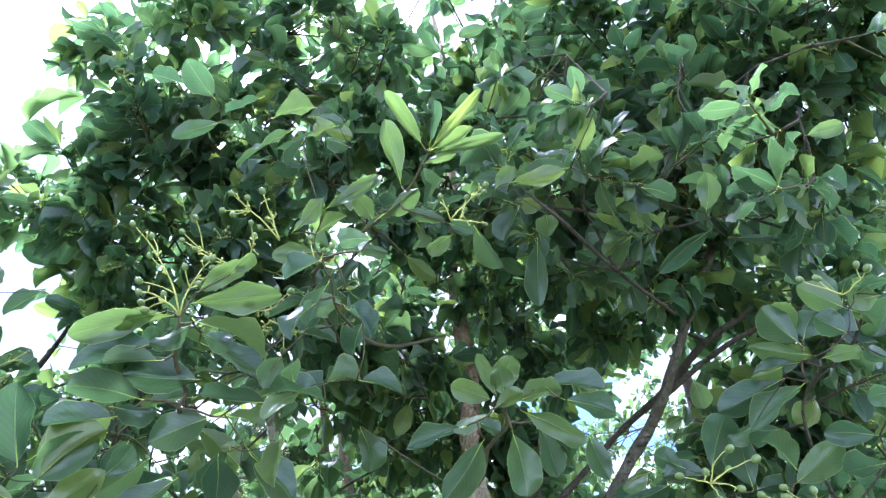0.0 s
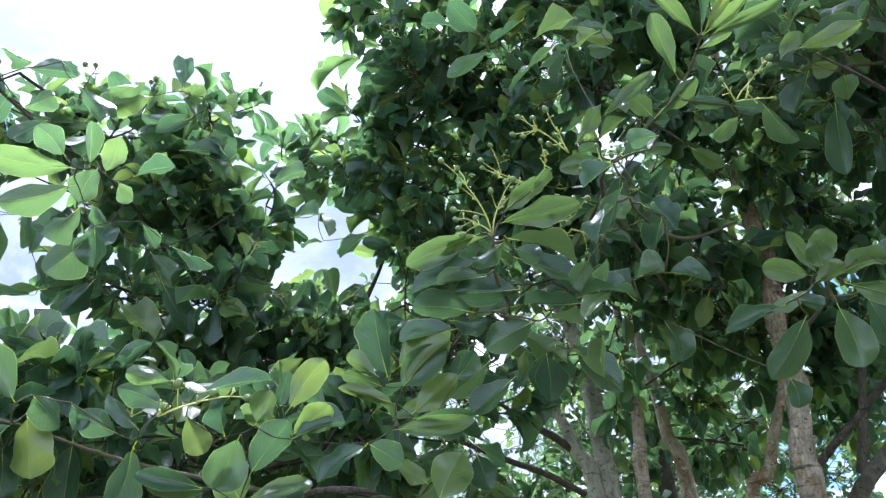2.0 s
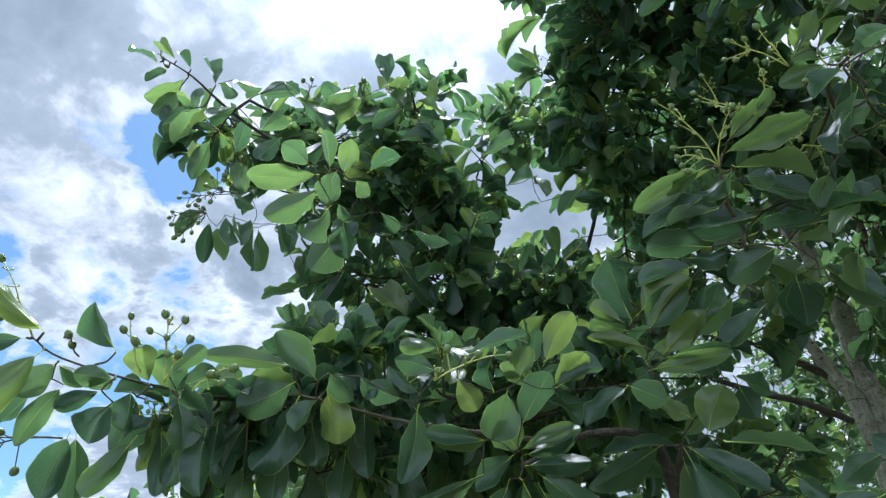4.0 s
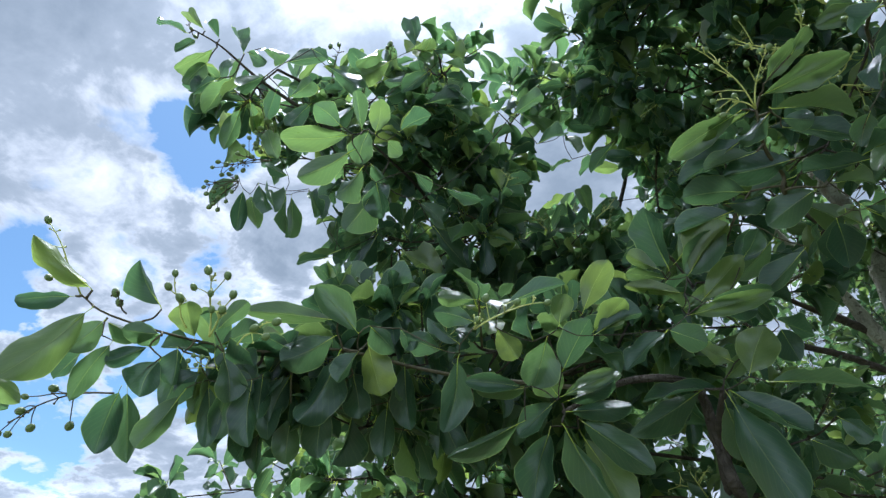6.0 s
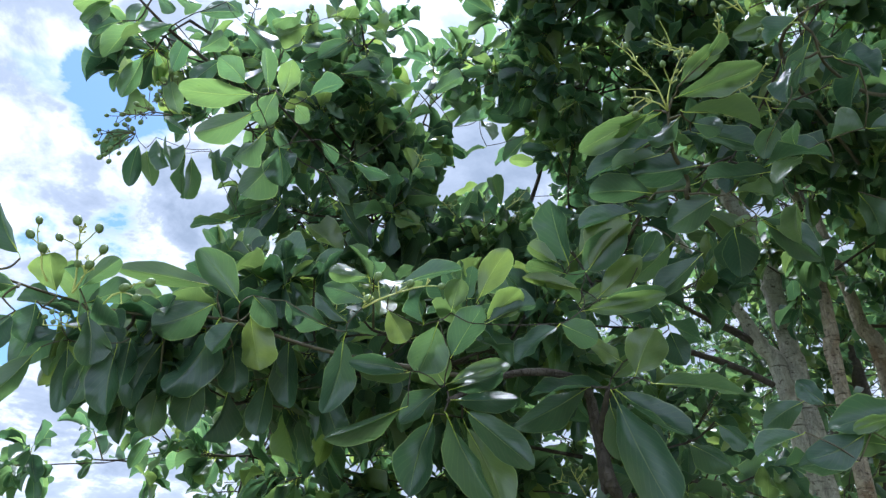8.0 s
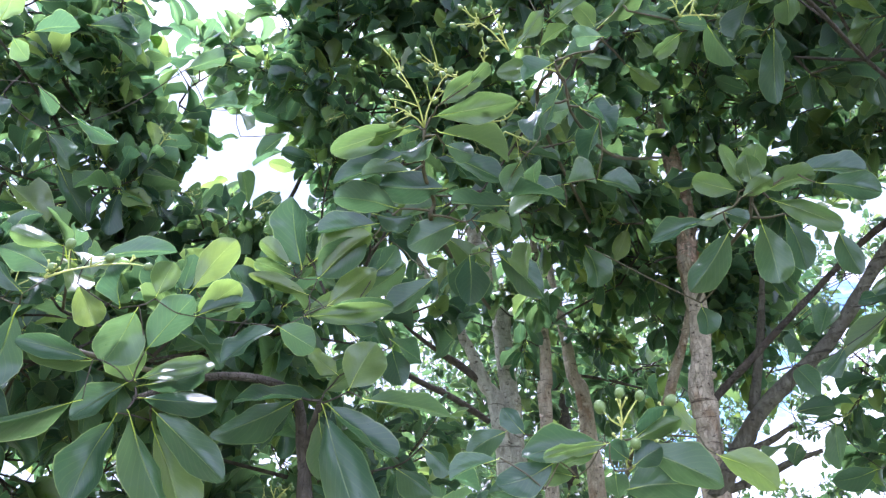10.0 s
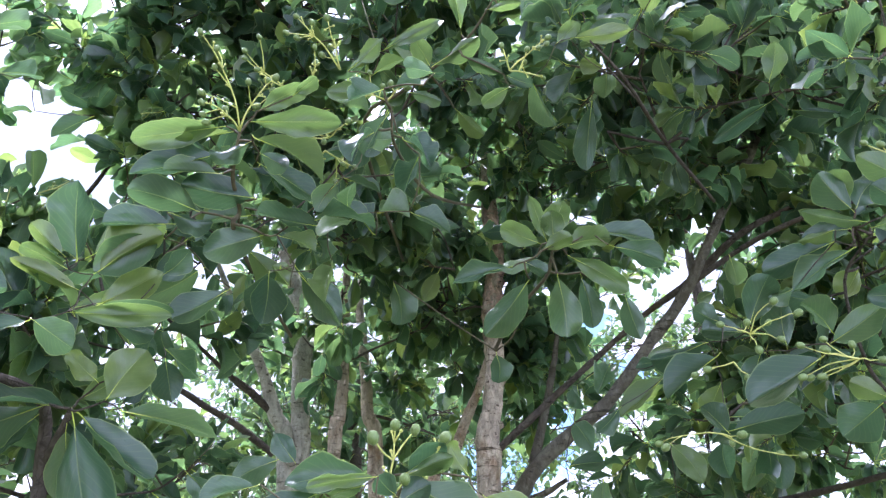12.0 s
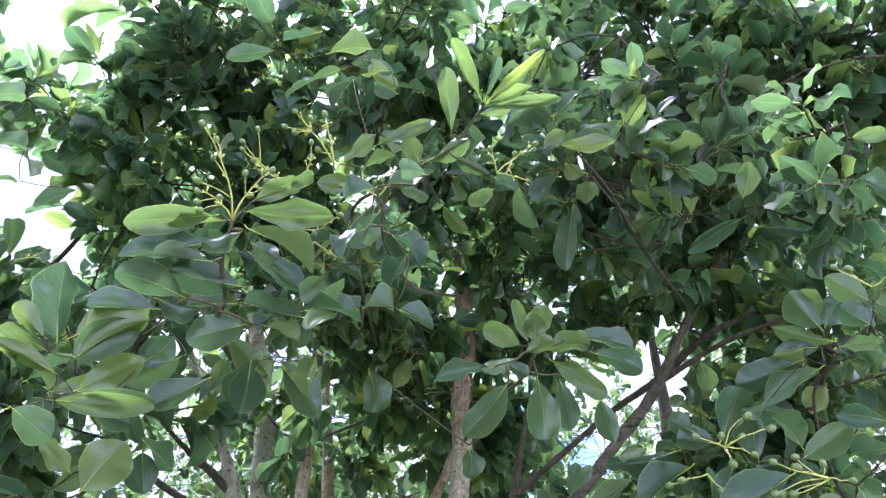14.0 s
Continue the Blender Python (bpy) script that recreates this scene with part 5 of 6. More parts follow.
leafy_branch(stemmed_tree, BRANCH_L, TWIG, [[
    (-1.138, 0.784, 1.996, -1.211, 0.75, 1.858, 0.073, 75),
    (-1.106, 0.82, 2.011, -1.105, 0.863, 1.914, 0.068, -42),
    (-0.96, 0.922, 1.982, -1.017, 0.943, 1.844, 0.067, 44),
    (-1.075, 0.792, 2.028, -1.065, 0.856, 1.99, 0.047, -63),
    (-1.037, 0.836, 2.027, -1.02, 0.86, 1.986, 0.031, -53),
    (-1.137, 0.769, 2.018, -1.221, 0.704, 1.966, 0.067, 76),
    (-1.081, 0.772, 2.006, -1.126, 0.697, 2.092, 0.058, 80),
    (-0.944, 0.904, 1.99, -0.991, 0.865, 2.047, 0.035, 79),
    (-0.93, 0.941, 2.044, -0.99, 0.88, 2.064, 0.041, 61),
    (-1.107, 0.799, 1.987, -1.129, 0.769, 1.922, 0.044, 62),
    (-1.243, 0.752, 1.959, -1.286, 0.743, 1.87, 0.059, 47),
    (-1.181, 0.858, 1.975, -1.189, 0.889, 1.891, 0.055, -29),
], [
    (-1.254, 0.853, 1.941, -1.283, 0.869, 1.823, 0.057, 12),
    (-1.122, 0.944, 2.01, -1.139, 0.985, 1.88, 0.061, -18),
    (-1.277, 0.789, 1.896, -1.297, 0.803, 1.802, 0.053, 3),
    (-0.987, 0.907, 1.99, -1.027, 0.846, 2.01, 0.046, 65),
    (-1.183, 0.962, 1.942, -1.21, 0.979, 1.833, 0.055, 14),
    (-1.113, 1.044, 1.936, -1.094, 1.094, 1.836, 0.056, -56),
    (-1.278, 0.958, 1.935, -1.326, 0.947, 1.832, 0.055, 54),
    (-1.351, 0.384, 2.037, -1.355, 0.268, 2.1, 0.048, 69),
    (-1.384, 0.373, 2.032, -1.406, 0.285, 1.998, 0.029, 63),
    (-1.356, 0.395, 2.01, -1.388, 0.283, 1.858, 0.07, -83),
    (-1.359, 0.425, 2, -1.38, 0.375, 1.932, 0.048, 72),
    (-1.378, 0.431, 1.974, -1.432, 0.391, 1.894, 0.042, 49),
], [
    (-1.361, 0.445, 1.964, -1.427, 0.423, 1.864, 0.042, 35),
    (-1.34, 0.503, 1.966, -1.375, 0.445, 1.927, 0.034, 68),
    (-1.319, 0.501, 2.032, -1.31, 0.436, 2.104, 0.058, 57),
    (-1.3, 0.568, 1.987, -1.279, 0.525, 2.043, 0.055, 29),
    (-1.339, 0.529, 1.952, -1.349, 0.508, 1.874, 0.062, -82),
    (-1.378, 0.486, 1.896, -1.435, 0.491, 1.786, 0.062, 17),
    (-1.368, 0.491, 1.895, -1.407, 0.54, 1.774, 0.055, -30),
    (-1.307, 0.57, 1.897, -1.364, 0.525, 1.791, 0.046, 52),
    (-1.317, 0.559, 1.966, -1.363, 0.562, 1.87, 0.066, 39),
    (-1.298, 0.583, 1.958, -1.34, 0.602, 1.845, 0.043, 21),
    (-1.306, 0.613, 1.924, -1.309, 0.628, 1.802, 0.042, -42),
    (-1.285, 0.653, 1.931, -1.305, 0.642, 1.82, 0.05, 37),
], [
    (-1.247, 0.664, 1.925, -1.249, 0.677, 1.803, 0.051, -64),
    (-1.263, 0.582, 1.998, -1.199, 0.602, 2.047, 0.032, -29),
    (-1.293, 0.612, 1.987, -1.219, 0.655, 2.016, 0.044, -44),
    (-1.338, 0.482, 2.008, -1.357, 0.518, 1.975, 0.037, -25),
    (-1.431, 0.284, 1.873, -1.437, 0.35, 1.843, 0.034, -61),
    (-1.469, 0.299, 1.861, -1.462, 0.343, 1.837, 0.027, -59),
    (-1.371, 0.427, 1.999, -1.361, 0.496, 1.985, 0.035, -84),
    (-1.318, 0.546, 1.973, -1.328, 0.554, 1.903, 0.058, -30),
    (-1.265, 0.608, 1.968, -1.264, 0.634, 1.878, 0.054, -39),
    (-1.24, 0.683, 1.94, -1.266, 0.701, 1.862, 0.052, -11),
    (-1.322, 0.511, 1.986, -1.346, 0.449, 1.983, 0.037, 64),
]], [[
    (-1.126, 0.76, 2.043, -1.25, 0.628, 2.054, 0.041, 51),
    (-0.916, 0.925, 2.083, -0.967, 0.866, 2.082, 0.031, 53),
]], rng)
fruit_cluster(stemmed_tree, (-0.083, 1.042, 1.719), [(-0.112, 0.967, 1.781), (-0.086, 0.969, 1.798), (-0.061, 0.981, 1.797), (-0.023, 0.999, 1.794), (-0.072, 1.007, 1.744)], 0.0070, rng)
fruit_cluster(stemmed_tree, (-1.421, 0.398, 2.051), [(-1.426, 0.308, 2.174), (-1.438, 0.342, 2.110), (-1.456, 0.347, 2.081)], 0.0070, rng)
fruit_cluster(stemmed_tree, (-1.367, 0.462, 2.023), [(-1.371, 0.435, 2.057), (-1.371, 0.446, 2.041)], 0.0074, rng, TWIG)
fruit_cluster(stemmed_tree, (-1.292, 0.541, 2.0), [(-1.277, 0.491, 2.088), (-1.294, 0.492, 2.067), (-1.284, 0.513, 2.049)], 0.0074, rng)
fruit_cluster(stemmed_tree, (-1.265, 0.573, 1.986), [(-1.230, 0.528, 2.093), (-1.259, 0.522, 2.066), (-1.239, 0.546, 2.056), (-1.205, 0.554, 2.084), (-1.208, 0.573, 2.054), (-1.246, 0.558, 2.030), (-1.232, 0.570, 2.029)], 0.0074, rng)
fruit_cluster(stemmed_tree, (-1.427, 0.5, 1.896), [(-1.613, 0.391, 1.831), (-1.597, 0.404, 1.831), (-1.562, 0.426, 1.841), (-1.507, 0.470, 1.844), (-1.553, 0.399, 1.891), (-1.567, 0.403, 1.868), (-1.509, 0.427, 1.904)], 0.0074, rng, TWIG)
fruit_cluster(stemmed_tree, (-0.89, 0.878, 1.998), [(-0.815, 0.910, 2.041), (-0.857, 0.871, 2.048), (-0.881, 0.875, 2.012), (-0.772, 0.946, 2.041)], 0.0074, rng)
fruit_cluster(stemmed_tree, (-1.23, 0.611, 1.973), [(-1.186, 0.639, 1.986), (-1.197, 0.620, 2.000), (-1.162, 0.642, 2.010)], 0.0074, rng)
CLUMPS_B0 = [
    (-0.95, 1.29, 2.04, 0.10, 2),
    (-0.74, 1.43, 2.14, 0.10, 2),
    (-0.83, 1.37, 2.09, 0.10, 2),
    (-1.05, 1.20, 2.09, 0.10, 2),
    (-1.18, 1.11, 2.07, 0.10, 2),
    (-1.27, 1.02, 2.04, 0.10, 2),
    (-0.68, 1.49, 2.26, 0.10, 2),
    (-0.59, 1.55, 2.26, 0.10, 2),
    (-1.37, 0.90, 2.00, 0.10, 2),
    (-0.55, 1.51, 2.12, 0.10, 2),
    (-1.24, 1.81, 2.31, 0.17, 14),
    (-1.20, 1.87, 2.03, 0.16, 14),
    (-1.10, 1.90, 2.57, 0.17, 12),
    (-1.05, 1.45, 2.10, 0.16, 14),
    (-1.24, 1.33, 2.06, 0.14, 12),
    (-1.30, 1.09, 2.12, 0.14, 10),
    (-0.82, 1.46, 2.17, 0.14, 12),
    (-1.40, 0.74, 1.97, 0.07, 5),
    (-1.33, 0.88, 1.95, 0.10, 8),
    (-1.34, 1.04, 1.93, 0.09, 7),
]
CLUMPS_B = [
    (-0.76, 1.77, 3.80, 0.22, 18),
    (-0.55, 1.79, 4.06, 0.22, 10),
    (-0.69, 1.85, 3.53, 0.25, 24),
    (-0.39, 1.78, 3.58, 0.25, 24),
    (-0.17, 1.87, 3.93, 0.28, 22),
    (0.06, 1.85, 4.23, 0.28, 14),
    (-0.11, 1.73, 3.30, 0.22, 22),
    (0.06, 2.37, 3.29, 0.20, 14),
    (-0.14, 2.11, 3.16, 0.21, 20),
    (-0.12, 2.52, 3.13, 0.22, 16),
    (-0.41, 2.17, 3.12, 0.23, 20),
    (-1.02, 1.98, 3.41, 0.20, 14),
    (-1.26, 2.00, 3.57, 0.12, 7),
    (-0.83, 2.04, 3.32, 0.23, 18),
]
CLUMPS_B2 = [
    (-0.45, 3.74, 3.30, 0.24, 11),
    (-0.01, 3.99, 3.24, 0.25, 10),
    (-0.25, 4.39, 3.06, 0.26, 9),
    (0.21, 3.67, 3.30, 0.24, 11),
    (-0.76, 4.18, 3.09, 0.25, 8),
    (0.67, 3.57, 3.21, 0.23, 11),
    (0.87, 3.35, 3.31, 0.23, 12),
    (-0.28, 2.01, 2.77, 0.16, 14),
    (0.11, 2.52, 2.86, 0.17, 10),
    (-0.75, 2.20, 2.75, 0.20, 14),
    (-0.98, 2.12, 2.90, 0.20, 14),
    (0.61, 3.26, 2.78, 0.23, 10),
    (-0.36, 3.68, 3.03, 0.26, 9),
    (-0.80, 3.24, 3.03, 0.20, 8),
    (-0.54, 3.72, 2.66, 0.22, 8),
    (0.21, 3.61, 2.70, 0.22, 9),
]
# small-leaved shoots about the heads of the stems
CLUMPS_B2 += [(rng.uniform(-0.8, 0.12), rng.uniform(1.95, 2.65), rng.uniform(2.66, 3.08), 0.13, 5) for _ in range(16)]
CLUMPS_B3 = [
    (-0.69, 1.90, 1.89, 0.17, 14),
    (-0.62, 2.13, 1.86, 0.18, 14),
    (-0.79, 1.74, 1.79, 0.14, 12),
    (-1.18, 1.94, 1.89, 0.17, 12),
    (-0.87, 2.47, 1.92, 0.22, 12),
    (-0.99, 2.10, 2.72, 0.18, 10),
]
rng = random.Random(103)
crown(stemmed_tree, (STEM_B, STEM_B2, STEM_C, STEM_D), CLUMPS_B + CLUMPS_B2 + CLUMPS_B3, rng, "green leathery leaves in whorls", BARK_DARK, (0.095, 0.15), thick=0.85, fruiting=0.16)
STEM_S = [(-1.5, 2.9, -0.05, 0.08), (-1.48, 2.85, 1.2, 0.065), (-1.589, 2.368, 2.478, 0.0450), (-1.547, 2.090, 2.713, 0.0340), (-1.606, 1.964, 2.931, 0.0200), (-1.708, 1.742, 3.127, 0.0130), (-1.819, 1.434, 3.331, 0.0090), (-1.821, 1.027, 3.276, 0.0050)]
rng = random.Random(104)
crown(stemmed_tree, (BRANCH_G, BRANCH_M, BRANCH_L, STEM_S[2:]), CLUMPS_B0, rng, "green leathery leaves in whorls", BARK_DARK, thick=1.25, singles=300, near=1.4, fruiting=0.1)

# ---------------------------------------------------------------- the spreading tree
spreading_tree = thing("tree", "broadleaf tree with a long fruiting branch against the clouds", "tree", "trees")
LIMB_S = [(-1.547, 2.090, 2.713, 0.0140), (-1.266, 2.248, 2.929, 0.0120), (-1.111, 2.241, 3.232, 0.0070), (-0.997, 2.082, 3.384, 0.0060), (-0.768, 1.858, 3.689, 0.0070), (-0.943, 1.702, 3.819, 0.0050)]
limb(spreading_tree, "trunk", STEM_S, BARK_DARK, 12, 0.14)
limb(spreading_tree, "limb", LIMB_S, BARK_DARK, 9, 0.12)
BRANCH_L3 = [(-1.652, 1.059, 3.009, 0.0060), (-1.716, 0.898, 3.077, 0.0050), (-1.772, 0.776, 3.164, 0.0030), (-1.823, 0.701, 3.211, 0.0020)]
leafy_branch(spreading_tree, BRANCH_L3, BARK_DARK, [[
    (-1.838, 0.695, 3.202, -1.969, 0.645, 3.294, 0.061, 13),
    (-1.797, 0.725, 3.208, -1.747, 0.634, 3.184, 0.038, 4),
    (-1.77, 0.763, 3.186, -1.719, 0.686, 3.16, 0.034, -1),
    (-1.824, 0.718, 3.187, -1.836, 0.664, 3.098, 0.039, 74),
    (-1.783, 0.767, 3.164, -1.904, 0.705, 3.1, 0.055, 38),
    (-1.818, 0.766, 3.124, -1.836, 0.714, 3.003, 0.05, 78),
    (-1.808, 0.807, 3.077, -1.806, 0.735, 2.968, 0.047, 47),
    (-1.773, 0.832, 3.083, -1.927, 0.848, 3.018, 0.064, 20),
    (-1.78, 0.884, 2.999, -1.868, 0.901, 2.883, 0.053, -17),
    (-1.807, 0.873, 2.984, -1.922, 0.909, 2.993, 0.043, -30),
    (-1.754, 0.891, 3.021, -1.83, 0.97, 2.973, 0.043, 18),
    (-1.734, 0.928, 2.993, -1.83, 0.984, 2.968, 0.041, -33),
], [
    (-1.724, 0.829, 3.145, -1.801, 0.827, 3.279, 0.056, -32),
    (-1.678, 0.857, 3.161, -1.553, 0.867, 3.068, 0.056, -10),
    (-1.716, 0.834, 3.149, -1.617, 0.844, 3.061, 0.048, -59),
    (-1.638, 0.919, 3.12, -1.541, 1.016, 3.159, 0.051, -23),
    (-1.557, 0.959, 3.16, -1.474, 0.964, 3.058, 0.047, -49),
    (-1.539, 1.006, 3.113, -1.427, 1.046, 2.985, 0.063, -67),
    (-1.306, 1.169, 3.159, -1.341, 1.178, 3.318, 0.059, -43),
    (-1.377, 1.107, 3.162, -1.42, 1.025, 3.053, 0.052, 39),
    (-1.375, 1.133, 3.128, -1.389, 1.037, 3.006, 0.062, 82),
    (-1.288, 1.188, 3.153, -1.222, 1.143, 3.138, 0.043, -18),
    (-1.264, 1.204, 3.159, -1.261, 1.303, 3.22, 0.056, -57),
    (-1.256, 1.233, 3.128, -1.17, 1.279, 3.034, 0.049, -24),
], [
    (-1.259, 1.263, 3.081, -1.249, 1.361, 3.119, 0.038, -39),
    (-1.269, 1.276, 3.05, -1.181, 1.262, 2.952, 0.048, -69),
    (-1.286, 1.295, 3.003, -1.192, 1.291, 2.906, 0.05, -82),
    (-1.344, 1.2, 3.069, -1.465, 1.196, 3.135, 0.056, 59),
    (-1.293, 1.221, 3.1, -1.34, 1.146, 2.985, 0.054, 71),
    (-1.854, 0.982, 2.772, -1.91, 1.02, 2.655, 0.049, 35),
    (-1.843, 1.002, 2.756, -1.924, 1.103, 2.706, 0.05, 18),
    (-1.813, 1.005, 2.787, -1.749, 1.011, 2.66, 0.051, 32),
    (-1.754, 1.069, 2.765, -1.8, 1.133, 2.639, 0.053, 17),
    (-1.697, 1.113, 2.771, -1.652, 1.118, 2.648, 0.05, 57),
    (-1.854, 0.96, 2.803, -1.959, 0.946, 2.727, 0.047, 1),
    (-1.658, 1.204, 2.687, -1.738, 1.267, 2.65, 0.039, -14),
], [
    (-1.702, 1.239, 2.584, -1.75, 1.136, 2.535, 0.045, 33),
    (-1.691, 0.899, 3.086, -1.705, 0.816, 2.992, 0.054, 73),
    (-1.674, 0.934, 3.055, -1.791, 0.988, 3.015, 0.052, 9),
    (-1.658, 0.97, 3.023, -1.528, 0.949, 3.004, 0.054, -34),
    (-1.737, 0.871, 3.071, -1.767, 0.803, 2.975, 0.05, 67),
    (-1.609, 1.021, 3.008, -1.626, 0.958, 2.889, 0.054, 87),
    (-1.739, 0.956, 2.946, -1.7, 0.985, 2.814, 0.051, 78),
    (-1.734, 1.058, 2.806, -1.722, 0.963, 2.791, 0.043, 52),
    (-1.536, 1.072, 3.023, -1.529, 1.13, 3.152, 0.056, 79),
    (-1.501, 1.112, 3.007, -1.511, 1.034, 2.897, 0.054, 89),
    (-1.428, 1.162, 3.022, -1.411, 1.247, 3.115, 0.048, -78),
    (-1.339, 1.248, 3.006, -1.209, 1.254, 2.961, 0.054, -53),
]], [], rng)
BRANCH_L4 = [(-1.605, 1.681, 2.807, 0.0080), (-1.508, 1.444, 2.840, 0.0060), (-1.474, 1.243, 2.851, 0.0040), (-1.458, 1.103, 2.859, 0.0030)]
leafy_branch(spreading_tree, BRANCH_L4, BARK_DARK, [[
    (-1.194, 0.877, 2.61, -1.239, 0.894, 2.534, 0.06, 14),
    (-1.177, 0.924, 2.595, -1.151, 0.954, 2.557, 0.042, -38),
    (-1.224, 0.866, 2.558, -1.36, 0.804, 2.503, 0.068, 59),
    (-1.23, 0.903, 2.532, -1.305, 0.878, 2.46, 0.064, 67),
    (-1.212, 0.904, 2.532, -1.208, 0.962, 2.507, 0.034, -53),
    (-1.213, 0.872, 2.608, -1.17, 0.804, 2.671, 0.036, 0),
    (-1.241, 0.957, 2.498, -1.318, 0.933, 2.395, 0.087, 48),
    (-1.231, 0.946, 2.505, -1.249, 0.994, 2.429, 0.073, -43),
    (-1.106, 1.056, 2.492, -1.025, 1.112, 2.454, 0.036, -51),
    (-1.154, 0.995, 2.531, -1.146, 1.05, 2.493, 0.028, -23),
    (-1.147, 0.932, 2.611, -1.067, 0.965, 2.642, 0.05, -30),
    (-1.231, 0.822, 2.603, -1.249, 0.745, 2.632, 0.054, 56),
], [
    (-1.491, 1.224, 2.768, -1.458, 1.158, 2.619, 0.073, -34),
    (-1.405, 1.303, 2.699, -1.305, 1.298, 2.577, 0.057, 49),
    (-1.764, 1.1, 2.772, -1.798, 1.141, 2.642, 0.051, 24),
    (-1.706, 1.125, 2.773, -1.65, 1.136, 2.649, 0.049, 30),
    (-1.838, 1.051, 2.799, -1.754, 1.037, 2.668, 0.056, -9),
    (-1.671, 1.244, 2.6, -1.813, 1.199, 2.581, 0.054, -6),
    (-1.549, 1.281, 2.629, -1.646, 1.28, 2.531, 0.049, 13),
    (-1.39, 1.351, 2.63, -1.338, 1.461, 2.512, 0.063, -53),
    (-1.503, 1.334, 2.574, -1.349, 1.339, 2.435, 0.075, 78),
    (-1.078, 1.341, 2.882, -0.95, 1.305, 2.869, 0.048, -18),
    (-0.922, 1.336, 3.008, -0.929, 1.292, 2.92, 0.037, -68),
    (-0.963, 1.432, 2.814, -0.911, 1.409, 2.704, 0.044, 11),
], [
    (-0.963, 1.473, 2.745, -1.058, 1.515, 2.77, 0.039, 13),
    (-0.841, 1.51, 2.773, -0.941, 1.539, 2.72, 0.042, 13),
    (-1.038, 1.408, 2.799, -0.926, 1.367, 2.755, 0.046, -18),
]], [[
    (-1.205, 0.837, 2.574, -1.338, 0.725, 2.564, 0.064, 42),
    (-1.175, 0.882, 2.586, -1.136, 0.857, 2.662, 0.053, -4),
]], rng)
BRANCH_S = [(-0.510, 1.845, 3.518, 0.0100), (-0.678, 1.750, 3.652, 0.0080), (-0.850, 1.705, 3.726, 0.0060), (-1.024, 1.691, 3.762, 0.0040)]
leafy_branch(spreading_tree, BRANCH_S, TWIG, [[
    (-1.024, 1.691, 3.762, -1.223, 1.761, 3.699, 0.079, -27),
    (-1.005, 1.697, 3.753, -1.143, 1.788, 3.76, 0.06, -24),
    (-0.858, 1.539, 3.929, -0.997, 1.507, 3.961, 0.053, -1),
    (-0.875, 1.559, 3.906, -1.001, 1.549, 3.873, 0.047, -15),
    (-0.787, 1.569, 3.884, -0.844, 1.504, 3.844, 0.037, 42),
    (-0.777, 1.536, 3.922, -0.795, 1.437, 3.881, 0.043, 33),
    (-0.89, 1.597, 3.862, -0.981, 1.559, 3.797, 0.042, -1),
    (-0.998, 1.649, 3.81, -1.129, 1.685, 3.847, 0.051, -27),
    (-0.589, 1.725, 3.672, -0.785, 1.734, 3.662, 0.071, -13),
    (-0.88, 1.795, 3.62, -1.042, 1.833, 3.611, 0.06, -11),
    (-0.881, 1.737, 3.691, -1.049, 1.789, 3.64, 0.065, 0),
    (-0.663, 1.526, 3.922, -0.766, 1.617, 3.941, 0.05, 1),
], [
    (-0.626, 1.549, 3.889, -0.512, 1.48, 3.847, 0.05, -6),
    (-0.548, 1.547, 3.883, -0.651, 1.518, 3.843, 0.041, 26),
    (-0.826, 1.63, 3.814, -0.98, 1.687, 3.833, 0.06, 13),
    (-0.721, 1.515, 3.942, -0.571, 1.454, 3.911, 0.059, 10),
    (-0.489, 1.533, 3.893, -0.379, 1.453, 3.869, 0.05, -3),
    (-0.414, 1.581, 3.827, -0.48, 1.58, 3.703, 0.055, 49),
    (-0.296, 1.553, 3.848, -0.363, 1.538, 3.734, 0.048, 38),
    (-1.21, 1.852, 3.588, -1.339, 1.917, 3.62, 0.053, 8),
    (-1.195, 1.914, 3.512, -1.221, 1.818, 3.473, 0.046, 54),
    (-1.137, 1.925, 3.492, -1.176, 1.919, 3.359, 0.061, 57),
    (-1.035, 1.86, 3.56, -1.181, 1.965, 3.617, 0.068, 15),
    (-0.939, 1.869, 3.537, -1.046, 1.844, 3.463, 0.062, 47),
], [
    (-1.221, 2.014, 3.393, -1.288, 1.921, 3.367, 0.061, 55),
    (-1.128, 2.074, 3.31, -1.23, 1.989, 3.322, 0.062, 53),
    (-1.031, 2.083, 3.288, -0.895, 1.964, 3.258, 0.066, -12),
    (-1.151, 2.136, 3.237, -1.29, 2.16, 3.195, 0.053, 4),
    (-1.05, 2.071, 3.304, -1.176, 2.064, 3.331, 0.047, 55),
    (-1.116, 2.185, 3.174, -1.241, 2.182, 3.226, 0.049, 25),
    (-0.419, 1.238, 3.14, -0.465, 1.116, 3.147, 0.062, 27),
    (-0.407, 1.273, 3.097, -0.527, 1.283, 3.059, 0.045, 1),
    (-0.223, 1.277, 3.071, -0.371, 1.34, 2.999, 0.063, -16),
    (-0.112, 1.27, 3.067, -0.166, 1.219, 2.982, 0.041, 40),
    (-0.083, 1.305, 3.021, -0.149, 1.359, 3.108, 0.044, 38),
    (-0.294, 1.228, 3.139, -0.383, 1.219, 3.067, 0.041, 8),
], [
    (-0.282, 1.264, 3.094, -0.16, 1.192, 3.045, 0.054, 5),
    (-0.491, 1.215, 3.176, -0.544, 1.134, 3.118, 0.041, 26),
]], [], rng)
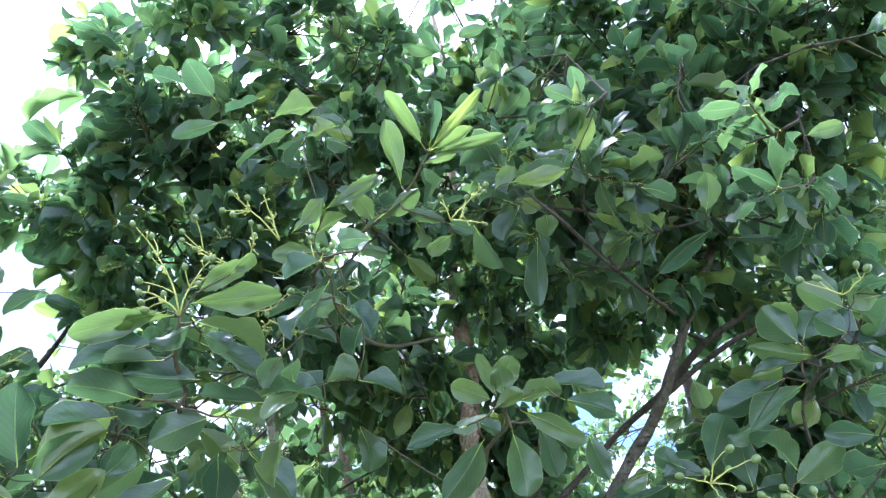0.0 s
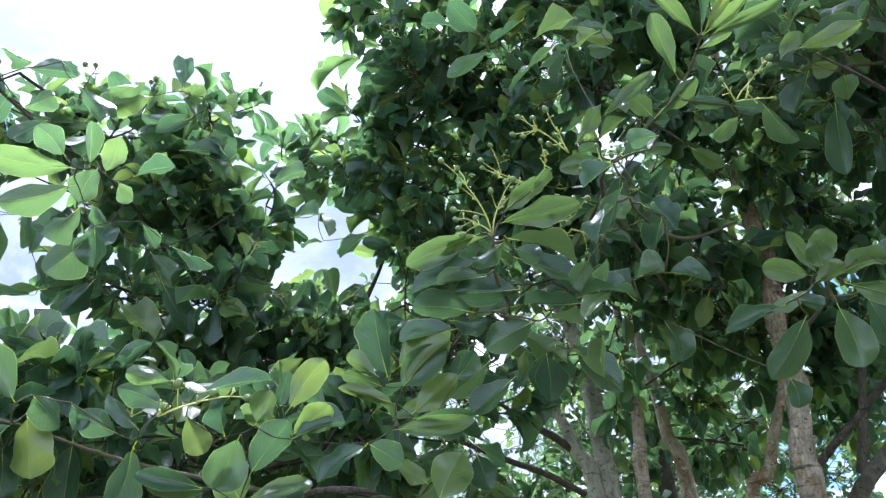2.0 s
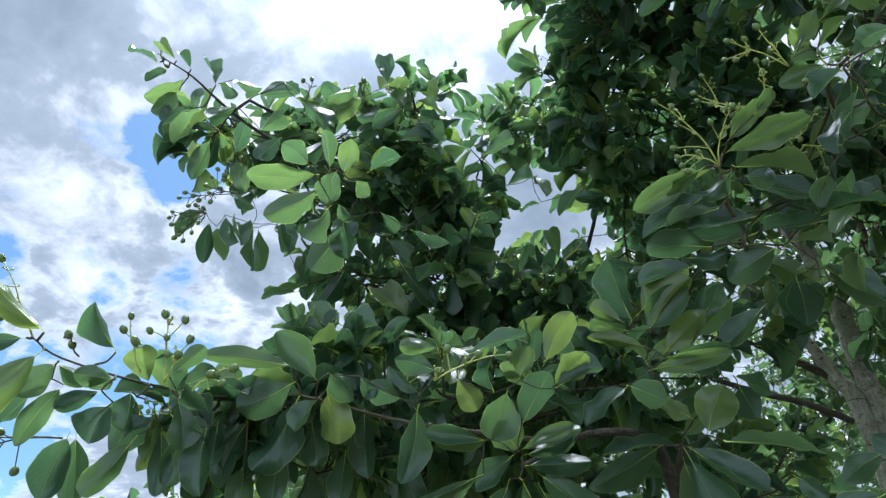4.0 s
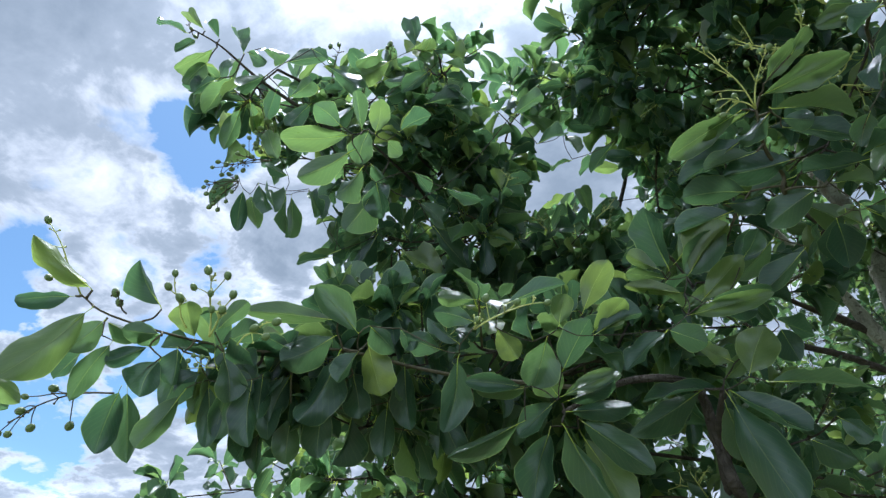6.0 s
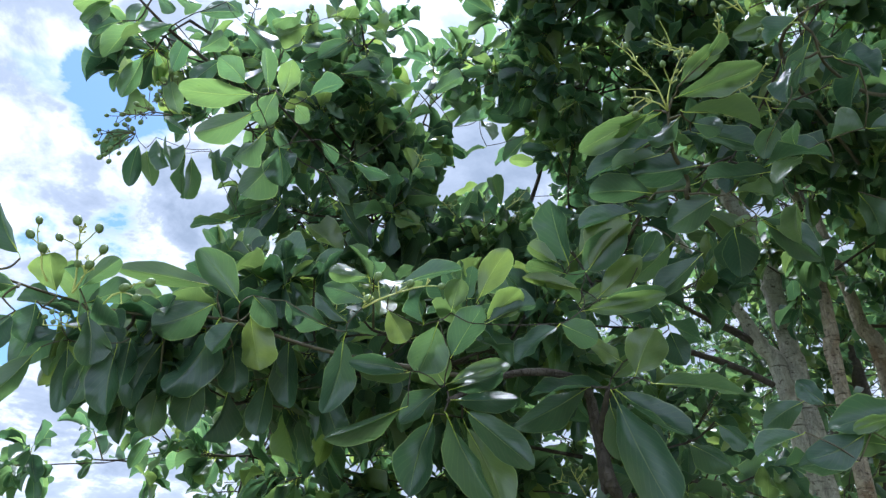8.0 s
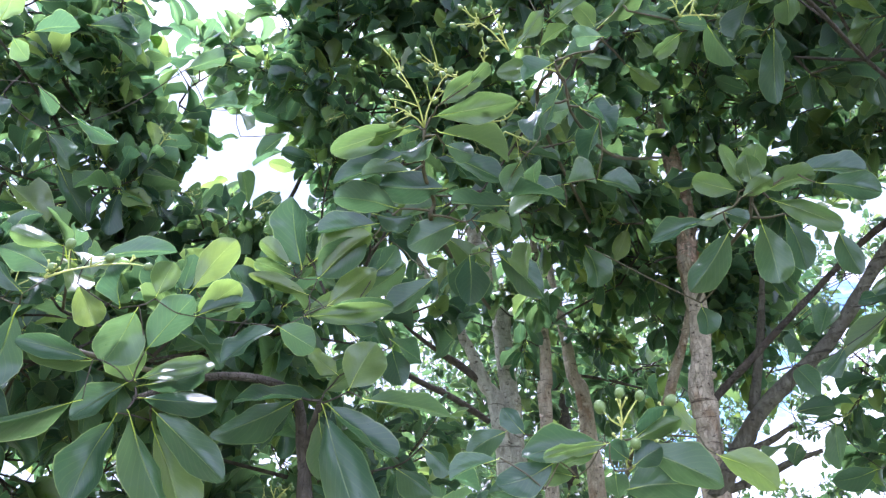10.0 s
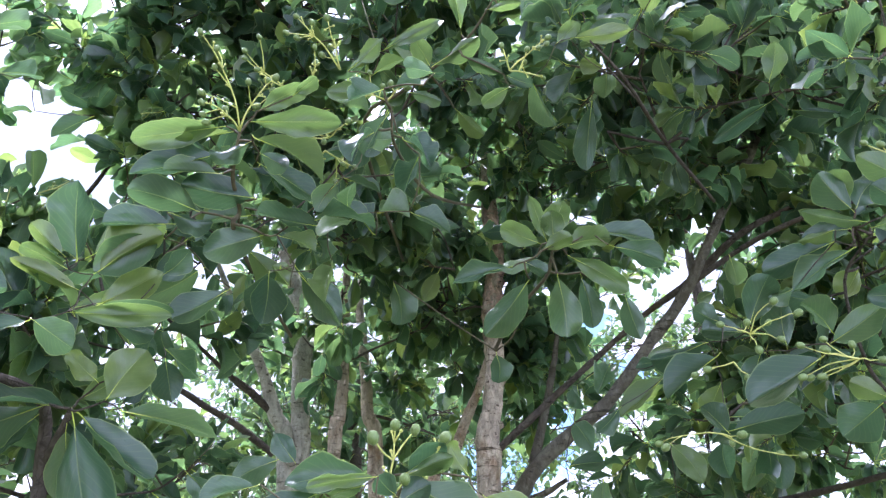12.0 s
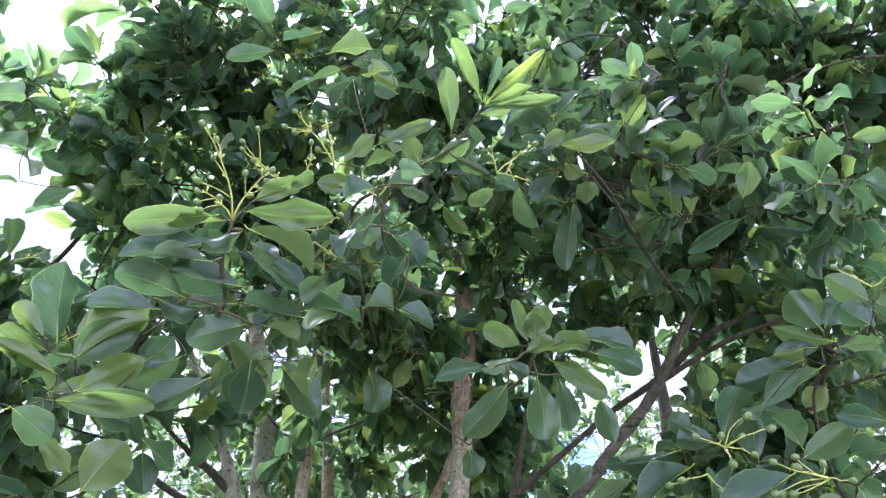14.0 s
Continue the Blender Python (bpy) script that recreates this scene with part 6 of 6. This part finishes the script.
fruit_cluster(spreading_tree, (-1.759, 1.007, 2.849), [(-1.889, 0.901, 2.845), (-1.908, 0.896, 2.830), (-1.872, 0.921, 2.837), (-1.863, 0.937, 2.825), (-1.834, 0.931, 2.868), (-1.837, 0.961, 2.822), (-1.892, 0.923, 2.809), (-1.792, 0.936, 2.912), (-1.781, 0.956, 2.896), (-1.813, 0.933, 2.890), (-1.778, 0.974, 2.874), (-1.803, 0.963, 2.859), (-1.833, 0.947, 2.847)], 0.0072, rng, TWIG)
fruit_cluster(spreading_tree, (-1.858, 0.965, 2.791), [(-1.935, 0.900, 2.791), (-1.953, 0.935, 2.721), (-1.935, 0.955, 2.713), (-1.947, 0.901, 2.775), (-1.947, 0.914, 2.757), (-1.939, 0.940, 2.729), (-1.874, 0.937, 2.811), (-1.859, 0.955, 2.803), (-1.905, 0.939, 2.772), (-1.922, 0.942, 2.747), (-1.907, 0.962, 2.736), (-1.927, 0.926, 2.763), (-1.884, 0.963, 2.763)], 0.0072, rng, TWIG)
fruit_cluster(spreading_tree, (-1.72, 0.988, 2.922), [(-1.734, 0.950, 2.961), (-1.755, 0.948, 2.938), (-1.726, 0.967, 2.946), (-1.770, 0.943, 2.927)], 0.0072, rng, TWIG)
fruit_cluster(spreading_tree, (-1.774, 0.97, 2.884), [(-1.773, 0.955, 2.907), (-1.751, 0.970, 2.912), (-1.785, 0.961, 2.884), (-1.762, 0.969, 2.899)], 0.0072, rng, TWIG)
fruit_cluster(spreading_tree, (-1.825, 0.716, 3.188), [(-1.826, 0.677, 3.243), (-1.829, 0.694, 3.215), (-1.827, 0.711, 3.193)], 0.0072, rng, TWIG)
fruit_cluster(spreading_tree, (-1.374, 1.126, 3.139), [(-1.362, 1.112, 3.173), (-1.374, 1.110, 3.162)], 0.0072, rng, TWIG)
fruit_cluster(spreading_tree, (-1.517, 1.022, 3.116), [(-1.510, 0.994, 3.166), (-1.488, 1.009, 3.171), (-1.538, 1.038, 3.070)], 0.0072, rng, TWIG)
fruit_cluster(spreading_tree, (-0.943, 1.645, 3.809), [(-1.117, 1.623, 3.856), (-1.082, 1.621, 3.854), (-1.079, 1.633, 3.839), (-1.043, 1.628, 3.841)], 0.0072, rng, TWIG)
fruit_cluster(spreading_tree, (-0.402, 1.68, 3.705), [(-0.456, 1.626, 3.778), (-0.440, 1.621, 3.781), (-0.411, 1.668, 3.721), (-0.384, 1.655, 3.734), (-0.505, 1.633, 3.774)], 0.0072, rng, TWIG)
fruit_cluster(spreading_tree, (-0.14, 1.548, 3.836), [(-0.156, 1.493, 3.905), (-0.135, 1.476, 3.923), (-0.096, 1.470, 3.926), (-0.059, 1.490, 3.897), (-0.109, 1.516, 3.871), (-0.216, 1.513, 3.887)], 0.0072, rng, TWIG)
fruit_cluster(spreading_tree, (0.561, 1.516, 3.795), [(0.533, 1.498, 3.820), (0.564, 1.485, 3.833), (0.592, 1.493, 3.820), (0.581, 1.509, 3.801)], 0.0072, rng, TWIG)
CLUMPS_C0 = [
    (-0.69, 1.61, 3.98, 0.16, 10),
    (-0.84, 1.65, 3.87, 0.16, 10),
    (-0.52, 1.70, 4.17, 0.17, 8),
    (-0.33, 1.72, 4.12, 0.20, 10),
    (-0.92, 1.56, 3.91, 0.10, 4),
    (-0.16, 1.73, 4.25, 0.20, 10),
]
CLUMPS_C = [
    (-1.90, 1.20, 3.25, 0.18, 10),
    (-1.77, 1.36, 3.28, 0.19, 10),
    (-1.62, 1.50, 3.27, 0.19, 10),
    (-1.90, 1.00, 3.22, 0.13, 6),
    (-1.90, 1.38, 3.10, 0.17, 9),
    (-1.72, 1.57, 3.04, 0.23, 12),
    (-1.49, 1.61, 3.04, 0.12, 5),
    (-1.77, 1.57, 2.77, 0.20, 11),
    (-1.47, 1.57, 2.71, 0.21, 14),
    (-1.39, 1.80, 2.90, 0.18, 10),
    (-0.95, 1.92, 3.47, 0.21, 12),
]
CLUMPS_C2 = [
    (-1.40, 1.79, 3.21, 0.10, 4),
    (-1.41, 1.83, 3.04, 0.11, 5),
    (-1.38, 1.40, 3.27, 0.10, 6),
    (-1.47, 1.47, 2.90, 0.13, 8),
    (-1.36, 1.84, 2.67, 0.20, 16),
    (-1.37, 2.29, 2.86, 0.18, 10),
    (-1.59, 1.65, 2.44, 0.17, 12),
    (-1.44, 1.78, 2.44, 0.17, 12),
    (-1.11, 2.12, 3.41, 0.11, 4),
    (-1.15, 2.46, 3.31, 0.14, 5),
    (-0.89, 2.14, 3.22, 0.19, 14),
    (-0.74, 1.98, 3.41, 0.20, 16),
    (-0.52, 1.97, 3.27, 0.19, 14),
    (-1.71, 1.27, 2.21, 0.15, 12),
    (-1.72, 1.58, 2.18, 0.16, 12),
    (-2.51, 1.85, 2.12, 0.14, 8),
    (-2.01, 1.73, 2.03, 0.18, 14),
    (-1.68, 1.76, 1.97, 0.18, 16),
    (-1.42, 1.88, 1.91, 0.17, 16),
] + [
    (-2.93, 1.55, 2.05, 0.08, 3),
    (-2.72, 1.71, 2.07, 0.09, 4),
]
rng = random.Random(105)
crown(spreading_tree, (STEM_S, LIMB_S), CLUMPS_C0 + CLUMPS_C + CLUMPS_C2, rng, "green leaves in whorls against the sky", BARK_DARK, (0.105, 0.155), thick=1.3, singles=300, near=1.55, fruiting=0.14)

# ---------------------------------------------------------------- trees behind
rear_stem = [(1.9, 3.9, -0.05, 0.09), (1.85, 3.85, 1.5, 0.07), (1.7, 3.8, 3.0, 0.05), (1.6, 3.6, 4.4, 0.006)]
rear_tree = thing("tree", "broadleaf tree standing behind, its leaves seen small", "tree", "trees")
limb(rear_tree, "trunk", rear_stem, BARK_DARK, 10, 0.12)
REAR_1a = [
    (2.61, 2.71, 2.95, 0.30, 11),
    (2.89, 3.44, 3.59, 0.37, 13),
    (2.68, 3.04, 3.76, 0.35, 12),
    (2.51, 2.80, 4.33, 0.35, 8),
    (2.01, 2.31, 4.25, 0.31, 8),
    (2.13, 2.49, 4.99, 0.36, 12),
    (2.21, 2.97, 2.19, 0.28, 10),
    (2.35, 3.24, 2.87, 0.32, 11),
    (2.70, 3.70, 3.67, 0.38, 14),
    (2.52, 3.63, 4.25, 0.39, 11),
    (2.52, 3.25, 4.64, 0.39, 12),
    (1.73, 2.37, 4.18, 0.30, 12),
    (1.53, 2.09, 4.20, 0.28, 12),
    (2.66, 4.19, 2.17, 0.37, 10),
    (2.06, 3.48, 2.39, 0.31, 15),
    (2.62, 4.70, 3.41, 0.43, 19),
    (2.12, 3.28, 3.23, 0.32, 14),
    (2.35, 3.71, 3.90, 0.37, 9),
    (1.63, 2.93, 4.09, 0.32, 10),
]
REAR_1b = [
    (1.75, 2.92, 4.57, 0.34, 10),
    (1.49, 2.53, 4.84, 0.33, 10),
    (2.46, 5.27, 4.18, 0.48, 21),
    (1.43, 3.27, 4.00, 0.32, 10),
    (1.38, 2.80, 4.21, 0.31, 9),
    (1.25, 2.66, 4.56, 0.32, 11),
    (2.22, 5.72, 2.99, 0.47, 16),
    (1.92, 5.69, 3.59, 0.48, 21),
    (1.67, 5.02, 3.94, 0.44, 19),
    (1.53, 3.94, 4.11, 0.37, 8),
    (1.32, 3.46, 4.32, 0.35, 12),
    (1.10, 2.94, 4.14, 0.31, 11),
    (1.06, 2.77, 4.61, 0.32, 10),
    (1.71, 7.58, 2.85, 0.59, 22),
    (1.77, 6.34, 3.25, 0.51, 16),
    (1.02, 4.16, 4.20, 0.38, 12),
    (0.98, 3.87, 4.20, 0.36, 8),
]
REAR_1c = [
    (0.88, 3.20, 4.50, 0.33, 10),
    (0.62, 2.76, 4.58, 0.31, 9),
]
rng = random.Random(106)
crown(rear_tree, (rear_stem,), REAR_1a + REAR_1b + REAR_1c, rng, "green leaves in whorls with sky between", BARK_DARK, (0.07, 0.11), thick=1.5, far=True)
rear_stem = [(-0.3, 4.6, -0.05, 0.09), (-0.25, 4.6, 1.5, 0.07), (-0.3, 4.5, 3.0, 0.05), (-0.35, 4.3, 4.4, 0.006)]
rear_tree = thing("tree", "broadleaf tree standing behind, its leaves seen small", "tree", "trees")
limb(rear_tree, "trunk", rear_stem, BARK_DARK, 10, 0.12)
REAR_2a = [
    (1.31, 7.29, 2.61, 0.56, 22),
    (0.93, 6.77, 3.36, 0.53, 22),
    (1.05, 6.71, 4.60, 0.56, 15),
    (0.62, 3.28, 3.36, 0.28, 8),
    (0.37, 2.97, 3.80, 0.28, 10),
    (0.54, 3.13, 4.24, 0.31, 11),
    (0.41, 2.69, 4.36, 0.29, 9),
    (0.63, 6.93, 2.37, 0.53, 21),
    (0.44, 6.35, 3.22, 0.49, 16),
    (0.42, 6.79, 4.00, 0.54, 19),
    (0.41, 5.15, 3.92, 0.43, 19),
    (0.29, 4.34, 4.22, 0.38, 9),
    (0.11, 3.22, 3.95, 0.30, 10),
    (0.30, 3.44, 4.68, 0.35, 12),
    (0.13, 3.24, 5.05, 0.36, 10),
    (-0.31, 5.71, 2.17, 0.43, 22),
    (-0.07, 5.68, 2.72, 0.44, 22),
    (-0.31, 6.51, 3.97, 0.52, 21),
    (-0.01, 3.99, 3.46, 0.33, 14),
]
REAR_2b = [
    (-0.03, 4.37, 4.17, 0.38, 8),
    (-0.09, 4.00, 4.43, 0.37, 9),
    (-0.04, 3.51, 4.50, 0.34, 11),
    (-0.08, 2.94, 4.59, 0.32, 9),
    (-0.89, 7.08, 2.68, 0.54, 21),
    (-1.07, 7.45, 3.37, 0.58, 15),
    (-0.65, 6.35, 3.87, 0.51, 19),
    (-0.80, 5.45, 3.92, 0.45, 19),
    (-0.48, 4.09, 3.83, 0.35, 12),
    (-0.40, 3.41, 4.07, 0.32, 12),
    (-0.41, 2.99, 4.09, 0.30, 8),
    (-0.35, 2.67, 4.34, 0.29, 9),
    (-1.67, 7.28, 2.65, 0.57, 15),
    (-1.41, 6.14, 3.16, 0.49, 16),
    (-1.05, 4.32, 3.75, 0.37, 5),
    (-0.69, 3.34, 3.44, 0.29, 11),
    (-0.80, 3.10, 3.97, 0.30, 7),
    (-0.77, 3.53, 4.66, 0.36, 4),
]
REAR_2c = [
    (-0.54, 2.68, 4.56, 0.31, 9),
    (-1.32, 3.86, 2.67, 0.32, 10),
    (-1.60, 5.26, 3.35, 0.43, 18),
    (-1.17, 3.29, 3.65, 0.31, 6),
    (-1.06, 3.05, 3.96, 0.30, 6),
    (-0.99, 2.94, 4.65, 0.33, 5),
]
# low boughs seen between the stems in front
LOW_2 = [(-1.35 + 0.1 * k + rng.uniform(-0.12, 0.12), rng.uniform(3.4, 5.0), rng.uniform(2.05, 3.25), rng.uniform(0.18, 0.26), rng.randint(4, 7)) for k in range(19)]
LOW_2 += [(rng.uniform(-1.3, 0.5), rng.uniform(3.5, 5.2), rng.uniform(2.0, 3.3), rng.uniform(0.18, 0.26), rng.randint(3, 6)) for _ in range(20)]
rng = random.Random(107)
crown(rear_tree, (rear_stem,), REAR_2a + REAR_2b + REAR_2c, rng, "green leaves in whorls with sky between", BARK_DARK, (0.06, 0.095), thick=2.3, far=True)
rng = random.Random(108)
crown(rear_tree, (rear_stem,), LOW_2, rng, "larger leaves of the lower boughs", BARK_DARK, (0.08, 0.125), thick=1.6, far=True)
rear_stem = [(-2.1, 3.2, -0.05, 0.09), (-2.1, 3.2, 1.2, 0.07), (-1.9, 3.1, 2.2, 0.045), (-1.85, 3.15, 2.8, 0.02), (-1.8, 3.2, 3.2, 0.005)]
rear_tree = thing("tree", "broadleaf tree standing behind, its leaves seen small", "tree", "trees")
limb(rear_tree, "trunk", rear_stem, BARK_DARK, 10, 0.12)
REAR_3a = [
    (-1.62, 4.42, 3.54, 0.38, 9),
    (-1.59, 3.32, 2.48, 0.28, 12),
    (-1.73, 4.17, 3.04, 0.36, 10),
    (-1.61, 3.58, 3.39, 0.32, 9),
    (-1.61, 3.86, 3.80, 0.36, 6),
    (-2.14, 3.88, 2.12, 0.33, 11),
    (-1.77, 3.20, 2.52, 0.28, 9),
    (-2.16, 4.09, 3.00, 0.36, 11),
    (-1.85, 3.45, 3.23, 0.32, 11),
    (-2.12, 2.90, 2.16, 0.27, 10),
    (-1.93, 2.70, 2.46, 0.26, 12),
    (-2.57, 3.68, 3.13, 0.36, 8),
    (-1.93, 2.65, 3.09, 0.27, 10),
    (-2.37, 2.95, 2.47, 0.29, 11),
    (-2.33, 2.87, 2.93, 0.30, 11),
    (-2.39, 2.70, 3.15, 0.30, 12),
    (-2.54, 2.40, 1.99, 0.26, 8),
    (-2.50, 2.28, 2.42, 0.26, 10),
    (-2.32, 2.21, 2.58, 0.25, 11),
]
rng = random.Random(109)
crown(rear_tree, (rear_stem,), REAR_3a, rng, "green leaves in whorls with sky between", BARK_DARK, (0.055, 0.09), thick=2.6, far=True)
rear_stem = [(-0.6, 7.6, -0.05, 0.09), (-0.5, 7.6, 1.5, 0.08), (-0.4, 7.4, 3.2, 0.06), (-0.3, 7.2, 4.8, 0.01)]
rear_tree = thing("tree", "broadleaf tree standing behind, its leaves seen small", "tree", "trees")
limb(rear_tree, "trunk", rear_stem, BARK_DARK, 10, 0.12)
REAR_4a = [
    (3.86, 6.50, 1.94, 0.45, 19),
    (4.34, 7.16, 2.45, 0.51, 17),
    (3.68, 6.75, 3.80, 0.48, 24),
    (3.69, 6.05, 4.05, 0.45, 17),
    (2.91, 4.92, 4.17, 0.38, 20),
    (3.76, 7.41, 1.92, 0.50, 18),
    (3.48, 7.25, 2.44, 0.49, 24),
    (2.93, 5.80, 2.57, 0.39, 20),
    (3.48, 6.80, 3.15, 0.47, 22),
    (2.76, 5.47, 3.35, 0.38, 17),
    (3.21, 6.44, 4.28, 0.46, 17),
    (3.16, 6.15, 4.72, 0.46, 24),
    (3.04, 7.66, 1.82, 0.49, 22),
    (2.44, 5.59, 3.94, 0.39, 21),
    (2.68, 6.29, 4.66, 0.45, 23),
    (2.11, 6.09, 1.67, 0.39, 17),
    (1.89, 5.74, 2.02, 0.36, 24),
    (2.10, 5.74, 2.67, 0.37, 18),
    (2.31, 7.03, 3.28, 0.46, 23),
]
REAR_4b = [
    (1.71, 5.93, 1.76, 0.37, 21),
    (1.95, 7.33, 2.26, 0.46, 18),
    (1.82, 6.00, 2.88, 0.38, 22),
    (1.79, 6.94, 3.86, 0.45, 21),
    (1.72, 6.15, 4.45, 0.42, 24),
    (1.55, 8.19, 1.75, 0.50, 18),
    (1.53, 6.52, 2.29, 0.40, 22),
    (1.64, 7.06, 4.30, 0.47, 24),
    (1.15, 6.19, 4.45, 0.42, 18),
    (1.14, 7.22, 1.79, 0.44, 21),
    (1.02, 6.59, 2.33, 0.40, 24),
    (0.85, 6.48, 2.54, 0.40, 17),
    (1.29, 7.53, 3.67, 0.48, 24),
    (0.74, 5.62, 3.78, 0.37, 18),
    (1.08, 6.19, 4.27, 0.41, 17),
    (0.55, 6.76, 1.64, 0.41, 18),
]
REAR_4c = [
    (0.45, 6.61, 2.17, 0.40, 17),
    (0.66, 7.55, 2.83, 0.46, 24),
    (0.42, 6.19, 2.87, 0.38, 23),
    (0.53, 7.73, 3.83, 0.48, 21),
    (0.54, 5.69, 3.52, 0.36, 22),
    (0.41, 6.49, 4.56, 0.43, 22),
    (-0.01, 7.50, 1.94, 0.45, 20),
    (0.13, 6.44, 2.07, 0.39, 22),
    (-0.03, 6.93, 2.69, 0.42, 19),
    (0.16, 6.93, 3.24, 0.43, 24),
    (0.27, 7.02, 3.54, 0.44, 20),
    (0.02, 7.78, 4.53, 0.50, 21),
    (0.31, 6.74, 4.53, 0.44, 20),
    (-0.25, 8.27, 1.93, 0.50, 17),
    (-0.37, 7.25, 2.21, 0.44, 24),
    (-0.42, 6.38, 2.64, 0.39, 24),
    (-0.20, 7.88, 3.29, 0.48, 19),
    (-0.24, 7.96, 4.10, 0.50, 19),
    (-0.22, 5.97, 3.65, 0.38, 19),
]
REAR_4d = [
    (-0.41, 6.07, 4.05, 0.39, 18),
    (-0.65, 7.83, 1.84, 0.47, 23),
    (-0.67, 5.94, 2.24, 0.36, 19),
    (-0.85, 6.55, 2.47, 0.40, 20),
    (-0.55, 5.94, 2.92, 0.37, 18),
    (-1.02, 7.90, 3.74, 0.50, 18),
    (-0.93, 7.07, 4.22, 0.46, 18),
    (-0.48, 5.85, 4.21, 0.39, 18),
    (-1.12, 6.01, 1.88, 0.37, 24),
    (-1.05, 6.15, 2.12, 0.38, 20),
    (-1.20, 6.14, 2.49, 0.38, 18),
    (-1.19, 8.01, 3.32, 0.50, 17),
    (-1.22, 8.00, 4.13, 0.51, 24),
    (-1.21, 7.80, 4.36, 0.50, 20),
    (-0.99, 5.48, 3.92, 0.36, 19),
    (-1.79, 7.19, 1.92, 0.45, 20),
    (-1.68, 7.11, 2.24, 0.44, 23),
    (-1.75, 8.03, 2.92, 0.50, 23),
    (-1.66, 7.67, 3.54, 0.49, 18),
]
REAR_4e = [
    (-1.28, 5.77, 3.19, 0.37, 24),
    (-1.31, 5.72, 3.81, 0.38, 17),
    (-1.91, 7.48, 5.06, 0.51, 22),
    (-1.81, 5.96, 1.85, 0.37, 21),
    (-2.14, 7.16, 2.14, 0.45, 19),
    (-1.94, 6.43, 2.59, 0.41, 19),
    (-2.38, 7.73, 3.60, 0.50, 23),
    (-2.48, 7.74, 3.84, 0.51, 19),
]
rng = random.Random(110)
crown(rear_tree, (rear_stem,), REAR_4a + REAR_4b + REAR_4c + REAR_4d + REAR_4e, rng, "green leaves in whorls with sky between", BARK_DARK, (0.06, 0.095), thick=1.25, far=True)
rear_stem = [(-1.2, 10.4, -0.05, 0.1), (-1.1, 10.4, 1.5, 0.085), (-1.0, 10.2, 3.4, 0.06), (-0.9, 10.0, 5.2, 0.01)]
rear_tree = thing("tree", "broadleaf tree standing behind, its leaves seen small", "tree", "trees")
limb(rear_tree, "trunk", rear_stem, BARK_DARK, 10, 0.12)
REAR_5a = [
    (5.77, 9.57, 1.96, 0.67, 21),
    (4.46, 7.80, 3.30, 0.55, 20),
    (5.00, 8.15, 5.28, 0.62, 20),
    (4.62, 9.41, 5.20, 0.67, 20),
    (3.08, 7.92, 5.10, 0.55, 20),
    (3.65, 10.57, 2.67, 0.67, 19),
    (2.44, 10.03, 5.51, 0.66, 18),
    (2.17, 9.67, 2.59, 0.60, 24),
    (1.82, 8.61, 5.23, 0.57, 23),
    (0.80, 8.73, 5.08, 0.57, 23),
    (0.65, 10.43, 2.07, 0.63, 17),
    (0.51, 10.10, 2.84, 0.61, 21),
    (0.30, 10.08, 3.29, 0.61, 22),
    (0.29, 9.00, 3.62, 0.55, 23),
    (0.53, 10.71, 4.89, 0.67, 24),
    (0.50, 10.14, 6.02, 0.67, 23),
    (-0.05, 10.70, 1.59, 0.64, 23),
    (-0.08, 10.36, 2.63, 0.63, 19),
]
REAR_5b = [
    (-0.29, 9.80, 3.32, 0.60, 17),
    (-0.22, 10.52, 4.05, 0.65, 18),
    (-0.10, 9.59, 4.46, 0.60, 22),
    (0.07, 9.57, 5.11, 0.61, 18),
    (-0.81, 9.22, 1.68, 0.56, 21),
    (-1.16, 10.14, 2.86, 0.62, 20),
    (-0.58, 9.64, 3.11, 0.59, 25),
    (-0.62, 9.80, 4.29, 0.61, 20),
    (-0.64, 8.89, 4.74, 0.57, 22),
    (-0.78, 8.89, 4.96, 0.57, 25),
    (-1.96, 11.07, 2.11, 0.68, 17),
    (-1.61, 9.36, 2.70, 0.57, 21),
    (-2.00, 10.57, 3.33, 0.65, 18),
    (-1.67, 9.86, 3.89, 0.62, 20),
    (-1.74, 9.55, 4.87, 0.62, 23),
    (-1.35, 8.77, 5.33, 0.58, 21),
    (-2.10, 8.87, 1.80, 0.55, 18),
    (-2.53, 10.55, 2.49, 0.65, 21),
    (-2.68, 10.27, 3.66, 0.65, 20),
]
REAR_5c = [
    (-2.07, 10.33, 4.22, 0.65, 25),
    (-2.27, 10.73, 4.85, 0.69, 23),
    (-1.93, 8.42, 5.19, 0.56, 21),
    (-2.84, 8.95, 1.94, 0.56, 18),
    (-2.78, 8.84, 2.75, 0.56, 17),
    (-2.62, 9.44, 3.46, 0.60, 21),
    (-3.01, 8.86, 3.95, 0.58, 23),
    (-2.69, 9.91, 4.73, 0.64, 18),
]
rng = random.Random(111)
crown(rear_tree, (rear_stem,), REAR_5a + REAR_5b + REAR_5c, rng, "green leaves in whorls with sky between", BARK_DARK, (0.075, 0.12), thick=0.95, far=True)
